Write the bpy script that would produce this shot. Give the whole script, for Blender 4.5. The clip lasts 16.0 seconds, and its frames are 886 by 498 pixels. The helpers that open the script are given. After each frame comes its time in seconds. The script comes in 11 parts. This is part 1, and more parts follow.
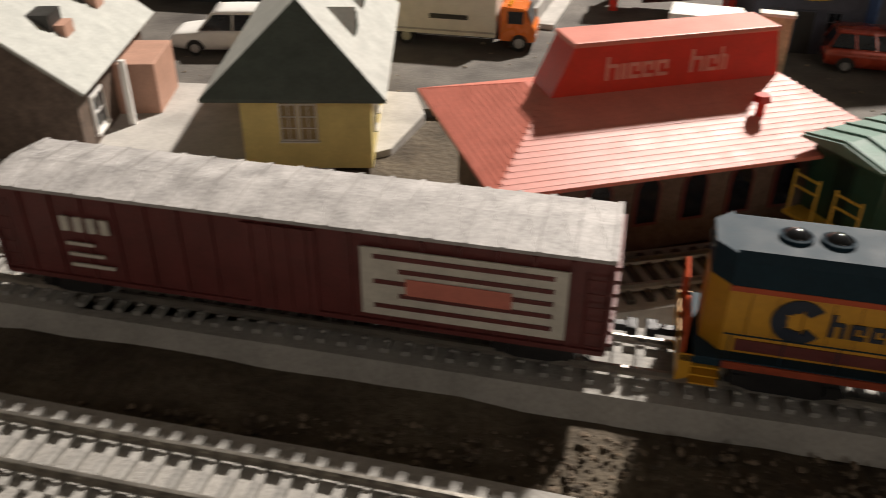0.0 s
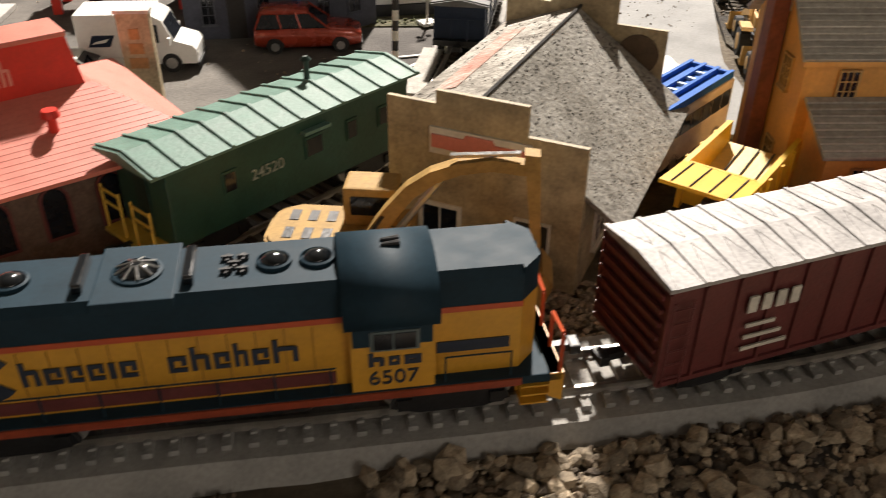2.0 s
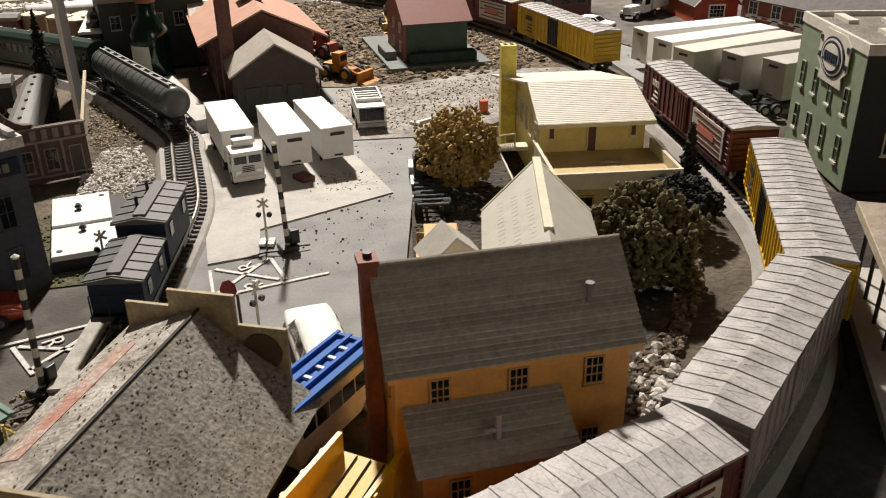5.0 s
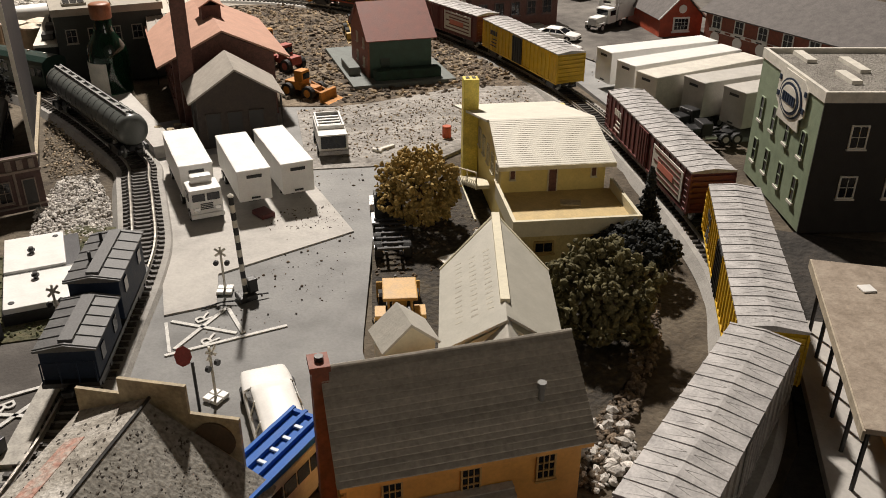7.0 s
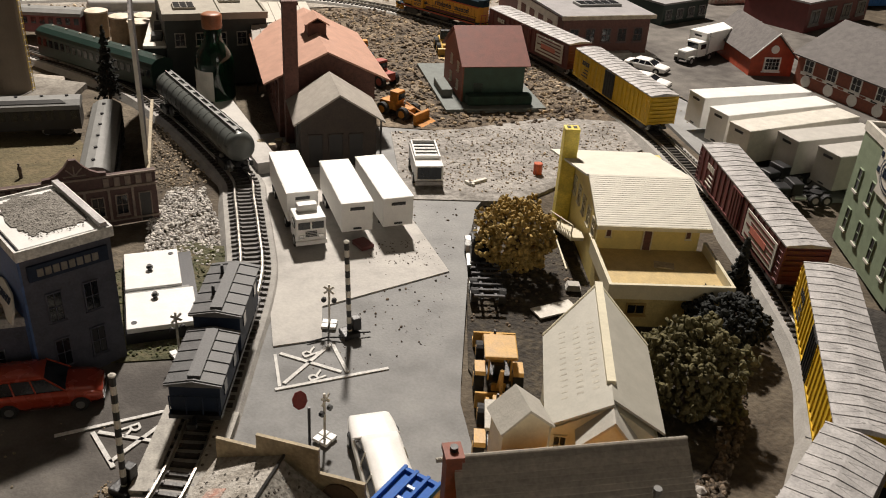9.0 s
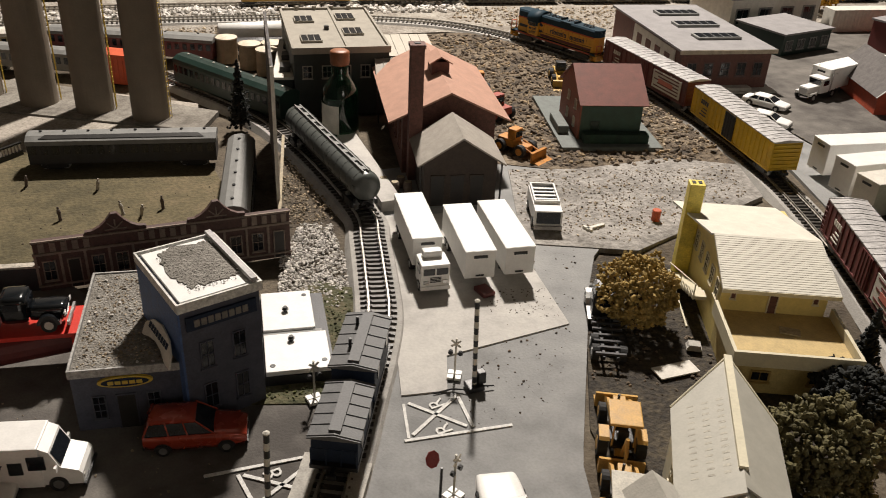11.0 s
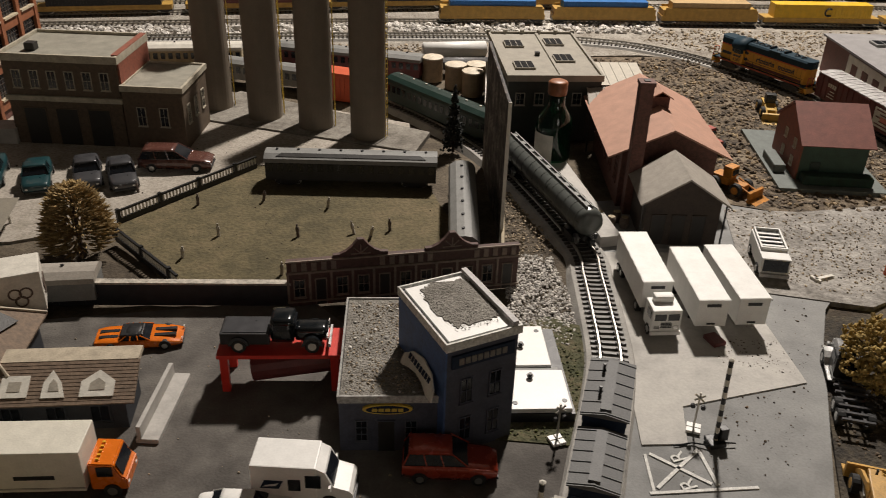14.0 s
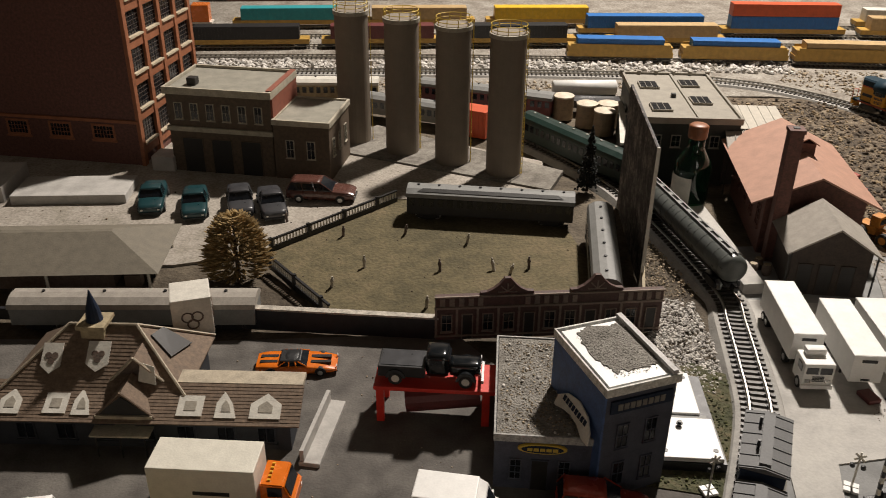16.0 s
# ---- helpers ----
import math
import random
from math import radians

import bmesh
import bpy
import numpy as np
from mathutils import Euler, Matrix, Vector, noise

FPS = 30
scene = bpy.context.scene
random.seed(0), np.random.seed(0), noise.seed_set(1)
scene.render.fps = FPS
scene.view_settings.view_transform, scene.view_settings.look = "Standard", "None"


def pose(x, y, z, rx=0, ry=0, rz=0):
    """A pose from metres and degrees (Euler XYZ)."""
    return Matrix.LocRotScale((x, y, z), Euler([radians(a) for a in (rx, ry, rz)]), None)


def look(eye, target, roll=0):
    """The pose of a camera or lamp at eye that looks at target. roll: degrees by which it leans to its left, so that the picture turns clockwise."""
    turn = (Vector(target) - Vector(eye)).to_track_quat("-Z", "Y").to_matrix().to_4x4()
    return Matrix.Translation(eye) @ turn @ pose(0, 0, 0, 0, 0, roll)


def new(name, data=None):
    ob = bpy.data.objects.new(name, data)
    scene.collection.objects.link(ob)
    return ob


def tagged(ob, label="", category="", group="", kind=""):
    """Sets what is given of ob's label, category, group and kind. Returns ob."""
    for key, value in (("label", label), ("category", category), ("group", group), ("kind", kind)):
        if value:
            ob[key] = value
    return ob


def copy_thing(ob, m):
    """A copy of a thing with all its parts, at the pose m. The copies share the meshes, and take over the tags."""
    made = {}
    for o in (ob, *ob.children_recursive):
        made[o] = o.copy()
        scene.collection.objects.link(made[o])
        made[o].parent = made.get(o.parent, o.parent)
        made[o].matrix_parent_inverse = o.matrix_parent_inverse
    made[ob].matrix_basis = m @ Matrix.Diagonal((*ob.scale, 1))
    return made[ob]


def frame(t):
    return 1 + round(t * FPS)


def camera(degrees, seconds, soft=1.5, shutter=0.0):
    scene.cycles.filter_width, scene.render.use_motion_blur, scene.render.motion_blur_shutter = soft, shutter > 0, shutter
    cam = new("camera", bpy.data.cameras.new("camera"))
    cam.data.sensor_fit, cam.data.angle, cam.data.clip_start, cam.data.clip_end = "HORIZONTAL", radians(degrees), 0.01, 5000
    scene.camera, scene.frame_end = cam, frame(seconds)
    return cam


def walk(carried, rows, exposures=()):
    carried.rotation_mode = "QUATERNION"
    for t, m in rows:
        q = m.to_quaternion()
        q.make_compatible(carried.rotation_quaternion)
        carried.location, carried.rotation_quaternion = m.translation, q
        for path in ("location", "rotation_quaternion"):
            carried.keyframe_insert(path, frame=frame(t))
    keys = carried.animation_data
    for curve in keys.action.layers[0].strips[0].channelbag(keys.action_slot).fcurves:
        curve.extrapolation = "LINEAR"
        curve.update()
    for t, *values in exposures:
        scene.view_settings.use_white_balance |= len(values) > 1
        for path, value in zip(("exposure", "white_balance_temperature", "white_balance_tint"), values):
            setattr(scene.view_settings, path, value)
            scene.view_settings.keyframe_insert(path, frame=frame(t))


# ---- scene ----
cam = camera(55.0, 16.0, soft=0.9, shutter=0.35)
PATH = [
    (0, (0.045, 0.003, 0.182), (-0.061, 1.696, -0.877), 0.4),
    (0.5, (0.087, 0.003, 0.181), (0.196, 1.705, -0.864), 1.5),
    (1, (0.115, 0.006, 0.182), (0.39, 1.671, -0.891), 1.4),
    (1.5, (0.151, 0.011, 0.181), (0.6, 1.634, -0.899), 1.4),
    (2, (0.191, 0.013, 0.183), (0.737, 1.597, -0.909), 0.5),
    (2.5, (0.217, 0.017, 0.192), (0.837, 1.59, -0.877), -0.2),
    (3, (0.247, 0.017, 0.2), (0.919, 1.574, -0.859), -1.1),
    (3.5, (0.262, 0.012, 0.212), (1.004, 1.552, -0.827), -1.4),
    (4, (0.266, 0.013, 0.223), (1.054, 1.56, -0.77), -1.1),
    (4.5, (0.282, 0.021, 0.234), (1.12, 1.572, -0.71), -0.7),
    (5, (0.3, 0.02, 0.25), (1.211, 1.57, -0.627), -0.9),
    (7.3, (0.317, 0.036, 0.301), (1.279, 1.525, -0.624), 0.4),
    (7.5, (0.31, 0.035, 0.308), (1.27, 1.527, -0.615), 0.7),
    (8, (0.3, 0.051, 0.315), (1.248, 1.555, -0.602), 2.2),
    (8.5, (0.289, 0.053, 0.325), (1.193, 1.57, -0.613), 2.9),
    (9, (0.283, 0.058, 0.344), (1.145, 1.584, -0.62), 3.8),
    (11.5, (0.249, 0.083, 0.393), (0.88, 1.711, -0.585), 2.6),
    (12, (0.238, 0.091, 0.4), (0.827, 1.731, -0.58), 2.5),
    (12.5, (0.217, 0.094, 0.408), (0.764, 1.744, -0.58), 2.6),
    (13, (0.206, 0.095, 0.415), (0.699, 1.762, -0.573), 2.5),
    (13.5, (0.19, 0.102, 0.415), (0.633, 1.782, -0.575), 2.5),
    (14, (0.175, 0.105, 0.418), (0.555, 1.801, -0.571), 1.9),
    (14.5, (0.159, 0.105, 0.426), (0.48, 1.817, -0.557), 1.5),
    (15, (0.147, 0.104, 0.428), (0.417, 1.838, -0.532), 1.0),
    (15.5, (0.135, 0.102, 0.431), (0.36, 1.85, -0.514), 0.9),
    (16, (0.127, 0.102, 0.435), (0.292, 1.86, -0.503), 0.7),
]
walk(cam, [(t, look(eye, target, roll)) for t, eye, target, roll in PATH],
     exposures=[(0, 0.65), (1, 0.72), (1.5, 0.9), (2, 1.1), (2.5, 1.12), (3.5, 0.98), (4.5, 0.58), (5, 0.35), (7.5, 0.1), (9, 0.15), (12, 0.0), (13, -0.16), (14, -0.28), (15.5, -0.22), (16, -0.1)])

# ---- light ----
world = bpy.data.worlds.new("room_air")
world.use_nodes = True
world.node_tree.nodes["Background"].inputs[0].default_value = (0.9, 0.85, 0.78, 1)
world.node_tree.nodes["Background"].inputs[1].default_value = 0.016
scene.world = world
scene.view_settings.exposure = 0.0


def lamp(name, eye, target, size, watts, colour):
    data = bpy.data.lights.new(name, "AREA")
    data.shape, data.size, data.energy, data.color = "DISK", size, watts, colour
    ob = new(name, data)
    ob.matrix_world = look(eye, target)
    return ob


lamp("ceiling_lamp_far", (1.15, 2.15, 2.05), (0.5, 0.7, 0.0), 0.16, 112, (1.0, 0.91, 0.82))
# Unseen fill lamp, added low in front to brighten the walls facing the camera.
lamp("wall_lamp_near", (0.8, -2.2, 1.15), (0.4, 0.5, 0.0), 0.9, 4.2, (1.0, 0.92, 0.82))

# ---- materials ----
MATS = {}


def pm(name, col, rough=0.6, metal=0.0, var=0.18, scale=120.0, bump=0.15, bscale=700.0, rnd=0.0, coat=0.0, isl=0.0, spec=0.5):
    """A painted, moulded or earthy surface: blotches, fine grain and a little relief."""
    if name in MATS:
        return MATS[name]
    m = bpy.data.materials.new(name)
    m.use_nodes = True
    nt = m.node_tree
    b = nt.nodes["Principled BSDF"]
    co = nt.nodes.new("ShaderNodeTexCoord")
    n1, n2 = nt.nodes.new("ShaderNodeTexNoise"), nt.nodes.new("ShaderNodeTexNoise")
    n1.inputs["Scale"].default_value, n1.inputs["Detail"].default_value = scale, 5
    n2.inputs["Scale"].default_value, n2.inputs["Detail"].default_value = bscale, 3
    for n in (n1, n2):
        nt.links.new(co.outputs["Object"], n.inputs["Vector"])
    add = nt.nodes.new("ShaderNodeMath")
    add.operation = "MULTIPLY_ADD"
    nt.links.new(n2.outputs["Fac"], add.inputs[0])
    add.inputs[1].default_value = 0.5
    half = nt.nodes.new("ShaderNodeMath")
    half.operation = "MULTIPLY"
    half.inputs[1].default_value = 0.75
    nt.links.new(n1.outputs["Fac"], half.inputs[0])
    nt.links.new(half.outputs[0], add.inputs[2])
    ramp = nt.nodes.new("ShaderNodeValToRGB")
    ramp.color_ramp.elements[0].position, ramp.color_ramp.elements[1].position = 0.42, 0.82
    lo = [max(0, c * (1 - 1.6 * var)) for c in col]
    hi = [min(1, c * (1 + 1.3 * var)) for c in col]
    ramp.color_ramp.elements[0].color, ramp.color_ramp.elements[1].color = (*lo, 1), (*hi, 1)
    nt.links.new(add.outputs[0], ramp.inputs[0])
    out = ramp.outputs[0]
    if rnd or isl:
        info = nt.nodes.new("ShaderNodeNewGeometry" if isl else "ShaderNodeObjectInfo")
        hsv = nt.nodes.new("ShaderNodeHueSaturation")
        mr = nt.nodes.new("ShaderNodeMapRange")
        mr.inputs[3].default_value, mr.inputs[4].default_value = 1 - (rnd or isl), 1 + (rnd or isl)
        nt.links.new(info.outputs["Random Per Island" if isl else "Random"], mr.inputs[0])
        nt.links.new(mr.outputs[0], hsv.inputs["Value"])
        nt.links.new(out, hsv.inputs["Color"])
        out = hsv.outputs[0]
    nt.links.new(out, b.inputs["Base Color"])
    rr = nt.nodes.new("ShaderNodeMapRange")
    rr.inputs[3].default_value, rr.inputs[4].default_value = max(0.02, rough - 0.1), min(1, rough + 0.12)
    nt.links.new(n1.outputs["Fac"], rr.inputs[0])
    nt.links.new(rr.outputs[0], b.inputs["Roughness"])
    b.inputs["Metallic"].default_value = metal
    b.inputs["Coat Weight"].default_value = coat
    b.inputs["Specular IOR Level"].default_value = spec
    if bump:
        bp = nt.nodes.new("ShaderNodeBump")
        bp.inputs["Strength"].default_value, bp.inputs["Distance"].default_value = bump, 0.0012
        nt.links.new(n2.outputs["Fac"], bp.inputs["Height"])
        nt.links.new(bp.outputs[0], b.inputs["Normal"])
    MATS[name] = m
    return m


def patchy(name, cols, scale=9.0, rough=0.9, bump=0.6, bscale=260.0, grit=0.55):
    """Scenic ground cover: two or three earth colours in patches, with grit."""
    m = bpy.data.materials.new(name)
    m.use_nodes = True
    nt = m.node_tree
    b = nt.nodes["Principled BSDF"]
    b.inputs["Roughness"].default_value = rough
    co = nt.nodes.new("ShaderNodeTexCoord")
    n1, n2, n3 = (nt.nodes.new("ShaderNodeTexNoise") for _ in range(3))
    for n, s, d in ((n1, scale, 6), (n2, bscale, 4), (n3, scale * 6, 4)):
        n.inputs["Scale"].default_value, n.inputs["Detail"].default_value = s, d
        nt.links.new(co.outputs["Object"], n.inputs["Vector"])
    ramp = nt.nodes.new("ShaderNodeValToRGB")
    els = ramp.color_ramp.elements
    els[0].position, els[1].position = 0.38, 0.64
    els[0].color, els[1].color = (*cols[0], 1), (*cols[-1], 1)
    if len(cols) > 2:
        e = els.new(0.5)
        e.color = (*cols[1], 1)
    mix = nt.nodes.new("ShaderNodeMath")
    mix.operation = "MULTIPLY_ADD"
    mix.inputs[1].default_value = 0.45
    nt.links.new(n3.outputs["Fac"], mix.inputs[0])
    sc = nt.nodes.new("ShaderNodeMath")
    sc.operation = "MULTIPLY"
    sc.inputs[1].default_value = 0.55
    nt.links.new(n1.outputs["Fac"], sc.inputs[0])
    nt.links.new(sc.outputs[0], mix.inputs[2])
    nt.links.new(mix.outputs[0], ramp.inputs[0])
    grain = nt.nodes.new("ShaderNodeMix")
    grain.data_type, grain.blend_type = "RGBA", "MULTIPLY"
    grain.inputs[0].default_value = grit
    r2 = nt.nodes.new("ShaderNodeValToRGB")
    r2.color_ramp.elements[0].position, r2.color_ramp.elements[1].position = 0.3, 0.62
    r2.color_ramp.elements[0].color = (0.35, 0.34, 0.33, 1)
    nt.links.new(n2.outputs["Fac"], r2.inputs[0])
    nt.links.new(ramp.outputs[0], grain.inputs[6])
    nt.links.new(r2.outputs[0], grain.inputs[7])
    nt.links.new(grain.outputs[2], b.inputs["Base Color"])
    bp = nt.nodes.new("ShaderNodeBump")
    bp.inputs["Strength"].default_value, bp.inputs["Distance"].default_value = bump, 0.003
    nt.links.new(n2.outputs["Fac"], bp.inputs["Height"])
    nt.links.new(bp.outputs[0], b.inputs["Normal"])
    MATS[name] = m
    return m


def glass_mat(name, col, rough=0.03, trans=1.0, ior=1.5):
    m = bpy.data.materials.new(name)
    m.use_nodes = True
    b = m.node_tree.nodes["Principled BSDF"]
    b.inputs["Base Color"].default_value = (*col, 1)
    b.inputs["Roughness"].default_value = rough
    b.inputs["Transmission Weight"].default_value = trans
    b.inputs["IOR"].default_value = ior
    return m


EARTH = patchy("earth", [(0.05, 0.036, 0.022), (0.1, 0.078, 0.052), (0.16, 0.13, 0.09)], 7)
DIRT = patchy("rocky_dirt", [(0.035, 0.026, 0.018), (0.13, 0.096, 0.062), (0.27, 0.215, 0.15)], 22, bump=0.9)
FIELD = patchy("field_turf", [(0.084, 0.069, 0.032), (0.128, 0.103, 0.05), (0.168, 0.129, 0.068)], 8, bump=0.5)
GRASS = patchy("fine_turf", [(0.05, 0.055, 0.02), (0.09, 0.085, 0.04), (0.14, 0.11, 0.06)], 40, bump=0.8)
BALLAST = patchy("ballast", [(0.2, 0.17, 0.14), (0.3, 0.27, 0.23), (0.42, 0.39, 0.34)], 25, bump=0.9)
ROAD = patchy("road_grey", [(0.175, 0.175, 0.17), (0.24, 0.24, 0.235), (0.29, 0.29, 0.28)], 6, rough=0.8, bump=0.1, bscale=500, grit=0.18)
ASPHALT = patchy("dark_asphalt", [(0.064, 0.056, 0.049), (0.115, 0.104, 0.092), (0.175, 0.16, 0.14)], 7, rough=0.85, bump=0.18, bscale=500, grit=0.25)
CONCRETE = patchy("pale_concrete", [(0.36, 0.345, 0.32), (0.46, 0.44, 0.41), (0.52, 0.5, 0.46)], 10, rough=0.85, bump=0.1, bscale=400, grit=0.15)
TANLOT = patchy("tan_concrete", [(0.3, 0.27, 0.22), (0.38, 0.34, 0.29), (0.45, 0.41, 0.35)], 9, rough=0.9, bump=0.2, bscale=300)
BED = pm("grey_roadbed", (0.34, 0.325, 0.3), 0.9, var=0.15, scale=60, bump=0.4)
TIE = pm("dark_tie", (0.05, 0.043, 0.037), 0.42, var=0.3, scale=300, rnd=0.25)
# Pale tie colour for the front tracks, with the glare on them painted in.
GLARETIE = pm("glare_grey_tie", (0.3, 0.29, 0.27), 0.8, var=0.2, scale=300, rnd=0.12)
RAIL = pm("nickel_rail", (0.5, 0.47, 0.42), 0.32, 0.9, var=0.12)
STEEL = pm("steel", (0.5, 0.5, 0.49), 0.35, 0.9, var=0.1)
BLACK = pm("black_plastic", (0.014, 0.014, 0.015), 0.42, var=0.25)
RUBBER = pm("rubber", (0.016, 0.016, 0.016), 0.75, var=0.2)
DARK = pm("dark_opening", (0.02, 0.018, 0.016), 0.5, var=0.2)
WHITE = pm("white_plastic", (0.78, 0.77, 0.74), 0.42, var=0.05, bump=0.03)
OFFWHITE = pm("off_white_paint", (0.62, 0.59, 0.52), 0.6, var=0.1)
CREAM = pm("cream_styrene", (0.6, 0.55, 0.4), 0.5, var=0.07, bump=0.05)
CREAMROOF = pm("pale_cream_roof", (0.416, 0.400, 0.344), 0.55, var=0.06, bump=0.05)
YELLOWWALL = pm("pale_yellow_wall", (0.68, 0.55, 0.2), 0.55, var=0.07, bump=0.05)
ORANGEWALL = pm("orange_yellow_wall", (0.72, 0.36, 0.085), 0.55, var=0.09, bump=0.06)
SHINGLE = pm("grey_shingle", (0.39, 0.355, 0.3), 0.75, var=0.14, scale=320, rnd=0.16)
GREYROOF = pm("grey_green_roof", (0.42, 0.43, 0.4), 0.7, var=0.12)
# Darker copy of the depot's roof green, with the hip ends' shade in it.
DARKROOF = pm("shaded_green_roof", (0.07, 0.09, 0.075), 0.6, var=0.15)
TARROOF = patchy("tar_gravel", [(0.19, 0.175, 0.15), (0.27, 0.25, 0.22), (0.34, 0.32, 0.28)], 60, bump=0.9, bscale=600)
GARAGEROOF = patchy("worn_tar_roof", [(0.2, 0.185, 0.155), (0.28, 0.265, 0.23), (0.33, 0.315, 0.28)], 34, bump=0.3, bscale=520, grit=0.85)
REDROOF = pm("red_plastic_roof", (0.6, 0.19, 0.14), 0.48, var=0.08, bump=0.06)
REDBOX = pm("bright_red_plastic", (0.62, 0.035, 0.02), 0.4, var=0.08, bump=0.04)
PALERED = pm("faded_white_on_red", (0.72, 0.3, 0.24), 0.5, var=0.1)
BROWNBRICK = pm("dark_brown_brick", (0.12, 0.085, 0.065), 0.7, var=0.25, scale=250)
REDBRICK = pm("red_brick_paint", (0.24, 0.075, 0.045), 0.65, var=0.2, scale=200)
MAROONBRICK = pm("maroon_brick", (0.13, 0.055, 0.042), 0.7, var=0.25, scale=260)
TERRACOTTA = pm("terracotta_roof", (0.44, 0.25, 0.18), 0.65, var=0.1, scale=80)
BROWNROOF = pm("brown_grey_roof", (0.33, 0.3, 0.26), 0.7, var=0.12, scale=120)
TANWALL = pm("tan_board", (0.37, 0.3, 0.185), 0.65, var=0.24, scale=140)
BLUEWALL = pm("weathered_blue_wall", (0.05, 0.1, 0.24), 0.55, var=0.2)
SLATEWALL = pm("slate_blue_grey_wall", (0.062, 0.066, 0.09), 0.65, var=0.2)
GREENWALL = pm("faded_green_wall", (0.22, 0.27, 0.18), 0.65, var=0.12)
SILO = pm("grey_brown_silo", (0.2, 0.165, 0.125), 0.75, var=0.08, scale=60)
LOCOBLUE = pm("dark_blue_enamel", (0.012, 0.032, 0.048), 0.6, var=0.12, bump=0.03, spec=0.2)
LOCOYELLOW = pm("chrome_yellow_enamel", (0.62, 0.31, 0.025), 0.42, var=0.07, bump=0.03)
LOCOORANGE = pm("vermilion_stripe", (0.5, 0.075, 0.02), 0.42, var=0.08, bump=0.03)
LETTER = pm("dark_blue_lettering", (0.018, 0.028, 0.05), 0.5, var=0.1, bump=0)
SHINYBLACK = pm("glossy_black", (0.01, 0.012, 0.014), 0.12, var=0.1, bump=0, coat=0.5)
BOXMAROON = pm("maroon_enamel", (0.13, 0.03, 0.028), 0.45, var=0.14)
PALEROOF = pm("galvanised_roof", (0.4, 0.385, 0.375), 0.62, 0.1, var=0.22, scale=90)
CABGREEN = pm("caboose_green", (0.02, 0.068, 0.048), 0.42, var=0.12)
CABROOF = pm("pale_green_roof", (0.13, 0.225, 0.185), 0.55, var=0.12, spec=0.3)
CABRAIL = pm("brass_yellow", (0.6, 0.42, 0.06), 0.45, var=0.1)
SAFETY = pm("machine_yellow", (0.75, 0.42, 0.02), 0.42, var=0.08, bump=0.04)
EXCAV = pm("tan_yellow_plastic", (0.38, 0.235, 0.075), 0.6, var=0.18, bump=0.05, spec=0.25)
ORANGE = pm("orange_enamel", (0.7, 0.16, 0.01), 0.25, var=0.06, bump=0, coat=0.5)
REDCAR = pm("metallic_red", (0.36, 0.045, 0.02), 0.25, 0.25, var=0.08, bump=0, coat=0.7)
TEAL = pm("teal_enamel", (0.011, 0.044, 0.05), 0.3, var=0.08, bump=0, coat=0.4)
GREYCAR = pm("dark_grey_enamel", (0.05, 0.05, 0.054), 0.3, var=0.08, bump=0, coat=0.4)
MAROONCAR = pm("brown_maroon_enamel", (0.1, 0.04, 0.03), 0.25, var=0.08, bump=0, coat=0.5)
BLUECAR = pm("bright_blue_plastic", (0.02, 0.12, 0.45), 0.6, var=0.06, bump=0.02, spec=0.2)
NAVY = pm("navy_plastic", (0.014, 0.024, 0.048), 0.6, var=0.15, spec=0.25)
YELCAR = pm("boxcar_yellow", (0.62, 0.4, 0.02), 0.45, var=0.12)
DKGREEN = pm("dark_green_enamel", (0.01, 0.028, 0.022), 0.35, var=0.12)
RED = pm("signal_red", (0.6, 0.03, 0.02), 0.4, var=0.08)
TANKER = pm("grey_tank_plastic", (0.1, 0.108, 0.1), 0.3, var=0.1, bump=0.03)
PASSGREY = pm("grey_coach_roof", (0.2, 0.2, 0.19), 0.55, var=0.1)
PASSDARK = pm("black_coach_side", (0.022, 0.022, 0.026), 0.45, var=0.2)
WINDARK = pm("dark_window", (0.012, 0.014, 0.018), 0.1, var=0.1, bump=0)
PAINTWHITE = pm("worn_road_paint", (0.6, 0.59, 0.56), 0.7, var=0.18, scale=300)
ROCK = pm("pale_rock", (0.33, 0.265, 0.185), 0.9, var=0.3, scale=300, bump=0.5, bscale=1500, isl=0.5)
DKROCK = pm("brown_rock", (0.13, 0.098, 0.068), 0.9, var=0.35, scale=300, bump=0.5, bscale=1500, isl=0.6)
WHITEROCK = pm("white_gravel", (0.55, 0.52, 0.48), 0.9, var=0.25, scale=300, bump=0.5, bscale=1500, isl=0.35)
BARK = pm("bark", (0.07, 0.045, 0.03), 0.9, var=0.3, scale=300)
LEAFGOLD = pm("golden_foam_leaf", (0.34, 0.235, 0.07), 0.85, var=0.35, scale=250, bump=0.4)
LEAFGREEN = pm("olive_foam_leaf", (0.12, 0.105, 0.045), 0.9, var=0.4, scale=250, bump=0.4)
LEAFDARK = pm("black_green_leaf", (0.018, 0.02, 0.018), 0.9, var=0.3, scale=250, bump=0.4)
BOTTLE = glass_mat("green_bottle_glass", (0.008, 0.045, 0.022), 0.04, 0.6)
CLEAR = glass_mat("clear_pane", (0.75, 0.78, 0.76), 0.02)
# Tone of the unseen room shell, chosen dark to hold back bounced light.
ROOMSHELL = pm("dim_room_shell", (0.22, 0.2, 0.175), 0.9, var=0.06, scale=4, bump=0.05)
WOODFLOOR = pm("room_floor", (0.2, 0.15, 0.1), 0.6, var=0.2, scale=6)


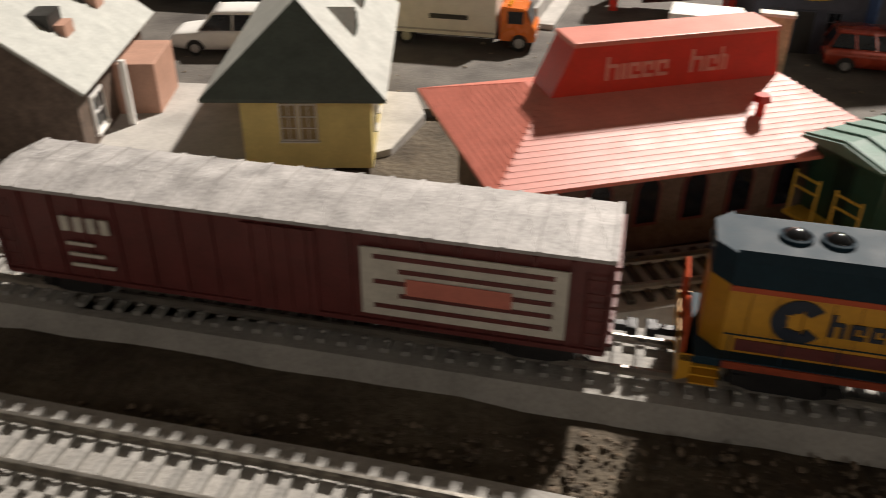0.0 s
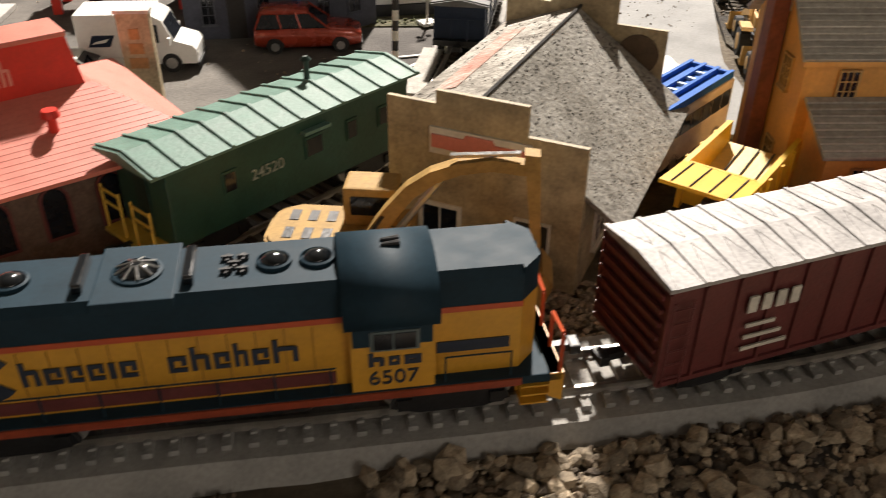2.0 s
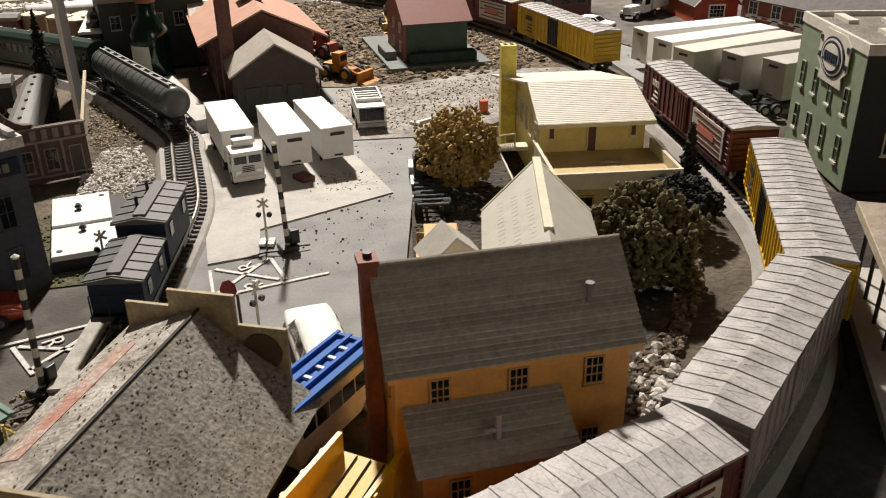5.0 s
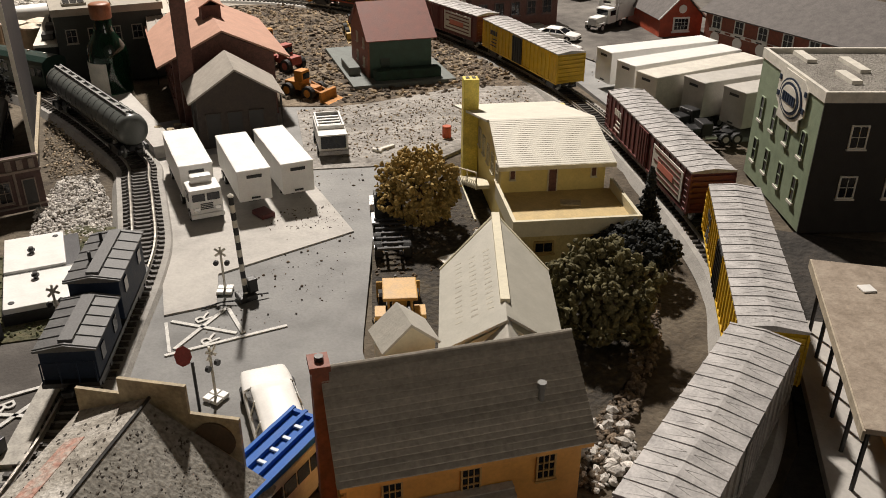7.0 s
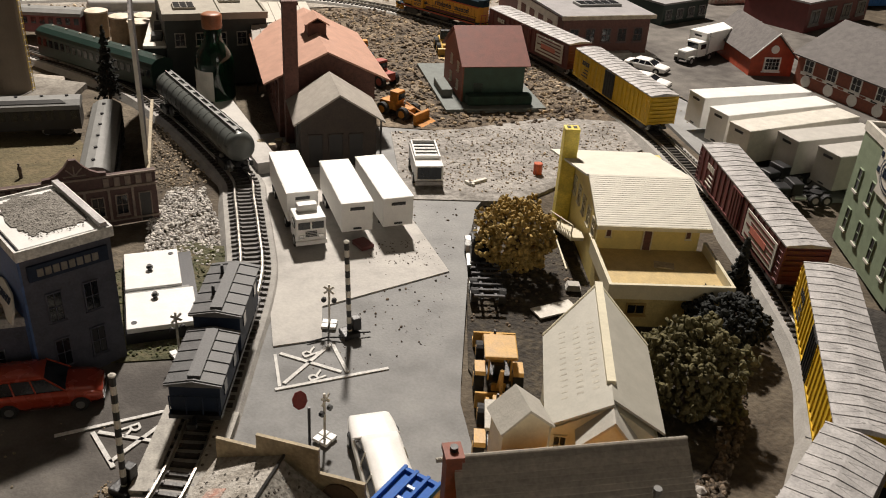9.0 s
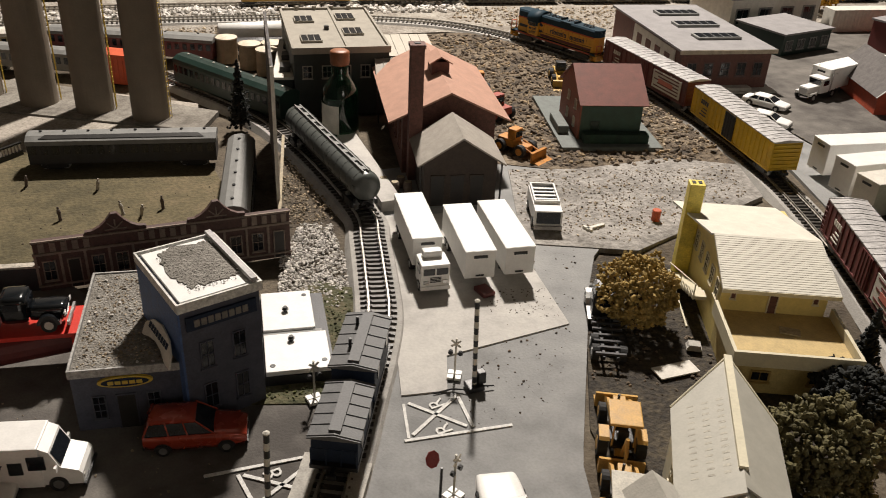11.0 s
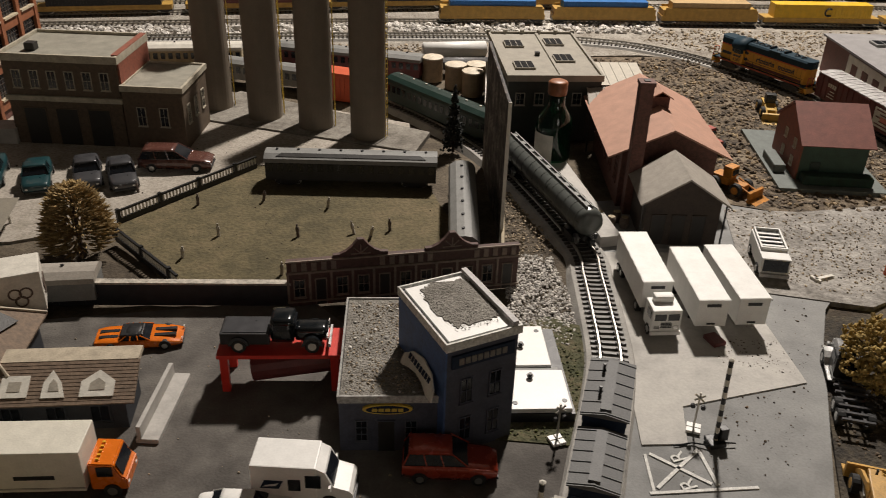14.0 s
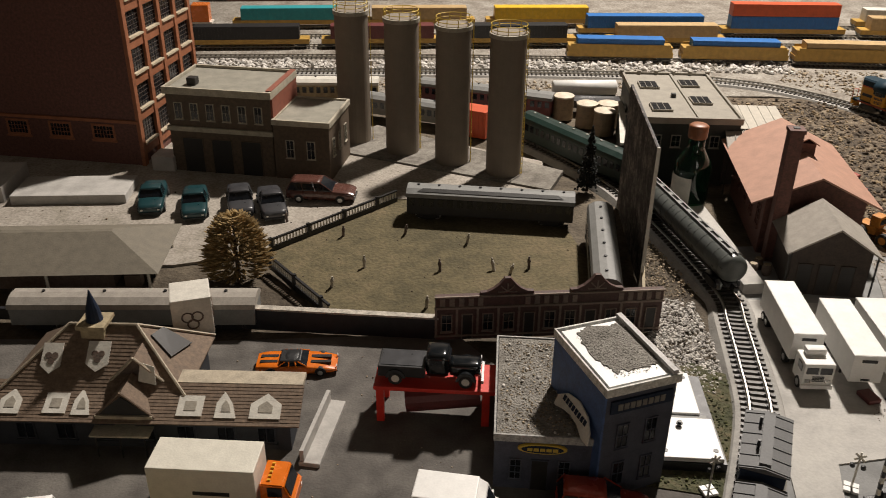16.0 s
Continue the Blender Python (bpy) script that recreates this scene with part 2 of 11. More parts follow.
# ---- mesh tools ----
def quad_box(bm, x0, x1, y0, y1, z0, z1, bev=0.0):
    vs = [bm.verts.new(p) for p in ((x0, y0, z0), (x1, y0, z0), (x1, y1, z0), (x0, y1, z0), (x0, y0, z1), (x1, y0, z1), (x1, y1, z1), (x0, y1, z1))]
    fs = [bm.faces.new([vs[i] for i in f]) for f in ((3, 2, 1, 0), (4, 5, 6, 7), (0, 1, 5, 4), (1, 2, 6, 5), (2, 3, 7, 6), (3, 0, 4, 7))]
    if bev:
        es = list({e for f in fs for e in f.edges})
        bmesh.ops.bevel(bm, geom=es, offset=bev, segments=2, affect="EDGES", profile=0.6)
    return vs


def prism(bm, pts, a, b, axis="y"):
    """The outline pts drawn out from a to b. axis y: pts are (x, z); x: (y, z); z: (x, y)."""
    def at(p, q):
        return {"y": (p[0], q, p[1]), "x": (q, p[0], p[1]), "z": (p[0], p[1], q)}[axis]
    lo, hi = [bm.verts.new(at(p, a)) for p in pts], [bm.verts.new(at(p, b)) for p in pts]
    fs = [bm.faces.new(lo), bm.faces.new(hi[::-1])]
    n = len(pts)
    for i in range(n):
        fs.append(bm.faces.new((lo[i], hi[i], hi[(i + 1) % n], lo[(i + 1) % n])))
    bmesh.ops.recalc_face_normals(bm, faces=fs)
    return fs


def rod(bm, p0, p1, r0, r1=None, n=8):
    r1 = r0 if r1 is None else r1
    p0, p1 = Vector(p0), Vector(p1)
    d = p1 - p0
    m = Matrix.Translation((p0 + p1) / 2) @ d.to_track_quat("Z", "Y").to_matrix().to_4x4()
    bmesh.ops.create_cone(bm, cap_ends=True, segments=n, radius1=r0, radius2=r1, depth=d.length, matrix=m)


def slab(bm, a, b, c, d, t):
    """A plate of thickness t under the four corners a b c d (seen from above, anticlockwise)."""
    a, b, c, d = map(Vector, (a, b, c, d))
    n = (b - a).cross(d - a).normalized() * t
    top, low = [bm.verts.new(p) for p in (a, b, c, d)], [bm.verts.new(p - n) for p in (a, b, c, d)]
    bm.faces.new(top), bm.faces.new(low[::-1])
    for i in range(4):
        bm.faces.new((top[i], low[i], low[(i + 1) % 4], top[(i + 1) % 4]))


def lathe(bm, prof, n=20, cx=0.0, cy=0.0):
    rings = []
    for r, z in prof:
        rings.append([bm.verts.new((cx + r * math.cos(2 * math.pi * i / n), cy + r * math.sin(2 * math.pi * i / n), z)) for i in range(n)])
    for a, b in zip(rings, rings[1:]):
        for i in range(n):
            bm.faces.new((a[i], a[(i + 1) % n], b[(i + 1) % n], b[i]))
    bm.faces.new(rings[0][::-1]), bm.faces.new(rings[-1])


def mesh_of(bm, name, mat, smooth=False):
    me = bpy.data.meshes.new(name)
    bm.normal_update()
    bm.to_mesh(me)
    bm.free()
    me.materials.append(mat)
    if smooth:
        for p in me.polygons:
            p.use_smooth = True
    return me


def part(name, bm, mat, parent, label="", smooth=False, m=None):
    ob = new(name, mesh_of(bm, name, mat, smooth))
    ob.parent = parent
    if m is not None:
        ob.matrix_basis = m
    return tagged(ob, label)


def thing(name, m, label, category, group="", kind=""):
    ob = new(name)
    ob.empty_display_size = 0.01
    ob.matrix_basis = m
    return tagged(ob, label, category, group, kind)


def box_part(name, x0, x1, y0, y1, z0, z1, mat, parent, label="", bev=0.0, m=None):
    bm = bmesh.new()
    quad_box(bm, x0, x1, y0, y1, z0, z1, bev)
    return part(name, bm, mat, parent, label, m=m)


def rods_part(name, segs, r, mat, parent, label="", n=6):
    bm = bmesh.new()
    for a, b in segs:
        rod(bm, a, b, r, n=n)
    return part(name, bm, mat, parent, label)


def solid(name, bm, mat, label, category, kind="", m=None, smooth=False):
    ob = new(name, mesh_of(bm, name, mat, smooth))
    if m is not None:
        ob.matrix_basis = m
    return tagged(ob, label, category, "", kind)


def plate(name, pts, z0, z1, mat, label, category="ground", kind="structure"):
    bm = bmesh.new()
    prism(bm, pts, z0, z1, "z")
    return solid(name, bm, mat, label, category, kind)


def smooth_line(pts, step):
    """An even walk along a Catmull-Rom curve: (place, heading) pairs."""
    P = [Vector((*p, 0)) if len(p) == 2 else Vector(p) for p in pts]
    P = [2 * P[0] - P[1]] + P + [2 * P[-1] - P[-2]]
    dense = []
    for i in range(1, len(P) - 2):
        for k in range(24):
            t = k / 24
            a, b, c, d = P[i - 1], P[i], P[i + 1], P[i + 2]
            dense.append(0.5 * (2 * b + (c - a) * t + (2 * a - 5 * b + 4 * c - d) * t * t + (3 * b - a - 3 * c + d) * t ** 3))
    dense.append(P[-2])
    out, left = [], 0.0
    for a, b in zip(dense, dense[1:]):
        seg = (b - a).length
        while left <= seg and seg > 0:
            p = a + (b - a) * (left / seg)
            out.append((p, math.atan2((b - a).y, (b - a).x)))
            left += step
        left -= seg
    return out


def sweep(bm, line, prof):
    """Draw the outline prof, (sideways, up), along a smooth_line."""
    rings = []
    for p, h in line:
        n = Vector((-math.sin(h), math.cos(h), 0))
        rings.append([bm.verts.new(p + n * s + Vector((0, 0, u))) for s, u in prof])
    k = len(prof)
    for a, b in zip(rings, rings[1:]):
        for i in range(k):
            bm.faces.new((a[i], b[i], b[(i + 1) % k], a[(i + 1) % k]))
    bm.faces.new(rings[0]), bm.faces.new(rings[-1][::-1])
    bmesh.ops.recalc_face_normals(bm, faces=bm.faces)


def inside(x, y, poly):
    c = False
    for (x0, y0), (x1, y1) in zip(poly, poly[1:] + poly[:1]):
        if (y0 > y) != (y1 > y) and x < (x1 - x0) * (y - y0) / (y1 - y0) + x0:
            c = not c
    return c


def rubble(name, poly, count, r0, r1, mat, label, z=0.0, seed=1, flat=0.75):
    """Loose stones strewn over a patch, as one mass."""
    rng = random.Random(seed)
    xs, ys = [p[0] for p in poly], [p[1] for p in poly]
    V, Fc = [], []
    t = (1 + 5 ** 0.5) / 2
    base = [Vector(v).normalized() for v in ((-1, t, 0), (1, t, 0), (-1, -t, 0), (1, -t, 0), (0, -1, t), (0, 1, t), (0, -1, -t), (0, 1, -t), (t, 0, -1), (t, 0, 1), (-t, 0, -1), (-t, 0, 1))]
    tri = ((0, 11, 5), (0, 5, 1), (0, 1, 7), (0, 7, 10), (0, 10, 11), (1, 5, 9), (5, 11, 4), (11, 10, 2), (10, 7, 6), (7, 1, 8), (3, 9, 4), (3, 4, 2), (3, 2, 6), (3, 6, 8), (3, 8, 9), (4, 9, 5), (2, 4, 11), (6, 2, 10), (8, 6, 7), (9, 8, 1))
    made = 0
    while made < count:
        x, y = rng.uniform(min(xs), max(xs)), rng.uniform(min(ys), max(ys))
        if not inside(x, y, poly):
            continue
        made += 1
        if noise.noise((x * 55, y * 55, seed)) < -0.25 and rng.random() < 0.6:
            continue
        r = r0 + (r1 - r0) * rng.random() ** 2.4
        e = Euler([rng.uniform(0, 6) for _ in range(3)])
        st = (rng.uniform(0.7, 1.4), rng.uniform(0.7, 1.15), rng.uniform(0.6, 1.0))
        k = len(V)
        for b in base:
            q = r * rng.uniform(0.72, 1.15)
            v = Vector((b.x * st[0] * q, b.y * st[1] * q, b.z * st[2] * q))
            v.rotate(e)
            V.append((x + v.x, y + v.y, z + r * 0.35 + v.z * flat))
        Fc += [(a + k, b + k, c + k) for a, b, c in tri]
    me = bpy.data.meshes.new(name)
    me.from_pydata(V, [], Fc)
    me.materials.append(mat)
    return tagged(new(name, me), label, "gravel", "", "stuff")


def flakes(parent, name, a, b, d, count, r, mat, seed):
    """Thin irregular chips scattered over the sloping rectangle a, b, d."""
    rng = random.Random(seed)
    a, b, d = Vector(a), Vector(b), Vector(d)
    u, v = b - a, d - a
    up = u.cross(v).normalized()
    e1 = u.normalized()
    e2 = up.cross(e1)
    V, Fc = [], []
    for _ in range(count):
        f, g = rng.random(), rng.random()
        if noise.noise((f * 9, g * 7, seed)) < -0.1 and rng.random() < 0.75:
            continue
        c = a + u * f + v * g
        k, n, q, turn = len(V), rng.randint(4, 6), r * (0.35 + rng.random() ** 2 * 1.5), rng.uniform(0, 6)
        for i in range(n):
            t = 6.2832 * i / n + turn
            V.append(tuple(c + (e1 * math.cos(t) * rng.uniform(0.5, 1.3) + e2 * math.sin(t) * rng.uniform(0.4, 0.9)) * q))
        V.append(tuple(c + up * r * 0.6))
        Fc += [(k + i, k + (i + 1) % n, k + n) for i in range(n)]
    me = bpy.data.meshes.new(name)
    me.from_pydata(V, [], Fc)
    me.materials.append(mat)
    o = new(name, me)
    o.parent = parent
    return tagged(o, "dark loose chips", kind="stuff")


# ---- the setting ----
bm = bmesh.new()
NX, NY = 170, 150
grid = [[bm.verts.new((-1.5 + 3.9 * i / NX, -0.45 + 3.0 * j / NY,
                       -0.0035 + 0.0028 * noise.noise((i * 0.31, j * 0.31, 0.5)) + 0.0016 * noise.noise((i * 1.1, j * 1.1, 3.5)))) for j in range(NY + 1)] for i in range(NX + 1)]
for i in range(NX):
    for j in range(NY):
        bm.faces.new((grid[i][j], grid[i + 1][j], grid[i + 1][j + 1], grid[i][j + 1]))
solid("ground", bm, EARTH, "brown earth-coloured scenic ground of the model layout", "ground", "structure", smooth=True)
bm = bmesh.new()
quad_box(bm, -1.5, 2.4, -0.45, 2.55, -0.06, -0.012)
solid("layout_table", bm, BLACK, "dark tabletop board under the model layout", "table", "structure")
# Room shell out of view, added to close the space and shape bounce light.
for nm, b in (("wall_north", (-2.6, 3.5, 3.1, 3.2)), ("wall_south", (-2.6, 3.5, -2.6, -2.5)), ("wall_west", (-2.7, -2.6, -2.6, 3.2)), ("wall_east", (3.5, 3.6, -2.6, 3.2))):
    bm = bmesh.new()
    quad_box(bm, *b, -1.0, 2.4)
    solid(nm, bm, ROOMSHELL, "unseen wall of the layout room, toned dark to limit bounce", "wall", "structure")
bm = bmesh.new()
quad_box(bm, -2.7, 3.6, -2.6, 3.2, 2.4, 2.5)
solid("ceiling", bm, ROOMSHELL, "unseen ceiling of the layout room, toned dark to limit bounce", "ceiling", "structure")
bm = bmesh.new()
quad_box(bm, -2.7, 3.6, -2.6, 3.2, -1.1, -1.0)
solid("floor", bm, WOODFLOOR, "brown floor of the layout room", "floor", "structure")

plate("road", [(0.30, 0.375), (0.46, 0.33), (0.487, 0.36), (0.507, 0.419), (0.516, 0.435), (0.558, 0.505), (0.6245, 0.616), (0.655, 0.66), (0.70, 0.70), (0.755, 0.72), (0.74, 0.83), (0.66, 0.90), (0.60, 0.90), (0.48, 0.90), (0.47, 0.70), (0.43, 0.56), (0.38, 0.47), (0.345, 0.42)], -0.008, 0.0004, ROAD, "grey painted town street")
plate("road_west", [(-0.30, 0.46), (-0.02, 0.44), (0.20, 0.42), (0.315, 0.41), (0.35, 0.45), (0.385, 0.52), (0.33, 0.545), (0.33, 0.60), (0.23, 0.70), (0.20, 0.752), (-0.02, 0.755), (-0.30, 0.78)], -0.008, 0.0002, ASPHALT, "dark grey asphalt street and parking lot", "road")
plate("pavement", [(0.418, 0.522), (0.451, 0.517), (0.466, 0.556), (0.577, 0.566), (0.588, 0.649), (0.60, 0.77), (0.487, 0.79), (0.478, 0.72), (0.455, 0.65), (0.435, 0.585)], -0.008, 0.0016, CONCRETE, "pale grey loading apron of the truck depot", "pavement")
plate("baseball_field", [(0.014, 0.915), (0.156, 1.05), (0.345, 1.0), (0.365, 0.765), (0.18, 0.757), (0.081, 0.782)], -0.008, 0.0008, FIELD, "tan-green turf of a sandlot ball field", "field")
plate("pavement_west", [(-0.5, 0.93), (-0.08, 0.90), (0.012, 0.922), (0.152, 1.052), (0.34, 1.02), (0.36, 1.16), (0.10, 1.33), (-0.5, 1.32)], -0.008, 0.0006, TANLOT, "tan concrete lot with oil stains", "pavement")
plate("parking_lot", [(1.06, 0.70), (1.7, 0.55), (1.7, 1.3), (1.10, 1.28), (1.08, 1.0)], -0.008, 0.0006, ASPHALT, "dark asphalt parking lot", "road")
plate("road_east", [(0.93, 0.62), (1.0, 0.55), (1.5, 0.35), (1.7, 0.55), (1.06, 0.72), (1.07, 0.95), (1.03, 0.90)], -0.008, 0.0008, ROAD, "grey gritty road beside the track", "road")
plate("rail_yard", [(-1.5, 1.46), (0.2, 1.46), (0.80, 1.42), (1.02, 1.32), (2.4, 1.36), (2.4, 2.55), (-1.5, 2.55)], -0.008, 0.0, BALLAST, "tan ballast of the rail yard", "ground")
plate("dirt_lot", [(0.62, 0.90), (0.74, 0.83), (0.86, 0.83), (0.93, 0.80), (0.98, 0.95), (0.99, 1.12), (0.95, 1.27), (0.85, 1.40), (0.68, 1.42), (0.70, 1.10)], -0.008, 0.0012, DIRT, "rough brown dirt of the construction lot", "ground")
plate("sandy_lot", [(0.60, 0.70), (0.70, 0.655), (0.90, 0.72), (0.93, 0.80), (0.86, 0.84), (0.74, 0.84), (0.66, 0.86)], -0.008, 0.0014, patchy("gritty_lot", [(0.2, 0.185, 0.165), (0.31, 0.29, 0.265), (0.42, 0.395, 0.36)], 22, bump=0.5), "gritty grey-tan dirt lot", "ground")
plate("verge", [(0.31, 0.548), (0.385, 0.525), (0.42, 0.60), (0.44, 0.66), (0.40, 0.69), (0.33, 0.66)], -0.008, 0.0011, GRASS, "green-brown turf beside the siding", "grass")


# ---- track ----
def tie_mesh(mat, name):
    bm = bmesh.new()
    quad_box(bm, -0.0014, 0.0014, -0.0148, 0.0148, 0.0, 0.0018)
    for s in (-1, 1):
        for o in (-0.0022, 0.0022):
            quad_box(bm, -0.0009, 0.0009, s * 0.0083 + o - 0.0007, s * 0.0083 + o + 0.0007, 0.0018, 0.0026)
    return mesh_of(bm, name, mat)


def track(pts, label, singles, tie_mat, bed=True, z=0.0, spacing=0.0075):
    """Roadbed, ties and two rails along pts; the ties inside the stretch singles are pieces of their own."""
    ob = thing("railway_track", pose(0, 0, z), label, "railway track", "", "structure")
    line = smooth_line(pts, 0.01)
    z0 = 0.0
    if bed:
        bm = bmesh.new()
        sweep(bm, line, [(-0.024, -0.004), (0.024, -0.004), (0.019, 0.0035), (-0.019, 0.0035)])
        part("roadbed", bm, BED, ob, "grey foam roadbed")
        z0 = 0.0035
    for s in (-1, 1):
        bm = bmesh.new()
        c = s * 0.0083
        sweep(bm, line, [(c - 0.0013, z0 + 0.0017), (c + 0.0013, z0 + 0.0017), (c + 0.0004, z0 + 0.0024), (c + 0.0006, z0 + 0.0042), (c - 0.0006, z0 + 0.0042), (c - 0.0004, z0 + 0.0024)])
        part("rail", bm, RAIL, ob)
    me = tie_mesh(tie_mat, "tie")
    V, Fc, n = [], [], 0
    rng = random.Random(4)
    for p, h in smooth_line(pts, spacing):
        m = Matrix.Translation((p.x, p.y, z0)) @ Matrix.Rotation(h + rng.uniform(-0.02, 0.02), 4, "Z")
        if n < 290 and singles(p.x, p.y):
            t = new("tie", me)
            t.parent, t.matrix_basis = ob, m
            n += 1
        else:
            k = len(V)
            V += [tuple(m @ v.co) for v in me.vertices]
            Fc += [tuple(i + k for i in f.vertices) for f in me.polygons]
    if V:
        far = bpy.data.meshes.new("far_ties")
        far.from_pydata(V, [], Fc)
        far.materials.append(tie_mat)
        o = new("far_ties", far)
        o.parent = ob
        tagged(o, kind="stuff")
    return ob


RAILZ = 0.0077
MAIN = [(-0.40, 0.305), (-0.2, 0.272), (-0.1, 0.255), (0.0, 0.239), (0.095, 0.2235), (0.17, 0.212), (0.226, 0.202), (0.29, 0.1915), (0.367, 0.181), (0.43, 0.181), (0.50, 0.193), (0.57, 0.216), (0.636, 0.247), (0.698, 0.288), (0.759, 0.350), (0.811, 0.436), (0.86, 0.535), (0.905, 0.645), (0.940, 0.755), (0.962, 0.87), (0.973, 0.985), (0.975, 1.09), (0.958, 1.20), (0.918, 1.315), (0.855, 1.415), (0.765, 1.485), (0.6, 1.54), (0.3, 1.575), (-0.1, 1.60), (-0.6, 1.63), (-1.45, 1.66)]
track(MAIN[:14], "sectional model track on grey roadbed along the front, glare in its tie colour", lambda x, y: x > 0.05, GLARETIE)
track(MAIN[13:], "curved track with dark ties on grey roadbed looping round the town", lambda x, y: y < 1.1, TIE)
track([(-0.40, 0.226), (-0.2, 0.193), (-0.1, 0.174), (0.0, 0.158), (0.062, 0.147), (0.16, 0.128), (0.3, 0.09)], "second sectional track along the layout's front", lambda x, y: x > -0.2, GLARETIE)
SIDING = [(-0.10, 0.258), (-0.02, 0.254), (0.04, 0.259), (0.103, 0.273), (0.172, 0.295), (0.232, 0.325), (0.285, 0.362), (0.325, 0.41), (0.352, 0.455), (0.385, 0.52), (0.413, 0.575), (0.433, 0.622), (0.448, 0.68), (0.463, 0.745), (0.472, 0.79), (0.466, 0.88), (0.452, 0.98), (0.425, 1.09), (0.36, 1.22), (0.26, 1.36), (0.1, 1.48)]
track(SIDING, "curved siding track crossing the town street", lambda x, y: y < 0.86 and x > 0.02, TIE)
for k, yy in enumerate((1.70, 1.77, 1.85, 1.93)):
    track([(-1.45, 1.74), (-0.6, 1.72), (0.2, 1.69), (0.77, 1.628), (1.446, 1.528), (2.35, 1.38)] if k == 0 else [(-1.45, yy + 0.03), (-0.6, yy + 0.01), (0.2, yy), (0.9, yy - 0.03), (1.5, yy - 0.10), (2.35, yy - 0.22)], "straight yard track at the back of the layout", lambda x, y: False, TIE, bed=False, spacing=0.009)


def on_track(pts, at, length):
    """The pose of a car of that length whose middle stands nearest to the place at."""
    line = smooth_line(pts, 0.002)
    i = min(range(len(line)), key=lambda k: (line[k][0] - Vector((*at, 0))).length)
    h = int(length * 0.35 / 0.002)
    a, b = line[max(0, i - h)][0], line[min(len(line) - 1, i + h)][0]
    mid = (a + b) / 2
    return pose(mid.x, mid.y, RAILZ, 0, 0, math.degrees(math.atan2((b - a).y, (b - a).x)))


# ---- rolling stock (x is forward, the rail's top is z = 0) ----
def bogie(parent, x, mat=None, wb=0.0195):
    mat = mat or BLACK
    bm = bmesh.new()
    for s in (-1, 1):
        prism(bm, [(x - wb / 2 - 0.004, 0.004), (x - wb / 2 + 0.004, 0.0015), (x + wb / 2 - 0.004, 0.0015), (x + wb / 2 + 0.004, 0.004), (x + wb / 2 + 0.002, 0.0085), (x + 0.004, 0.0095), (x - 0.004, 0.0095), (x - wb / 2 - 0.002, 0.0085)], s * 0.0115, s * 0.0135)
        for o in (-1, 1):
            quad_box(bm, x + o * wb / 2 - 0.002, x + o * wb / 2 + 0.002, min(s * 0.0135, s * 0.0145), max(s * 0.0135, s * 0.0145), 0.0035, 0.0075)
    quad_box(bm, x - 0.003, x + 0.003, -0.0115, 0.0115, 0.005, 0.010)
    b = part("bogie", bm, mat, parent)
    for o in (-1, 1):
        bm = bmesh.new()
        for s in (-1, 1):
            rod(bm, (x + o * wb / 2, s * 0.0072, 0.0055), (x + o * wb / 2, s * 0.0092, 0.0055), 0.0055, n=16)
        rod(bm, (x + o * wb / 2, -0.0115, 0.0055), (x + o * wb / 2, 0.0115, 0.0055), 0.0011)
        part("wheelset", bm, STEEL, b)
    return b


def coupler(parent, x, s, mat=None):
    bm = bmesh.new()
    quad_box(bm, min(x, x + s * 0.007), max(x, x + s * 0.007), -0.0013, 0.0013, 0.0085, 0.011)
    quad_box(bm, min(x + s * 0.006, x + s * 0.0095), max(x + s * 0.006, x + s * 0.0095), -0.003, 0.003, 0.0082, 0.0115, 0.0006)
    part("coupler", bm, mat or BLACK, parent)


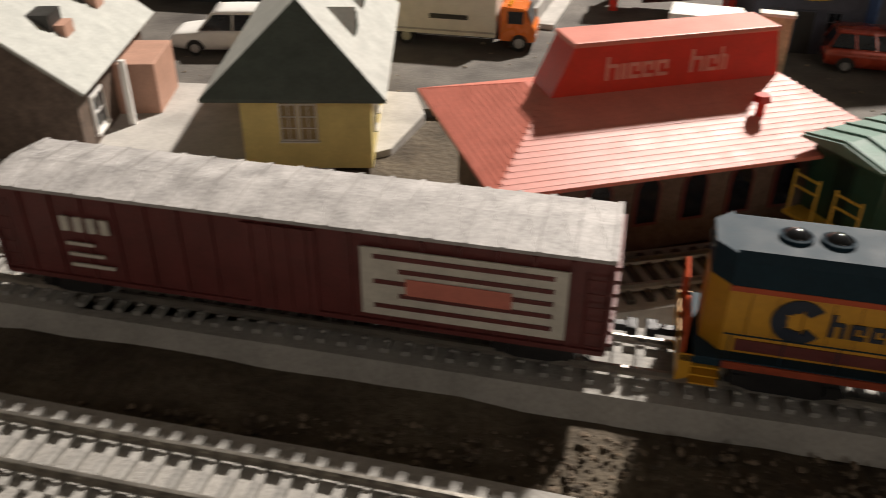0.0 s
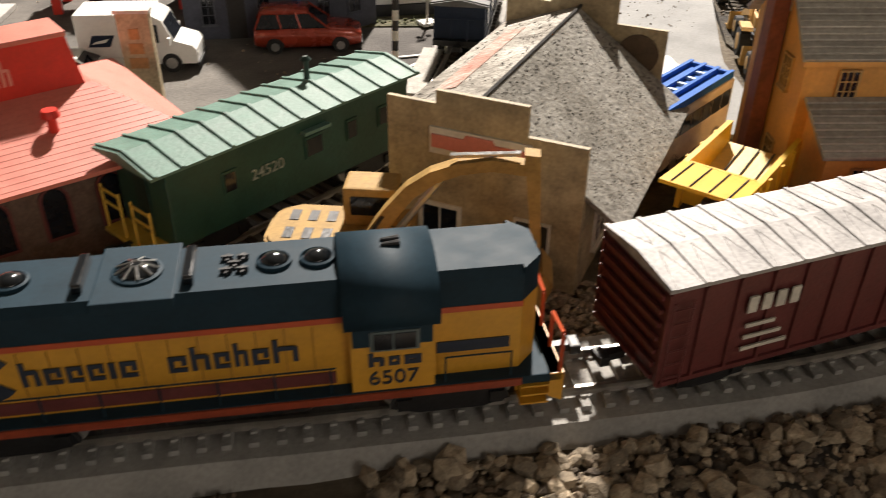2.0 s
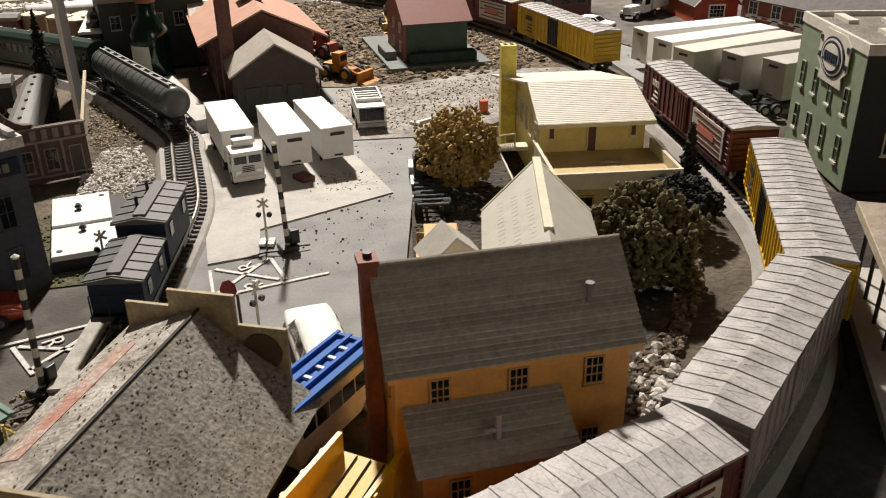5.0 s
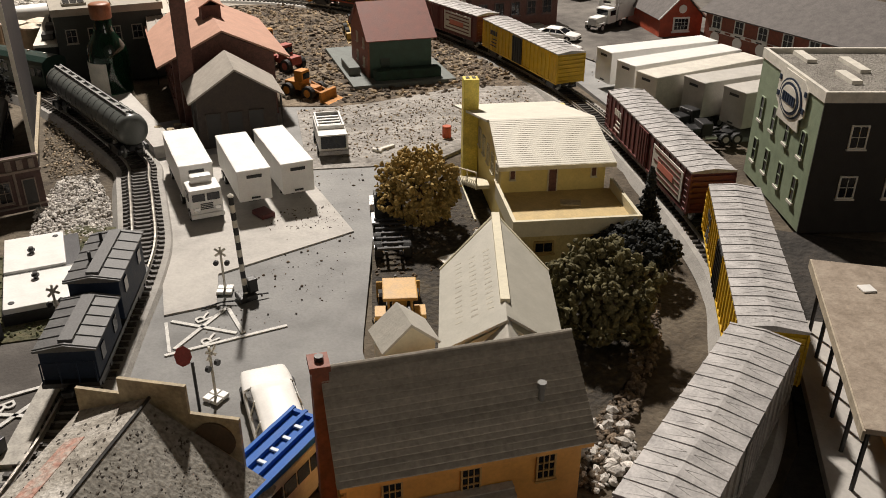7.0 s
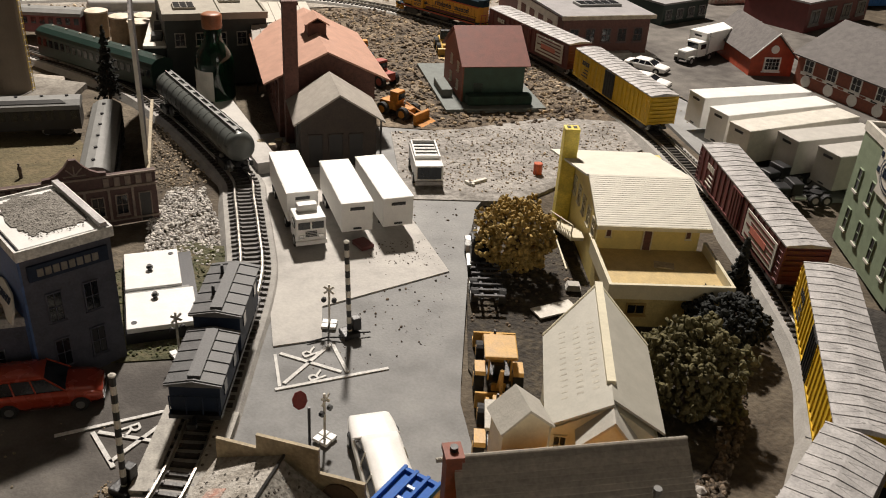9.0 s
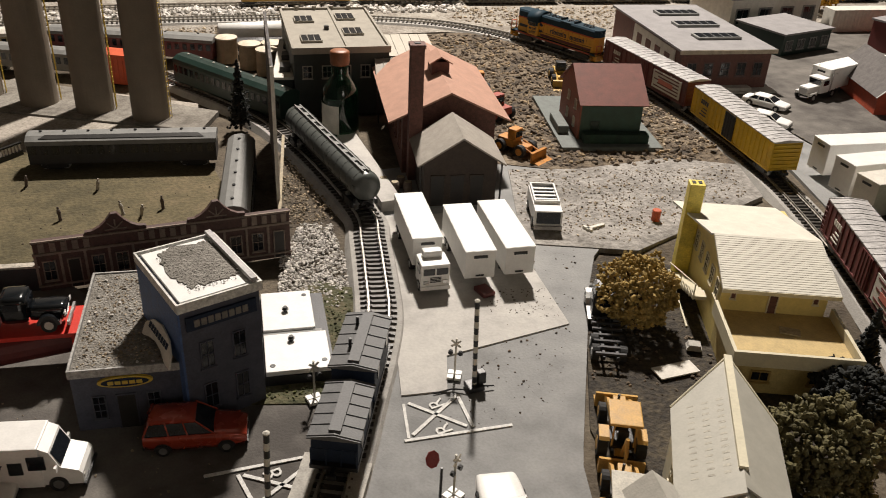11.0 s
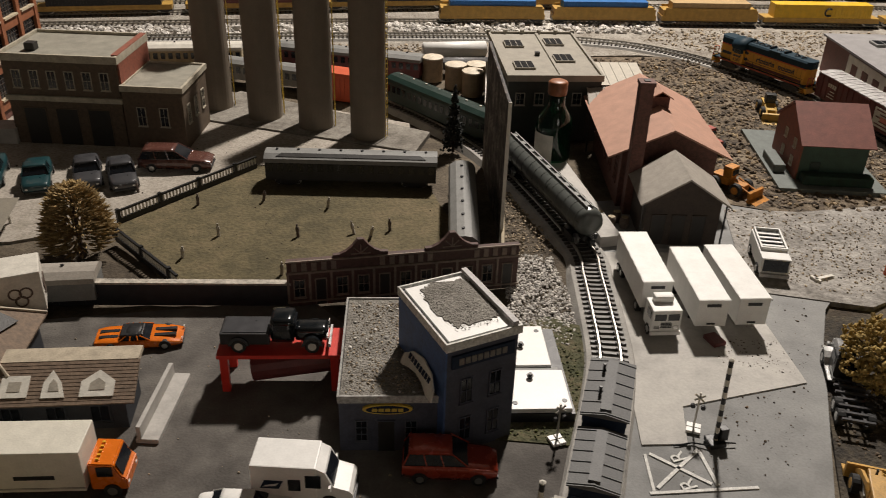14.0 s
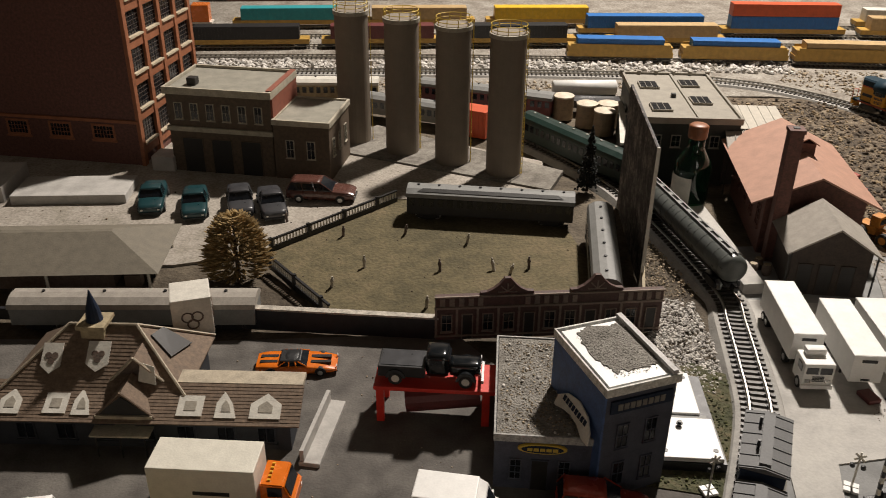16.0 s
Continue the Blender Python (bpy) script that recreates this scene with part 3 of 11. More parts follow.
def boxcar(m, L, side, roof, label, door, rib=0.0, W=0.034, H=0.046, poster=False, marks=None):
    ob = thing("boxcar", m, label, "railway car", "train")
    z0 = 0.0105
    box_part("body", -L / 2, L / 2, -W / 2, W / 2, z0, H - 0.003, side, ob, bev=0.0006)
    box_part("underframe", -L / 2 + 0.004, L / 2 - 0.004, -0.007, 0.007, 0.007, z0, BLACK, ob)
    bm = bmesh.new()
    prof = [(-W / 2 - 0.0008, H - 0.003), (W / 2 + 0.0008, H - 0.003), (W / 2 + 0.0008, H - 0.0018), (0, H), (-W / 2 - 0.0008, H - 0.0018)]
    prism(bm, prof, -L / 2 - 0.0006, L / 2 + 0.0006, "x")
    rf = part("roof", bm, roof, ob, "ribbed metal roof")
    n = int(L / 0.0105)
    for i in range(n + 1):
        x = -L / 2 + L * i / n
        bm = bmesh.new()
        prism(bm, [(-W / 2 - 0.001, H - 0.002), (W / 2 + 0.001, H - 0.002), (W / 2 + 0.001, H - 0.0014), (0, H + 0.0006), (-W / 2 - 0.001, H - 0.0014)], x - 0.0007, x + 0.0007, "x")
        part("roof_rib", bm, roof, rf)
    bm = bmesh.new()
    step = L / n
    for i in range(n):
        x = -L / 2 + step * i
        for t in (-1, 1):
            lo, hi = (t * (W / 2), H - 0.0019), (t * 0.0015, H - 0.0002)
            for a, b in (((x + step * 0.12, *lo), (x + step * 0.5, *hi)), ((x + step * 0.5, *hi), (x + step * 0.88, *lo))):
                rod(bm, a, b, 0.00022, n=4)
    tagged(part("roof_pressing", bm, roof, rf, "pressed diagonal roof creases"), kind="stuff")
    for s in (-1, 1):
        bm = bmesh.new()
        if rib:
            k = int(L / rib)
            for i in range(k + 1):
                x = -L / 2 + L * i / k
                if abs(x) > 0.013:
                    quad_box(bm, x - 0.0005, x + 0.0005, min(s * W / 2, s * (W / 2 + 0.0009)), max(s * W / 2, s * (W / 2 + 0.0009)), z0, H - 0.0035)
        quad_box(bm, -L / 2, L / 2, min(s * W / 2, s * (W / 2 + 0.001)), max(s * W / 2, s * (W / 2 + 0.001)), z0 - 0.0005, z0 + 0.0012)
        tagged(part("side_ribbing", bm, side, ob), kind="stuff")
        bm = bmesh.new()
        a, b = sorted((s * (W / 2 + 0.0004), s * (W / 2 + 0.0014)))
        quad_box(bm, -0.012, 0.012, a, b, z0 + 0.001, H - 0.004)
        dr = part("sliding_door", bm, door, ob)
        for x in (-0.009, -0.003, 0.003, 0.009):
            a, b = sorted((s * (W / 2 + 0.0014), s * (W / 2 + 0.002)))
            box_part("door_rib", x - 0.0004, x + 0.0004, a, b, z0 + 0.001, H - 0.004, door, dr)
        if marks:
            a, b = sorted((s * (W / 2 + 0.001), s * (W / 2 + 0.0016)))
            for i in range(4):
                xx = s * L * 0.33 + (i - 1.5) * 0.0048
                box_part("lettering_bar", xx - 0.0015, xx + 0.0015, a, b, H * 0.66, H * 0.78, marks, ob, "plain lettering bar")
            for i in range(3):
                box_part("lettering_bar", s * L * 0.33 - 0.008, s * L * 0.33 + 0.008 - 0.003 * i, a, b, H * 0.36 + i * 0.0042, H * 0.36 + 0.0012 + i * 0.0042, marks, ob, "plain lettering bar")
        if poster:
            a, b = sorted((s * (W / 2 + 0.0010), s * (W / 2 + 0.0016)))
            p = box_part("poster_panel", *sorted((-s * L * 0.44, -s * L * 0.13)), a, b, z0 + 0.004, H - 0.007, OFFWHITE, ob, "cream printed panel")
            bm = bmesh.new()
            a, b = sorted((s * (W / 2 + 0.0016), s * (W / 2 + 0.0020)))
            for i in range(5):
                quad_box(bm, *sorted((-s * L * 0.42, -s * (L * 0.15 + 0.008 * (i % 2)))), a, b, z0 + 0.007 + 0.0045 * i, z0 + 0.0085 + 0.0045 * i)
            part("print", bm, BOXMAROON, p, "brown printed bars")
            bm = bmesh.new()
            a, b = sorted((s * (W / 2 + 0.0020), s * (W / 2 + 0.0023)))
            quad_box(bm, *sorted((-s * L * 0.36, -s * L * 0.2)), a, b, z0 + 0.013, z0 + 0.019, 0.0001)
            part("emblem", bm, REDROOF, p, "red emblem bar")
    for s in (-1, 1):
        bm = bmesh.new()
        for i in range(7):
            z = z0 + 0.002 + (H - z0 - 0.008) * i / 6
            x = s * (L / 2 + 0.0006)
            quad_box(bm, min(x, x + s * 0.0012), max(x, x + s * 0.0012), -W / 2 + 0.001, W / 2 - 0.001, z, z + 0.0013)
        tagged(part("end_ribbing", bm, side, ob), kind="stuff")
        x = s * (L / 2 - 0.004)
        for t in (-1, 1):
            ladder = bmesh.new()
            for i in range(6):
                rod(ladder, (x - 0.003, t * (W / 2 + 0.0015), z0 + 0.003 + i * 0.0048), (x + 0.003, t * (W / 2 + 0.0015), z0 + 0.003 + i * 0.0048), 0.0003, n=5)
            for o in (-0.003, 0.003):
                rod(ladder, (x + o, t * (W / 2 + 0.0015), z0), (x + o, t * (W / 2 + 0.0015), H - 0.006), 0.0003, n=5)
            part("ladder", ladder, side, ob)
        bogie(ob, s * (L / 2 - 0.022))
        coupler(ob, s * L / 2, s)
    return ob


def letters(parent, mat, spec, x, y, z, h, label="plain lettering shape"):
    """Word shapes as plain strokes: each a small hollow block, tall ones with a stem; every block is a part."""
    for tall, w in spec:
        hh, t = h * 0.68, min(0.0014, w * 0.34)
        if w < 0.0022:
            pts = [(x, z), (x + w, z), (x + w, z + hh), (x, z + hh)]
        elif tall:
            pts = [(x, z), (x + t, z), (x + t, z + hh - t), (x + w - t, z + hh - t), (x + w - t, z), (x + w, z), (x + w, z + hh - t * 0.5), (x + w - t * 0.5, z + hh), (x + t, z + hh), (x + t, z + h), (x, z + h)]
        else:
            pts = [(x, z), (x + w, z), (x + w, z + t), (x + t, z + t), (x + t, z + hh - t), (x + w - t, z + hh - t), (x + w - t, z + hh * 0.42), (x + w, z + hh * 0.42), (x + w, z + hh), (x, z + hh)]
        bm = bmesh.new()
        prism(bm, pts, y - 0.0003, y)
        part("letter_shape", bm, mat, parent, label)
        x += w + 0.0011


def road_switcher(m):
    """The high-hood diesel; its cab end points along +x and the lettered flank along -y."""
    ob = thing("diesel_locomotive", m, "yellow and dark blue diesel locomotive with vermilion stripe", "locomotive", "train")
    L, W = 0.178, 0.034
    hw = 0.0125
    # frame and walkway
    bm = bmesh.new()
    quad_box(bm, -L / 2, L / 2, -W / 2, W / 2, 0.0115, 0.0145, 0.0004)
    part("walkway", bm, LOCOBLUE, ob)
    for s in (-1, 1):
        a, b = sorted((s * W / 2, s * (W / 2 + 0.0006)))
        box_part("sill_stripe", -L / 2 + 0.012, L / 2 - 0.012, a, b, 0.0118, 0.0142, pm("dull_vermilion", (0.28, 0.045, 0.015), 0.5), ob, "dull vermilion sill stripe")
    box_part("fuel_tank", -0.02, 0.02, -0.011, 0.011, 0.0035, 0.0115, BLACK, ob, bev=0.002)
    for s in (-1, 1):
        b = bogie(ob, s * 0.058, wb=0.026)
        bm = bmesh.new()
        prism(bm, [(s * L / 2, 0.0145), (s * (L / 2 - 0.004), 0.0145), (s * (L / 2 - 0.004), 0.006), (s * L / 2, 0.004)], -W / 2, W / 2)
        part("pilot", bm, LOCOYELLOW, ob, "yellow end plate with steps")
        for t in (-1, 1):
            bm = bmesh.new()
            for k in range(3):
                quad_box(bm, s * (L / 2 - 0.008) - 0.004, s * (L / 2 - 0.008) + 0.004, t * 0.0145 - 0.003, t * 0.0145 + 0.003, 0.004 + k * 0.0032, 0.0046 + k * 0.0032)
            quad_box(bm, s * (L / 2 - 0.008) - 0.0042, s * (L / 2 - 0.008) + 0.0042, t * 0.0112 - 0.0004, t * 0.0112 + 0.0004, 0.004, 0.0115)
            part("step_ladder", bm, LOCOYELLOW, ob)
        coupler(ob, s * L / 2, s)
        rods = []
        for t in (-1, 1):
            rods += [((s * (L / 2 - 0.001), t * 0.016, 0.0145), (s * (L / 2 - 0.001), t * 0.016, 0.028)), ((s * (L / 2 - 0.001), t * 0.016, 0.028), (s * (L / 2 - 0.001), t * 0.005, 0.027)), ((s * (L / 2 - 0.001), t * 0.005, 0.027), (s * (L / 2 - 0.001), t * 0.005, 0.0145))]
        for k in (0, 3):
            rods_part("end_railing", rods[k:k + 3], 0.0006, LOCOORANGE, ob, "orange end handrail")
    # long hood, cab and short hood
    hx0, cx0, cx1, hx1 = -0.078, 0.031, 0.053, 0.077
    top, belt = 0.0485, 0.036

    def hood(name, x0, x1, z0, z1, mat, ww, bev=0.0):
        return box_part(name, x0, x1, -ww, ww, z0, z1, mat, ob, bev=bev)

    hood("long_hood", hx0, cx0, 0.0145, belt, LOCOYELLOW, hw)
    hood("short_hood", cx1, hx1, 0.0145, belt, LOCOYELLOW, hw)
    hood("hood_stripe", hx0 - 0.0002, cx0, belt, belt + 0.0018, LOCOORANGE, hw + 0.0002)
    hood("hood_stripe", cx1, hx1 + 0.0002, belt, belt + 0.0018, LOCOORANGE, hw + 0.0002)
    for nm, x0, x1 in (("long_hood_top", hx0, cx0), ("short_hood_top", cx1, hx1)):
        bm = bmesh.new()
        ext = [(-hw, belt + 0.0018), (hw, belt + 0.0018), (hw, top - 0.0025), (hw - 0.002, top), (-hw + 0.002, top), (-hw, top - 0.0025)]
        prism(bm, ext, x0, x1, "x")
        part(nm, bm, LOCOBLUE, ob, "dark blue hood top")
    for s, x in ((-1, hx0), (1, hx1)):
        bm = bmesh.new()
        for zz0, zz1 in ((belt + 0.0018, top),):
            prism(bm, [(x, -hw), (x + s * 0.0055, -hw + 0.006), (x + s * 0.0055, hw - 0.006), (x, hw)], zz0, zz1, "z")
        part("nose_top", bm, LOCOBLUE, ob)
        bm = bmesh.new()
        prism(bm, [(x, -hw), (x + s * 0.0055, -hw + 0.006), (x + s * 0.0055, hw - 0.006), (x, hw)], 0.0145, belt + 0.0018, "z")
        part("nose", bm, LOCOYELLOW, ob)
        bm = bmesh.new()
        for t in (-0.0022, 0.0022):
            rod(bm, (x + s * 0.0050, t, 0.0455), (x + s * 0.0066, t, 0.0455), 0.0016, n=12)
        part("headlight", bm, CLEAR, ob, "clear twin headlight", smooth=True)
    # cab with its round roof
    box_part("cab", cx0, cx1, -W / 2 + 0.0005, W / 2 - 0.0005, 0.0145, 0.0385, LOCOYELLOW, ob)
    bm = bmesh.new()
    arc = [((W / 2 + 0.0006) * math.cos(a), 0.0405 + 0.0115 * math.sin(a)) for a in [math.pi * k / 44 for k in range(45)]]
    prism(bm, [(W / 2 + 0.0006, 0.0365)] + arc + [(-W / 2 - 0.0006, 0.0365)], cx0 - 0.0015, cx1 + 0.0015, "x")
    cr = part("cab_roof", bm, LOCOBLUE, ob, "rounded dark blue cab roof")
    for f in cr.data.polygons:
        f.use_smooth = abs(f.normal.x) < 0.5
    for s in (-1, 1):
        a, b = sorted((s * (W / 2 - 0.0006), s * (W / 2 + 0.0002)))
        box_part("cab_side_top", cx0 + 0.0006, cx1 - 0.0006, a, b, 0.0305, 0.0366, LOCOBLUE, ob)
        a, b = sorted((s * (W / 2), s * (W / 2 + 0.0006)))
        f = box_part("cab_window", cx0 + 0.005, cx1 - 0.004, a, b, 0.029, 0.0355, pm("window_frame_grey", (0.1, 0.13, 0.13), 0.4), ob)
        a, b = sorted((s * (W / 2 + 0.0006), s * (W / 2 + 0.0009)))
        box_part("pane", cx0 + 0.006, cx0 + 0.0108, a, b, 0.0297, 0.0348, WINDARK, f)
        box_part("pane", cx0 + 0.0114, cx1 - 0.005, a, b, 0.0297, 0.0348, WINDARK, f)
        a, b = sorted((s * hw, s * (hw + 0.0004)))
        box_part("dark_band", hx0 + 0.004, cx0 - 0.004, a, b, 0.0155, 0.0195, BOXMAROON, ob, "dark louvre band")
        box_part("dark_band", cx1 + 0.001, hx1 - 0.003, a, b, 0.0225, 0.0262, LETTER, ob, "dark louvre band")
        bm = bmesh.new()
        for k in range(14):
            x = hx0 + 0.006 + k * 0.0072
            quad_box(bm, x, x + 0.0002, min(s * hw, s * (hw + 0.0003)), max(s * hw, s * (hw + 0.0003)), 0.0197, belt - 0.0005)
        part("door_seam", bm, pm("seam", (0.3, 0.14, 0.012), 0.5), ob)
        a, b = sorted((s * (hw + 0.001), s * (hw + 0.0014)))
        segs = [((hx0 + 0.002 + k * 0.0145, s * (W / 2 - 0.0012), 0.0145), (hx0 + 0.002 + k * 0.0145, s * (W / 2 - 0.0012), 0.0232)) for k in range(8)]
        segs.append(((hx0, s * (W / 2 - 0.0012), 0.0232), (cx0 - 0.004, s * (W / 2 - 0.0012), 0.0232)))
        segs += [((cx1 + 0.003 + k * 0.018, s * (W / 2 - 0.0012), 0.0145), (cx1 + 0.003 + k * 0.018, s * (W / 2 - 0.0012), 0.0232)) for k in range(2)]
        segs.append(((cx1 + 0.003, s * (W / 2 - 0.0012), 0.0232), (cx1 + 0.021, s * (W / 2 - 0.0012), 0.0232)))
        rods_part("handrail", segs, 0.00028, LOCOBLUE, ob, "thin dark handrail", 5)
        # flank lettering: a round emblem and two words as plain strokes
        bm = bmesh.new()
        y = s * (hw + 0.0003)
        k0 = -0.066 if s < 0 else 0.022
        cx, cz, n = k0 + 0.0075, 0.0283, 28
        rim = [(0.0074, math.radians(38 + 284 * k / n)) for k in range(n + 1)] + [(0.0032 + 0.0014 * (k % 7 == 3), math.radians(322 - 284 * k / n)) for k in range(n + 1)]
        prism(bm, [(cx - s * r * math.cos(a), cz + r * math.sin(a)) for r, a in rim], y - 0.00025, y + 0.00025)
        part("round_emblem", bm, LETTER, ob, "round dark blue emblem")
        ys = y + (0.0003 if s > 0 else 0.0)
        x0 = -0.0505 if s < 0 else -0.06
        letters(ob, LETTER, ((1, .0044), (0, .0042), (0, .004), (0, .004), (1, .0016), (0, .0042)), x0, ys, 0.0248, 0.0078)
        letters(ob, LETTER, ((0, .0046), (1, .0046), (0, .004), (1, .0034), (0, .0042), (1, .0064)), x0 + 0.0355, ys, 0.0248, 0.0078)
        yy = s * (W / 2 - 0.0005)
        ys = yy + (0.0003 if s > 0 else 0.0)
        letters(ob, LETTER, ((1, .0042), (0, .003), (0, .0046)), cx0 + 0.0045, ys, 0.0232, 0.0046)
        cu = bpy.data.curves.new("engine_number", "FONT")
        cu.body, cu.size, cu.extrude, cu.align_x = "6507", 0.0068, 0.0002, "CENTER"
        cu.materials.append(LETTER)
        o = new("engine_number", cu)
        o.parent = ob
        o.matrix_basis = pose((cx0 + cx1) / 2, s * (W / 2 - 0.0003), 0.0168, 90, 0, 0 if s < 0 else 180)
        tagged(o, "dark blue engine number 6507")
    # roof gear
    def fan(x, r, spokes):
        bm = bmesh.new()
        lathe(bm, [(r, top - 0.0004), (r, top + 0.001), (r * 0.86, top + 0.0013), (r * 0.84, top + 0.0006)], 22, x)
        f = part("roof_fan", bm, LOCOBLUE, ob)
        bm = bmesh.new()
        lathe(bm, [(r * 0.82, top + 0.0004), (r * 0.7, top + 0.0015), (r * 0.4, top + 0.0026), (r * 0.1, top + 0.003)], 20, x)
        part("fan_dome", bm, SHINYBLACK, f, "glossy black dome", smooth=True)
        if spokes:
            bm = bmesh.new()
            for k in range(9):
                a = 2 * math.pi * k / 9
                rod(bm, (x + r * 0.2 * math.cos(a), r * 0.2 * math.sin(a), top + 0.0032), (x + r * 0.84 * math.cos(a), r * 0.84 * math.sin(a), top + 0.0014), 0.0004, n=5)
            part("fan_grille", bm, STEEL, f)

    fan(-0.062, 0.0047, False)
    fan(-0.051, 0.0047, False)
    fan(-0.0205, 0.0064, True)
    fan(0.0135, 0.0046, False)
    fan(0.0245, 0.0046, False)
    box_part("fan_housing", -0.0305, -0.0105, -hw - 0.0006, hw + 0.0006, top - 0.003, top + 0.0004, LOCOBLUE, ob, bev=0.0004)
    for x in (-0.034, -0.0075):
        bm = bmesh.new()
        quad_box(bm, x - 0.0014, x + 0.0014, -0.0075, 0.0075, top, top + 0.003, 0.0007)
        part("exhaust_hood", bm, SHINYBLACK, ob)
    for dx, dy in ((0, -0.003), (0.004, -0.003), (0.002, 0.0), (0.0, 0.003), (0.004, 0.003)):
        bm = bmesh.new()
        quad_box(bm, dx, 0.003 + dx, dy - 0.0004, dy + 0.0004, top, top + 0.0014)
        quad_box(bm, 0.0012 + dx, 0.002 + dx, dy - 0.0016, dy + 0.0016, top, top + 0.001)
        part("lifting_lug", bm, BLACK, ob)
    bm = bmesh.new()
    for t in (-0.0012, 0.0012):
        rod(bm, (0.041, t, 0.0522), (0.046, t, 0.0524), 0.0005, 0.001, n=8)
    part("horn", bm, BLACK, ob)
    return ob


STRETCH = Matrix.Diagonal((1.03, 1.0, 1.0, 1))
GREYSIDE = pm("weathered_grey_side", (0.36, 0.34, 0.32), 0.5, var=0.15)
road_switcher(on_track(MAIN, (0.196, 0.2075), 0.178) @ STRETCH)
MAROONCAR_LABEL = "maroon ribbed boxcar with a cream printed panel"
for at in ((-0.017, 0.242), (0.409, 0.180), (0.850, 0.512), (0.975, 1.052)):
    boxcar(on_track(MAIN, at, 0.205), 0.205, BOXMAROON, PALEROOF, MAROONCAR_LABEL, BOXMAROON, rib=0.011, poster=True, marks=OFFWHITE)
for at in ((0.733, 0.320), (0.956, 0.835)):
    boxcar(on_track(MAIN, at, 0.19), 0.19, YELCAR, PALEROOF, "yellow boxcar with a black sliding door and grey roof", BLACK, rib=0.009, marks=BLACK)
boxcar(on_track(MAIN, (0.588, 0.223), 0.15), 0.15, GREYSIDE, PALEROOF, "weathered pale grey covered boxcar on the curve", PALEROOF, rib=0.012)
road_switcher(on_track(MAIN, (0.935, 1.262), 0.178) @ STRETCH)


def caboose(m):
    ob = thing("caboose", m, "green bay caboose with pale ribbed roof and brass end rails", "railway car", "sidings")
    L, W, H = 0.118, 0.033, 0.045
    box_part("body", -L / 2, L / 2, -W / 2, W / 2, 0.0105, H - 0.004, CABGREEN, ob, bev=0.0005)
    box_part("underframe", -L / 2 - 0.008, L / 2 + 0.008, -W / 2 + 0.003, W / 2 - 0.003, 0.0085, 0.0105, BLACK, ob)
    bm = bmesh.new()
    prism(bm, [(-W / 2 - 0.002, H - 0.0045), (W / 2 + 0.002, H - 0.0045), (W / 2 + 0.002, H - 0.0035), (0, H), (-W / 2 - 0.002, H - 0.0035)], -L / 2 - 0.006, L / 2 + 0.006, "x")
    rf = part("roof", bm, CABROOF, ob, "pale green ribbed roof")
    for i in range(13):
        x = -L / 2 - 0.004 + (L + 0.008) * i / 12
        bm = bmesh.new()
        prism(bm, [(-W / 2 - 0.0022, H - 0.0035), (W / 2 + 0.0022, H - 0.0035), (W / 2 + 0.0022, H - 0.0028), (0, H + 0.0009), (-W / 2 - 0.0022, H - 0.0028)], x - 0.0006, x + 0.0006, "x")
        part("roof_rib", bm, CABROOF, rf)
    bm = bmesh.new()
    rod(bm, (0.022, 0.004, H - 0.002), (0.022, 0.004, H + 0.008), 0.0013, n=10)
    rod(bm, (0.022, 0.004, H + 0.008), (0.022, 0.004, H + 0.0095), 0.0024, 0.001, n=10)
    part("chimney", bm, DKGREEN, ob)
    for s in (-1, 1):
        for x in (-0.034, 0.006, 0.026, 0.044):
            w = 0.0075 if x == 0.006 else 0.0045
            a, b = sorted((s * (W / 2 - 0.0002), s * (W / 2 + 0.0006)))
            f = box_part("window", x - w / 2 - 0.0008, x + w / 2 + 0.0008, a, b, 0.0235, 0.0325, CABGREEN, ob)
            a, b = sorted((s * (W / 2 + 0.0006), s * (W / 2 + 0.0008)))
            box_part("pane", x - w / 2, x + w / 2, a, b, 0.0245, 0.0315, WINDARK, f)
        a, b = sorted((s * W / 2, s * (W / 2 + 0.003)))
        box_part("awning", 0.0, 0.013, a, b, 0.0345, 0.0358, CABROOF, ob)
        cu = bpy.data.curves.new("car_number", "FONT")
        cu.body, cu.size, cu.extrude, cu.align_x = "24520", 0.0062, 0.0002, "CENTER"
        cu.materials.append(pm("dull_number", (0.3, 0.34, 0.3), 0.6))
        o = new("car_number", cu)
        o.parent = ob
        o.matrix_basis = pose(-0.017, s * (W / 2 + 0.0003), 0.0245, 90, 0, 0 if s < 0 else 180)
        tagged(o, "white car number 24520")
        x = s * (L / 2 + 0.0075)
        segs = []
        for t in (-1, 1):
            segs += [((x, t * 0.0155, 0.0105), (x, t * 0.0155, 0.0285)), ((x, t * 0.004, 0.0105), (x, t * 0.004, 0.0285)), ((x, t * 0.0155, 0.022), (x, t * 0.004, 0.022)), ((x, t * 0.0155, 0.027), (x, t * 0.004, 0.027))]
        for g in segs:
            rods_part("end_rail", [g], 0.0005, CABRAIL, ob, "brass-yellow end rail")
        box_part("end_door", min(s * L / 2, s * (L / 2 + 0.0006)), max(s * L / 2, s * (L / 2 + 0.0006)), -0.004, 0.004, 0.011, 0.036, DKGREEN, ob)
        box_part("platform", min(s * L / 2, s * (L / 2 + 0.009)), max(s * L / 2, s * (L / 2 + 0.009)), -W / 2, W / 2, 0.0095, 0.0108, CABRAIL, ob)
        bogie(ob, s * (L / 2 - 0.02))
        coupler(ob, s * (L / 2 + 0.008), s)


caboose(on_track(SIDING, (0.228, 0.323), 0.118))


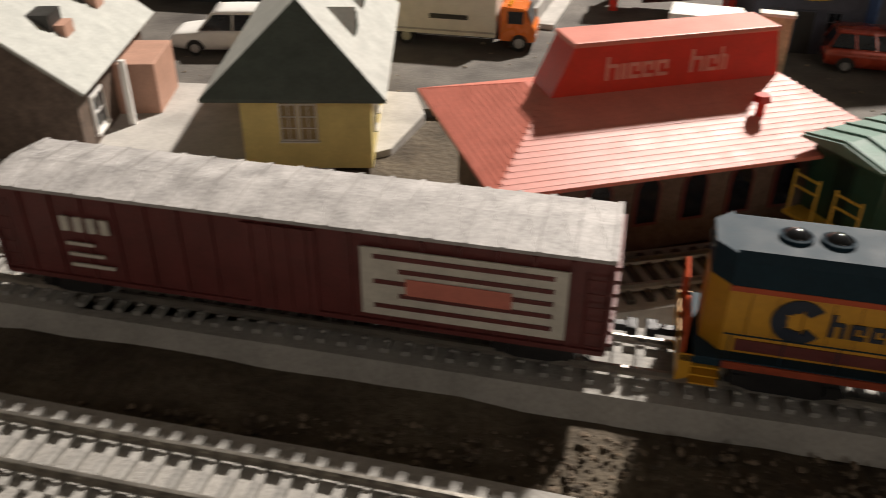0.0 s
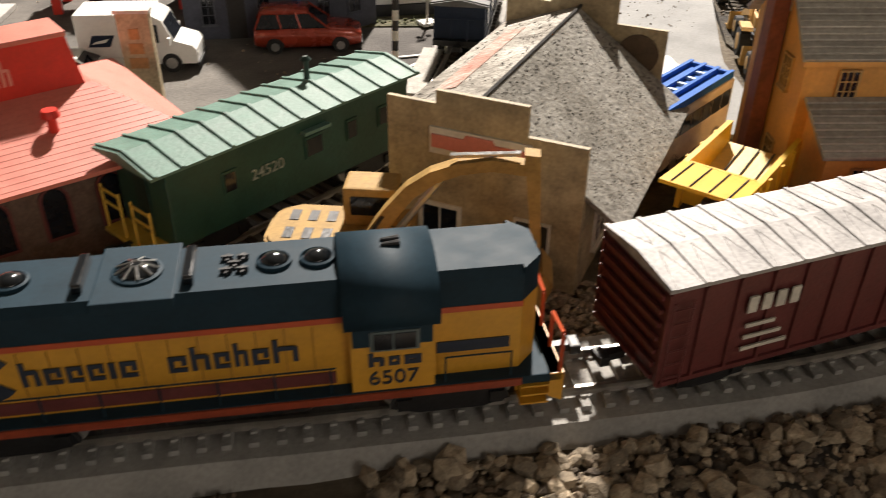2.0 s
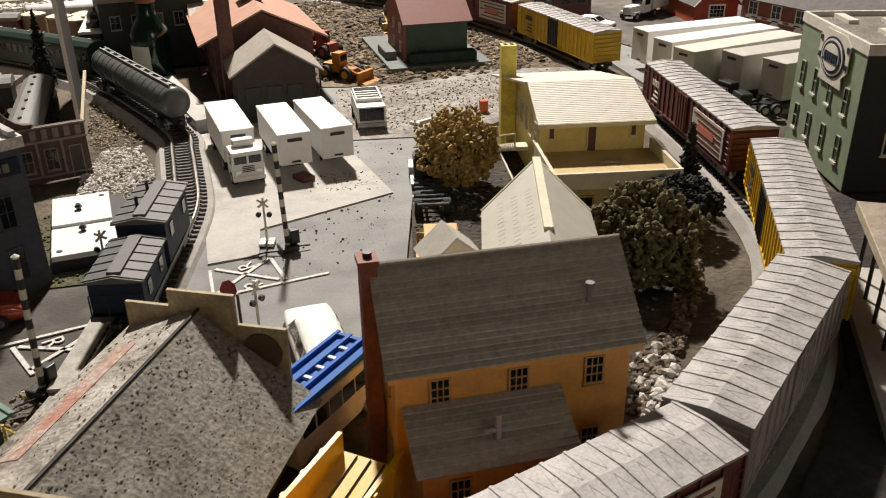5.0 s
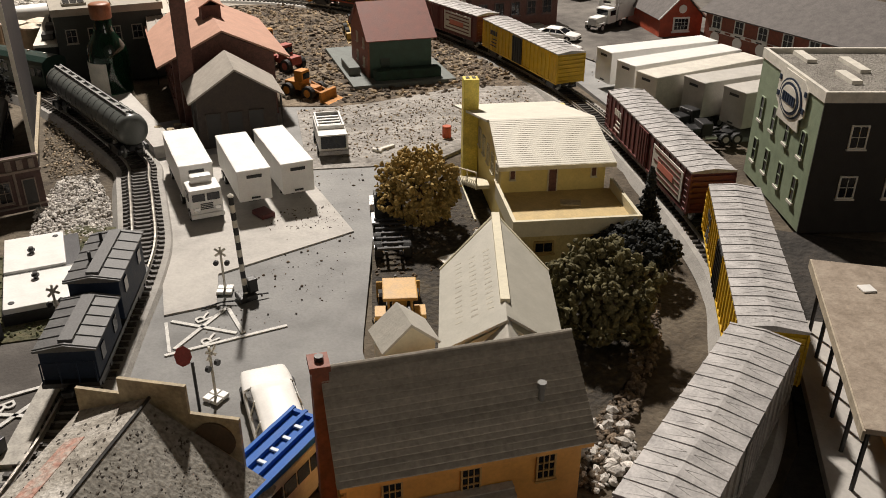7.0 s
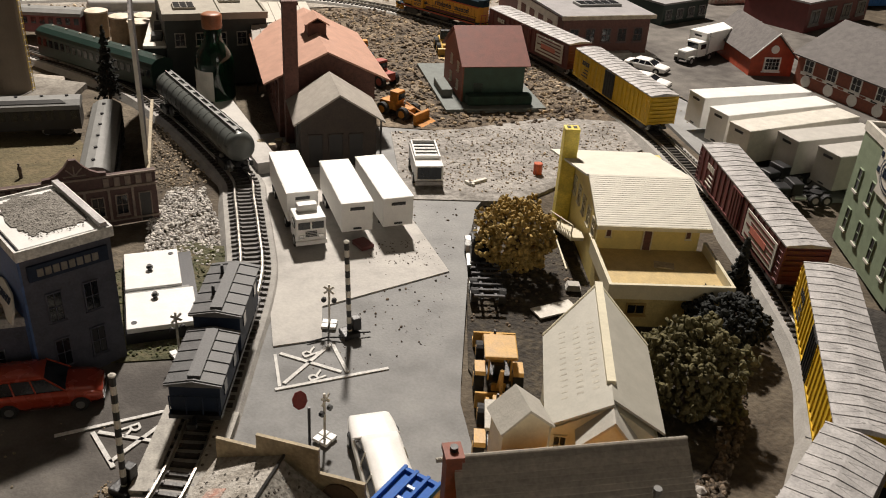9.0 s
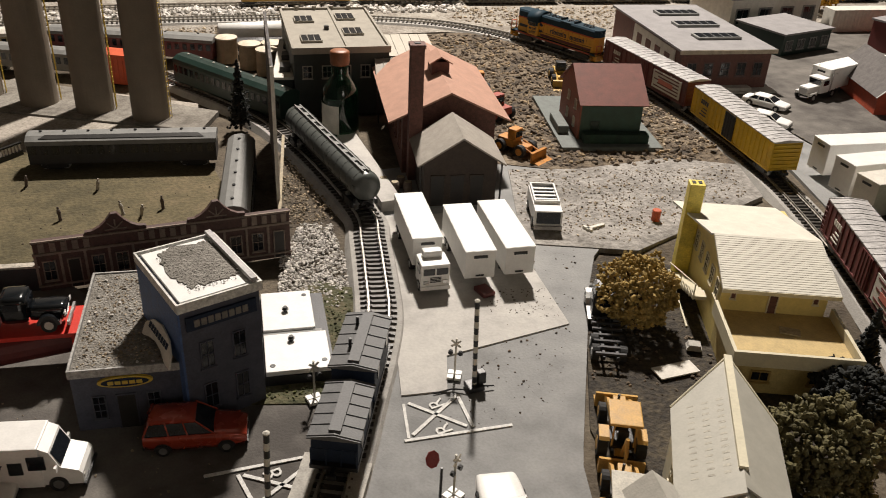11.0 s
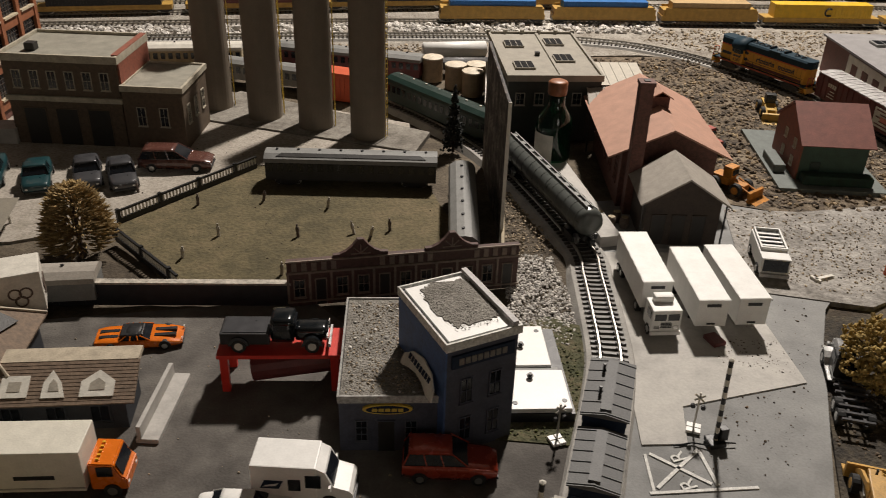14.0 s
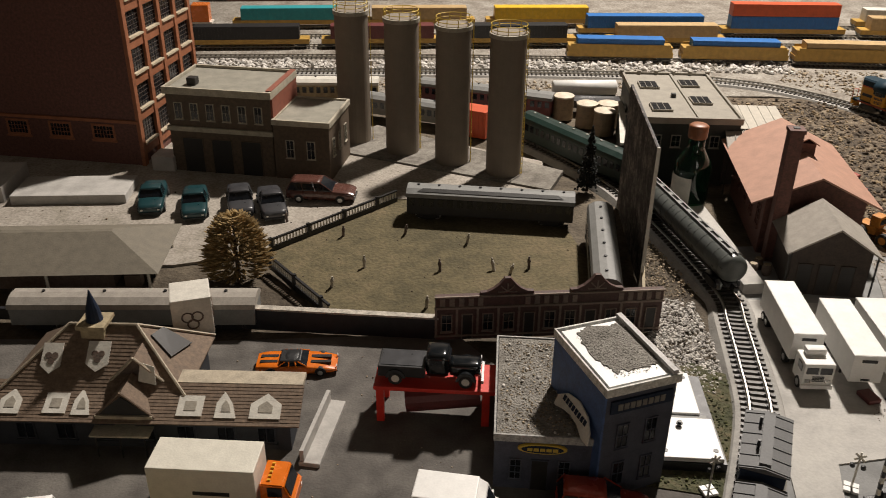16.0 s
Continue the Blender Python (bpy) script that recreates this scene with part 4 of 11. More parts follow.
def work_caboose(m):
    ob = thing("transfer_caboose", m, "navy blue work caboose with grey panelled roofs", "railway car", "sidings")
    box_part("underframe", -0.074, 0.074, -0.016, 0.016, 0.009, 0.012, BLACK, ob)
    for nm, x0, x1, h in (("cabin", -0.002, 0.066, 0.044), ("low_house", -0.07, -0.012, 0.036)):
        b = box_part(nm, x0, x1, -0.0155, 0.0155, 0.012, h - 0.003, NAVY, ob, bev=0.0004)
        bm = bmesh.new()
        prism(bm, [(-0.0175, h - 0.004), (0.0175, h - 0.004), (0.0175, h - 0.003), (0, h), (-0.0175, h - 0.003)], x0 - 0.003, x1 + 0.003, "x")
        for k in range(6):
            x = x0 - 0.001 + (x1 - x0) * k / 5
            rb = bmesh.new()
            prism(rb, [(-0.0177, h - 0.003), (0.0177, h - 0.003), (0.0177, h - 0.0024), (0, h + 0.0007), (-0.0177, h - 0.0024)], x - 0.0005, x + 0.0005, "x")
            part("roof_rib", rb, pm("slate_roof", (0.1, 0.1, 0.1)), b)
        box_part("roof_walk", x0 + 0.002, x1 - 0.002, -0.004, 0.004, h - 0.001, h + 0.0012, pm("slate_roof", (0.1, 0.1, 0.1)), b)
        part("roof", bm, pm("slate_roof", (0.09, 0.088, 0.09), 0.75, var=0.25, spec=0.2), b, "grey panelled roof")
        for s in (-1, 1):
            for x in (x0 + 0.014, x1 - 0.014):
                a, c = sorted((s * 0.0154, s * 0.0162))
                box_part("window", x - 0.004, x + 0.004, a, c, h - 0.018, h - 0.009, WINDARK, b)
    rods_part("railing", [((-0.073, y, 0.012), (-0.073, y, 0.025)) for y in (-0.015, -0.005, 0.005, 0.015)] + [((-0.073, -0.015, 0.025), (-0.073, 0.015, 0.025))], 0.0005, NAVY, ob)
    for x in (0.02, 0.05):
        rods_part("stove_pipe", [((x, 0.006, 0.042), (x, 0.006, 0.05))], 0.0012, BLACK, ob)
    for s in (-1, 1):
        bogie(ob, s * 0.052)
        coupler(ob, s * 0.074, s)


work_caboose(on_track(SIDING, (0.381, 0.508), 0.15) @ Matrix.Diagonal((0.87, 0.93, 0.96, 1)))


def tank_car(m):
    ob = thing("tank_car", m, "grey plastic tank car with a raised spine", "railway car", "sidings")
    L, r, zc = 0.205, 0.0145, 0.0265
    bm = bmesh.new()
    prof = [(r * 0.55, -L / 2 - 0.003), (r * 0.9, -L / 2 - 0.001), (r, -L / 2 + 0.003), (r, L / 2 - 0.003), (r * 0.9, L / 2 + 0.001), (r * 0.55, L / 2 + 0.003)]
    lathe(bm, prof, 26)
    bmesh.ops.rotate(bm, verts=bm.verts, matrix=Matrix.Rotation(math.pi / 2, 3, "Y"))
    bmesh.ops.translate(bm, verts=bm.verts, vec=(0, 0, zc))
    part("tank", bm, TANKER, ob, "glossy grey tank barrel", smooth=True)
    bm = bmesh.new()
    for k in range(14):
        x = -L / 2 + 0.008 + (L - 0.016) * k / 13
        lathe(bm, [(r + 0.0004, x - 0.0004 + 0), (r + 0.0004, x + 0.0004)], 24)
    bmesh.ops.rotate(bm, verts=bm.verts, matrix=Matrix.Rotation(math.pi / 2, 3, "Y"))
    bmesh.ops.translate(bm, verts=bm.verts, vec=(0, 0, zc))
    tagged(part("banding", bm, TANKER, ob), kind="stuff")
    bm = bmesh.new()
    for s in (-0.0028, 0.0028):
        quad_box(bm, -L / 2 + 0.004, L / 2 - 0.004, s - 0.0007, s + 0.0007, zc + r - 0.001, zc + r + 0.002)
    for k in range(9):
        x = -L / 2 + 0.012 + (L - 0.024) * k / 8
        quad_box(bm, x - 0.004, x + 0.004, -0.0022, 0.0022, zc + r - 0.001, zc + r + 0.0016, 0.0004)
    part("walkway", bm, PASSGREY, ob, "pale raised walkway")
    box_part("underframe", -L / 2, L / 2, -0.006, 0.006, 0.008, 0.0125, BLACK, ob)
    for s in (-1, 1):
        bogie(ob, s * (L / 2 - 0.02))
        coupler(ob, s * L / 2, s)


tank_car(on_track(SIDING, (0.464, 0.893), 0.2))


def coach(m, L, side, roof, label, H=0.043, W=0.032, vents=7, wheels=True, panes=True, vent_mat=None, slot=False):
    ob = thing("passenger_coach", m, label, "railway car", "old coaches")
    box_part("body", -L / 2, L / 2, -W / 2, W / 2, 0.008, H - 0.008, side, ob, bev=0.0006)
    bm = bmesh.new()
    pr = [(-W / 2 - 0.0006, H - 0.009), (W / 2 + 0.0006, H - 0.009), (W / 2 - 0.001, H - 0.005), (W / 4, H - 0.001), (0, H), (-W / 4, H - 0.001), (-W / 2 + 0.001, H - 0.005)]
    prism(bm, pr, -L / 2 - 0.001, L / 2 + 0.001, "x")
    part("roof", bm, roof, ob, "rounded roof")
    bm = bmesh.new()
    for k in range(vents):
        x = -L / 2 + L * (k + 0.5) / vents
        rod(bm, (x, 0.001, H - 0.001), (x, 0.001, H + 0.0012), 0.0016, n=8)
    tagged(part("roof_venting", bm, vent_mat or BLACK, ob), kind="stuff")
    if slot:
        bm = bmesh.new()
        yy, zz = -W / 4 - 0.0022, H - 0.0016
        slab(bm, (-L / 2 + 0.012, yy - 0.0022, zz - 0.0013), (L / 2 - 0.012, yy - 0.0022, zz - 0.0013), (L / 2 - 0.018, yy + 0.0024, zz + 0.0012), (-L / 2 + 0.018, yy + 0.0024, zz + 0.0012), 0.0008)
        part("roof_slot", bm, DARK, ob, "long black roof slot")
    for s in (-1, 1):
        n = int(L / 0.011) if panes else 0
        a, b = sorted((s * W / 2, s * (W / 2 + 0.0004)))
        for k in range(n):
            x = -L / 2 + L * (k + 0.5) / n
            box_part("window", x - 0.0032, x + 0.0032, a, b, H * 0.5, H * 0.5 + 0.009, WINDARK, ob)
        if wheels:
            bogie(ob, s * (L / 2 - 0.024))
    return ob


coach(pose(0.264, 0.986, 0.0015, 0, 0, -11.5), 0.19, PASSDARK, PASSGREY, "black coach body with slotted grey roof as field wall", vents=8, H=0.038, slot=True)
coach(pose(0.361, 0.850, 0.0015, 0, 0, 78), 0.17, PASSDARK, PASSGREY, "grey-roofed black coach along the field's edge", vents=6, W=0.028)
coach(pose(0.406, 1.152, 0.001, 0, 0, -60), 0.21, DKGREEN, DKGREEN, "dark green passenger coach with pale roof vents", vents=8, vent_mat=OFFWHITE)
coach(pose(-0.09, 0.79, 0.0, 0, 0, -4), 0.22, PASSGREY, pm("brown_grey_roof", (0.24, 0.22, 0.185), 0.55, var=0.15), "grey tubular coach beside the field fence", H=0.034, vents=4, panes=False)


# ---- buildings (each stands on z = 0 of its own pose; x along its front, y into its depth) ----
def along(p, q, z=0.0):
    """A pose at p whose x axis runs towards q."""
    return pose(p[0], p[1], z, 0, 0, math.degrees(math.atan2(q[1] - p[1], q[0] - p[0])))


def window(parent, x, y, z, w, h, turn, frame_mat, rows=2, cols=2, pane_mat=None, sill=True):
    """A window on a wall that faces -y before it is turned: frame, sill and panes between the bars."""
    m = pose(x, y, z, 0, 0, turn)
    bm = bmesh.new()
    t, d, g = max(0.0006, w * 0.11), 0.0009, 0.0002
    xs, zs = [-w / 2 - t, -w / 2], [-t, 0]
    for i in range(1, cols):
        xs += [-w / 2 + w * i / cols - g, -w / 2 + w * i / cols + g]
    for i in range(1, rows):
        zs += [h * i / rows - g, h * i / rows + g]
    xs, zs = xs + [w / 2, w / 2 + t], zs + [h, h + t]
    vs = {}

    def vert(i, k, yy):
        if (i, k, yy) not in vs:
            vs[i, k, yy] = bm.verts.new((xs[i], yy, zs[k]))
        return vs[i, k, yy]

    bar = lambda i, k: 0 <= i < len(xs) - 1 and 0 <= k < len(zs) - 1 and (i % 2 == 0 or k % 2 == 0)
    for i in range(len(xs) - 1):
        for k in range(len(zs) - 1):
            if not bar(i, k):
                continue
            bm.faces.new((vert(i, k, -d), vert(i + 1, k, -d), vert(i + 1, k + 1, -d), vert(i, k + 1, -d)))
            for on, a, b in ((bar(i, k - 1), (i, k), (i + 1, k)), (bar(i + 1, k), (i + 1, k), (i + 1, k + 1)), (bar(i, k + 1), (i + 1, k + 1), (i, k + 1)), (bar(i - 1, k), (i, k + 1), (i, k))):
                if not on:
                    bm.faces.new((vert(*b, -d), vert(*a, -d), vert(*a, 0.0006), vert(*b, 0.0006)))
    win = part("window", bm, frame_mat, parent, m=m)
    if sill:
        box_part("window_sill", -w / 2 - 1.6 * t, w / 2 + 1.6 * t, -d * 1.9, 0.0006, -1.9 * t, -t, frame_mat, win)
    box_part("pane", -w / 2, w / 2, -0.0003, 0.0005, 0, h, pane_mat or WINDARK, win)
    return win


def door(parent, x, y, z, w, h, turn, mat, frame_mat):
    m = pose(x, y, z, 0, 0, turn)
    bm = bmesh.new()
    t = 0.0009
    for x0, x1, z0, z1 in ((-w / 2 - t, -w / 2, 0, h), (w / 2, w / 2 + t, 0, h), (-w / 2 - t, w / 2 + t, h, h + t)):
        quad_box(bm, x0, x1, -0.0011, 0.0006, z0, z1)
    d = part("door_frame", bm, frame_mat, parent, m=m)
    box_part("door", -w / 2, w / 2, -0.0005, 0.0005, 0, h, mat, d)


def gable_walls(bm, x0, x1, y0, y1, h, peak, axis="x"):
    """A house body. The ridge runs along the axis."""
    if axis == "x":
        prism(bm, [(y0, 0), (y1, 0), (y1, h), ((y0 + y1) / 2, peak), (y0, h)], x0, x1, "x")
    else:
        prism(bm, [(x0, 0), (x1, 0), (x1, h), ((x0 + x1) / 2, peak), (x0, h)], y0, y1, "y")


def roof_slope(parent, a, b, c, d, mat, rows=0, t=0.0012, label="", name="roof", most=0.0012):
    """One roof plane: eave a to b, ridge c over b, d over a; rows of shingles lap up it, each a piece."""
    a, b, c, d = map(Vector, (a, b, c, d))
    bm = bmesh.new()
    slab(bm, a, b, c, d, t)
    r = part(name, bm, mat, parent, label)
    up = (b - a).cross(d - a).normalized()
    lift = min(most, (d - a).length / max(1, rows) * 0.34)
    for i in range(rows):
        f0, f1 = i / rows, (i + 1) / rows
        p = [a.lerp(d, f0), b.lerp(c, f0), b.lerp(c, f1), a.lerp(d, f1)]
        bm = bmesh.new()
        slab(bm, p[0] + up * lift, p[1] + up * lift, p[2] + up * 0.0001, p[3] + up * 0.0001, 0.0008)
        part("shingle_course", bm, mat, r)
    return r


def parapet(bm, x0, x1, y0, y1, z0, z1, t=0.0016):
    quad_box(bm, x0, x1, y0, y0 + t, z0, z1)
    quad_box(bm, x0, x1, y1 - t, y1, z0, z1)
    quad_box(bm, x0, x0 + t, y0 + t, y1 - t, z0, z1)
    quad_box(bm, x1 - t, x1, y0 + t, y1 - t, z0, z1)


def pizza_restaurant():
    ob = thing("restaurant", along((0.046, 0.261), (0.2035, 0.3165)), "restaurant with a red ribbed hipped roof and red sign box", "building")
    U, V = 0.168, 0.106
    ez = 0.042
    box_part("wall", 0.016, U - 0.014, 0.016, V - 0.012, 0, ez - 0.0005, BROWNBRICK, ob, "dark brown brick walls")
    for k in range(6):
        x = 0.028 + k * 0.0205
        bm = bmesh.new()
        pts = [(-0.0055, 0.012), (0.0055, 0.012), (0.0055, 0.028)] + [(0.0055 * math.cos(a), 0.028 + 0.0055 * math.sin(a)) for a in [math.pi * i / 8 for i in range(1, 8)]] + [(-0.0055, 0.028)]
        prism(bm, pts, -0.0008, 0.0008)
        w = part("window", bm, BOXMAROON, ob, "dark red arched window surround", m=pose(x, 0.0158, 0))
        bm = bmesh.new()
        prism(bm, [(px * 0.78, 0.0135 + (pz - 0.012) * 0.9) for px, pz in pts], -0.0012, -0.0006)
        part("pane", bm, WINDARK, w)
    ix0, ix1, iy0, iy1, tz = 0.034, 0.140, 0.044, 0.063, 0.0575
    cs = [(0, 0, ez), (U, 0, ez), (U, V, ez), (0, V, ez)]
    ins = [(ix0, iy0, tz), (ix1, iy0, tz), (ix1, iy1, tz), (ix0, iy1, tz)]
    bm = bmesh.new()
    lo, hi, un = [bm.verts.new(c) for c in cs], [bm.verts.new(c) for c in ins], [bm.verts.new((c[0], c[1], ez - 0.0015)) for c in cs]
    for i in range(4):
        j = (i + 1) % 4
        bm.faces.new((lo[i], lo[j], hi[j], hi[i])), bm.faces.new((un[i], un[j], lo[j], lo[i]))
    bm.faces.new(hi), bm.faces.new(un[::-1])
    bmesh.ops.recalc_face_normals(bm, faces=bm.faces)
    roof = part("roof", bm, REDROOF, ob, "faded red hipped roof")
    for i in range(4):
        j = (i + 1) % 4
        a, b, c, d = Vector(cs[i]), Vector(cs[j]), Vector(ins[j]), Vector(ins[i])
        n = (b - a).cross(d - a).normalized()
        for k in range(1, 16):
            f = k / 16
            p, q = a.lerp(d, f), b.lerp(c, f)
            bm = bmesh.new()
            w = (d - a).normalized() * 0.0011
            slab(bm, p - w + n * 0.0001, q - w + n * 0.0001, q + w + n * 0.00003, p + w + n * 0.00003, 0.0004)
            part("roof_batten", bm, REDROOF, roof)
    bm = bmesh.new()
    prism(bm, [(0.036, tz - 0.003), (0.138, tz - 0.003), (0.134, 0.0765), (0.046, 0.0765)], iy0, iy1)
    sign = part("sign_box", bm, REDBOX, ob, "bright red sign box")
    box_part("box_cap", 0.0455, 0.1345, iy0 - 0.0006, iy1 + 0.0006, 0.0765, 0.0785, REDROOF, sign, bev=0.0005)
    letters(sign, PALERED, ((1, .0058), (0, .0018), (0, .0048), (0, .0048), (0, .0052)), 0.0595, iy0 - 0.0001, 0.0625, 0.0095, "faded white sign shape")
    letters(sign, PALERED, ((1, .006), (0, .005), (1, .0032)), 0.096, iy0 - 0.0001, 0.0625, 0.0095, "faded white sign shape")
    bm = bmesh.new()
    rod(bm, (0.118, 0.024, 0.047), (0.118, 0.024, 0.056), 0.0018, n=10)
    rod(bm, (0.118, 0.024, 0.056), (0.118, 0.024, 0.0585), 0.0036, 0.0028, n=10)
    part("roof_vent", bm, REDBOX, ob, "small red roof vent")


pizza_restaurant()


def sign_pillar():
    ob = thing("sign_pillar", pose(0.181, 0.424, 0.0002, 0, 0, -14), "tan upright sign box with faded orange marks", "sign")
    bm = bmesh.new()
    quad_box(bm, -0.0075, 0.0075, -0.003, 0.003, 0, 0.06, 0.0006)
    part("box", bm, pm("tan_sign_board", (0.5, 0.4, 0.26), 0.7, var=0.25), ob)
    box_part("cap", -0.0082, 0.0082, -0.0037, 0.0037, 0.06, 0.0615, OFFWHITE, ob, "pale cap")
    for k in range(3):
        box_part("mark", -0.0045 + 0.001 * k, 0.004 - 0.001 * k, -0.0035, -0.0029, 0.034 + k * 0.007, 0.039 + k * 0.007, pm("faded_orange_mark", (0.5, 0.25, 0.1), 0.7), ob, "faded orange mark")


sign_pillar()


def depot_house():
    ob = thing("railway_depot", pose(-0.084, 0.345, 0, 0, 0, 4), "yellow depot with grey-green roof, hipped ends darkened as shade", "building")
    W, D, e, r = 0.082, 0.15, 0.04, 0.076
    bm = bmesh.new()
    quad_box(bm, 0.014, W - 0.008, 0.014, D - 0.01, 0, e)
    part("wall", bm, YELLOWWALL, ob, "pale yellow board walls")
    for x in (0.036, 0.045):
        window(ob, x, 0.0138, 0.015, 0.0068, 0.017, 0, OFFWHITE, 3, 2, pm("tan_pane", (0.3, 0.22, 0.1), 0.3))
    for k in range(5):
        window(ob, W - 0.0078, 0.03 + 0.022 * k, 0.015, 0.007, 0.016, 90, OFFWHITE, 3, 2)
    box_part("frieze", 0.014, W - 0.008, 0.0125, 0.0142, e - 0.005, e - 0.0012, pm("olive_trim", (0.2, 0.17, 0.06), 0.6), ob)
    mid = W * 0.5
    for nm, quad, mat in (("roof_west", ((0, D, e), (0, 0, e), (mid, 0.03, r), (mid, D - 0.03, r)), GREYROOF), ("roof_east", ((W, 0, e), (W, D, e), (mid, D - 0.03, r), (mid, 0.03, r)), GREYROOF)):
        bm = bmesh.new()
        slab(bm, *quad, 0.0016)
        part("roof", bm, mat, ob, "pale grey-green roof plane")
    # Hip ends get the darker green, so their shade is painted in.
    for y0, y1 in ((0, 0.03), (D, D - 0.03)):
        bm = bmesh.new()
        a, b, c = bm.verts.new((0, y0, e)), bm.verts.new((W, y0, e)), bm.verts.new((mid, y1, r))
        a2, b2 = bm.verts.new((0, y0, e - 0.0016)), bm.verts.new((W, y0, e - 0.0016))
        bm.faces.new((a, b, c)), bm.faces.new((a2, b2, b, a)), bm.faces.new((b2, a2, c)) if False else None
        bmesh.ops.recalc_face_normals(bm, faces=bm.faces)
        part("gable_roof", bm, DARKROOF, ob, "hipped end with shade put into its dark green")
    for y in (0.05, 0.095):
        bm = bmesh.new()
        x0, z0 = W * 0.80, e + (r - e) * 0.40
        prism(bm, [(y - 0.009, z0), (y + 0.009, z0), (y, z0 + 0.012)], W * 0.60, x0, "x")
        d = part("dormer", bm, GREYROOF, ob)
        bm = bmesh.new()
        prism(bm, [(y - 0.0072, z0 + 0.0008), (y + 0.0072, z0 + 0.0008), (y, z0 + 0.0102)], x0, x0 + 0.0006, "x")
        part("dormer_face", bm, DARKROOF, d, "dark green triangular face")


depot_house()


def brown_cottage():
    ob = thing("cottage", pose(-0.265, 0.345, 0, 0, 0, 6), "brown cottage with a pale grey roof and brick dormers", "house")
    W, D, e, r = 0.125, 0.125, 0.036, 0.085
    bm = bmesh.new()
    gable_walls(bm, 0.006, W - 0.008, 0.006, D - 0.006, e, r - 0.004, "y")
    part("wall", bm, BROWNBRICK, ob, "dark brown walls")
    roof_slope(ob, (W, -0.002, e), (W, D, e), (W / 2, D, r), (W / 2, -0.002, r), GREYROOF, 0, 0.0016)
    roof_slope(ob, (0, D, e), (0, -0.002, e), (W / 2, -0.002, r), (W / 2, D, r), SHINGLE, 0, 0.0016)
    for y in (0.04, 0.088):
        bm = bmesh.new()
        quad_box(bm, W * 0.66, W * 0.82, y - 0.008, y + 0.008, e + 0.008, e + 0.026)
        d = part("dormer", bm, DARK, ob, "dark dormer")
        box_part("chimney", W * 0.82, W * 0.86, y - 0.004, y + 0.008, e + 0.006, e + 0.02, TERRACOTTA, d, "brick chimney")
    window(ob, W - 0.0075, 0.03, 0.008, 0.014, 0.016, 90, WHITE, 2, 2)
    box_part("brick_porch", W - 0.008, W + 0.014, 0.06, 0.1, 0, 0.028, TERRACOTTA, ob, "red brick porch", bev=0.0006)
    box_part("porch_post", W + 0.001, W + 0.004, 0.045, 0.048, 0, 0.035, WHITE, ob)


brown_cottage()


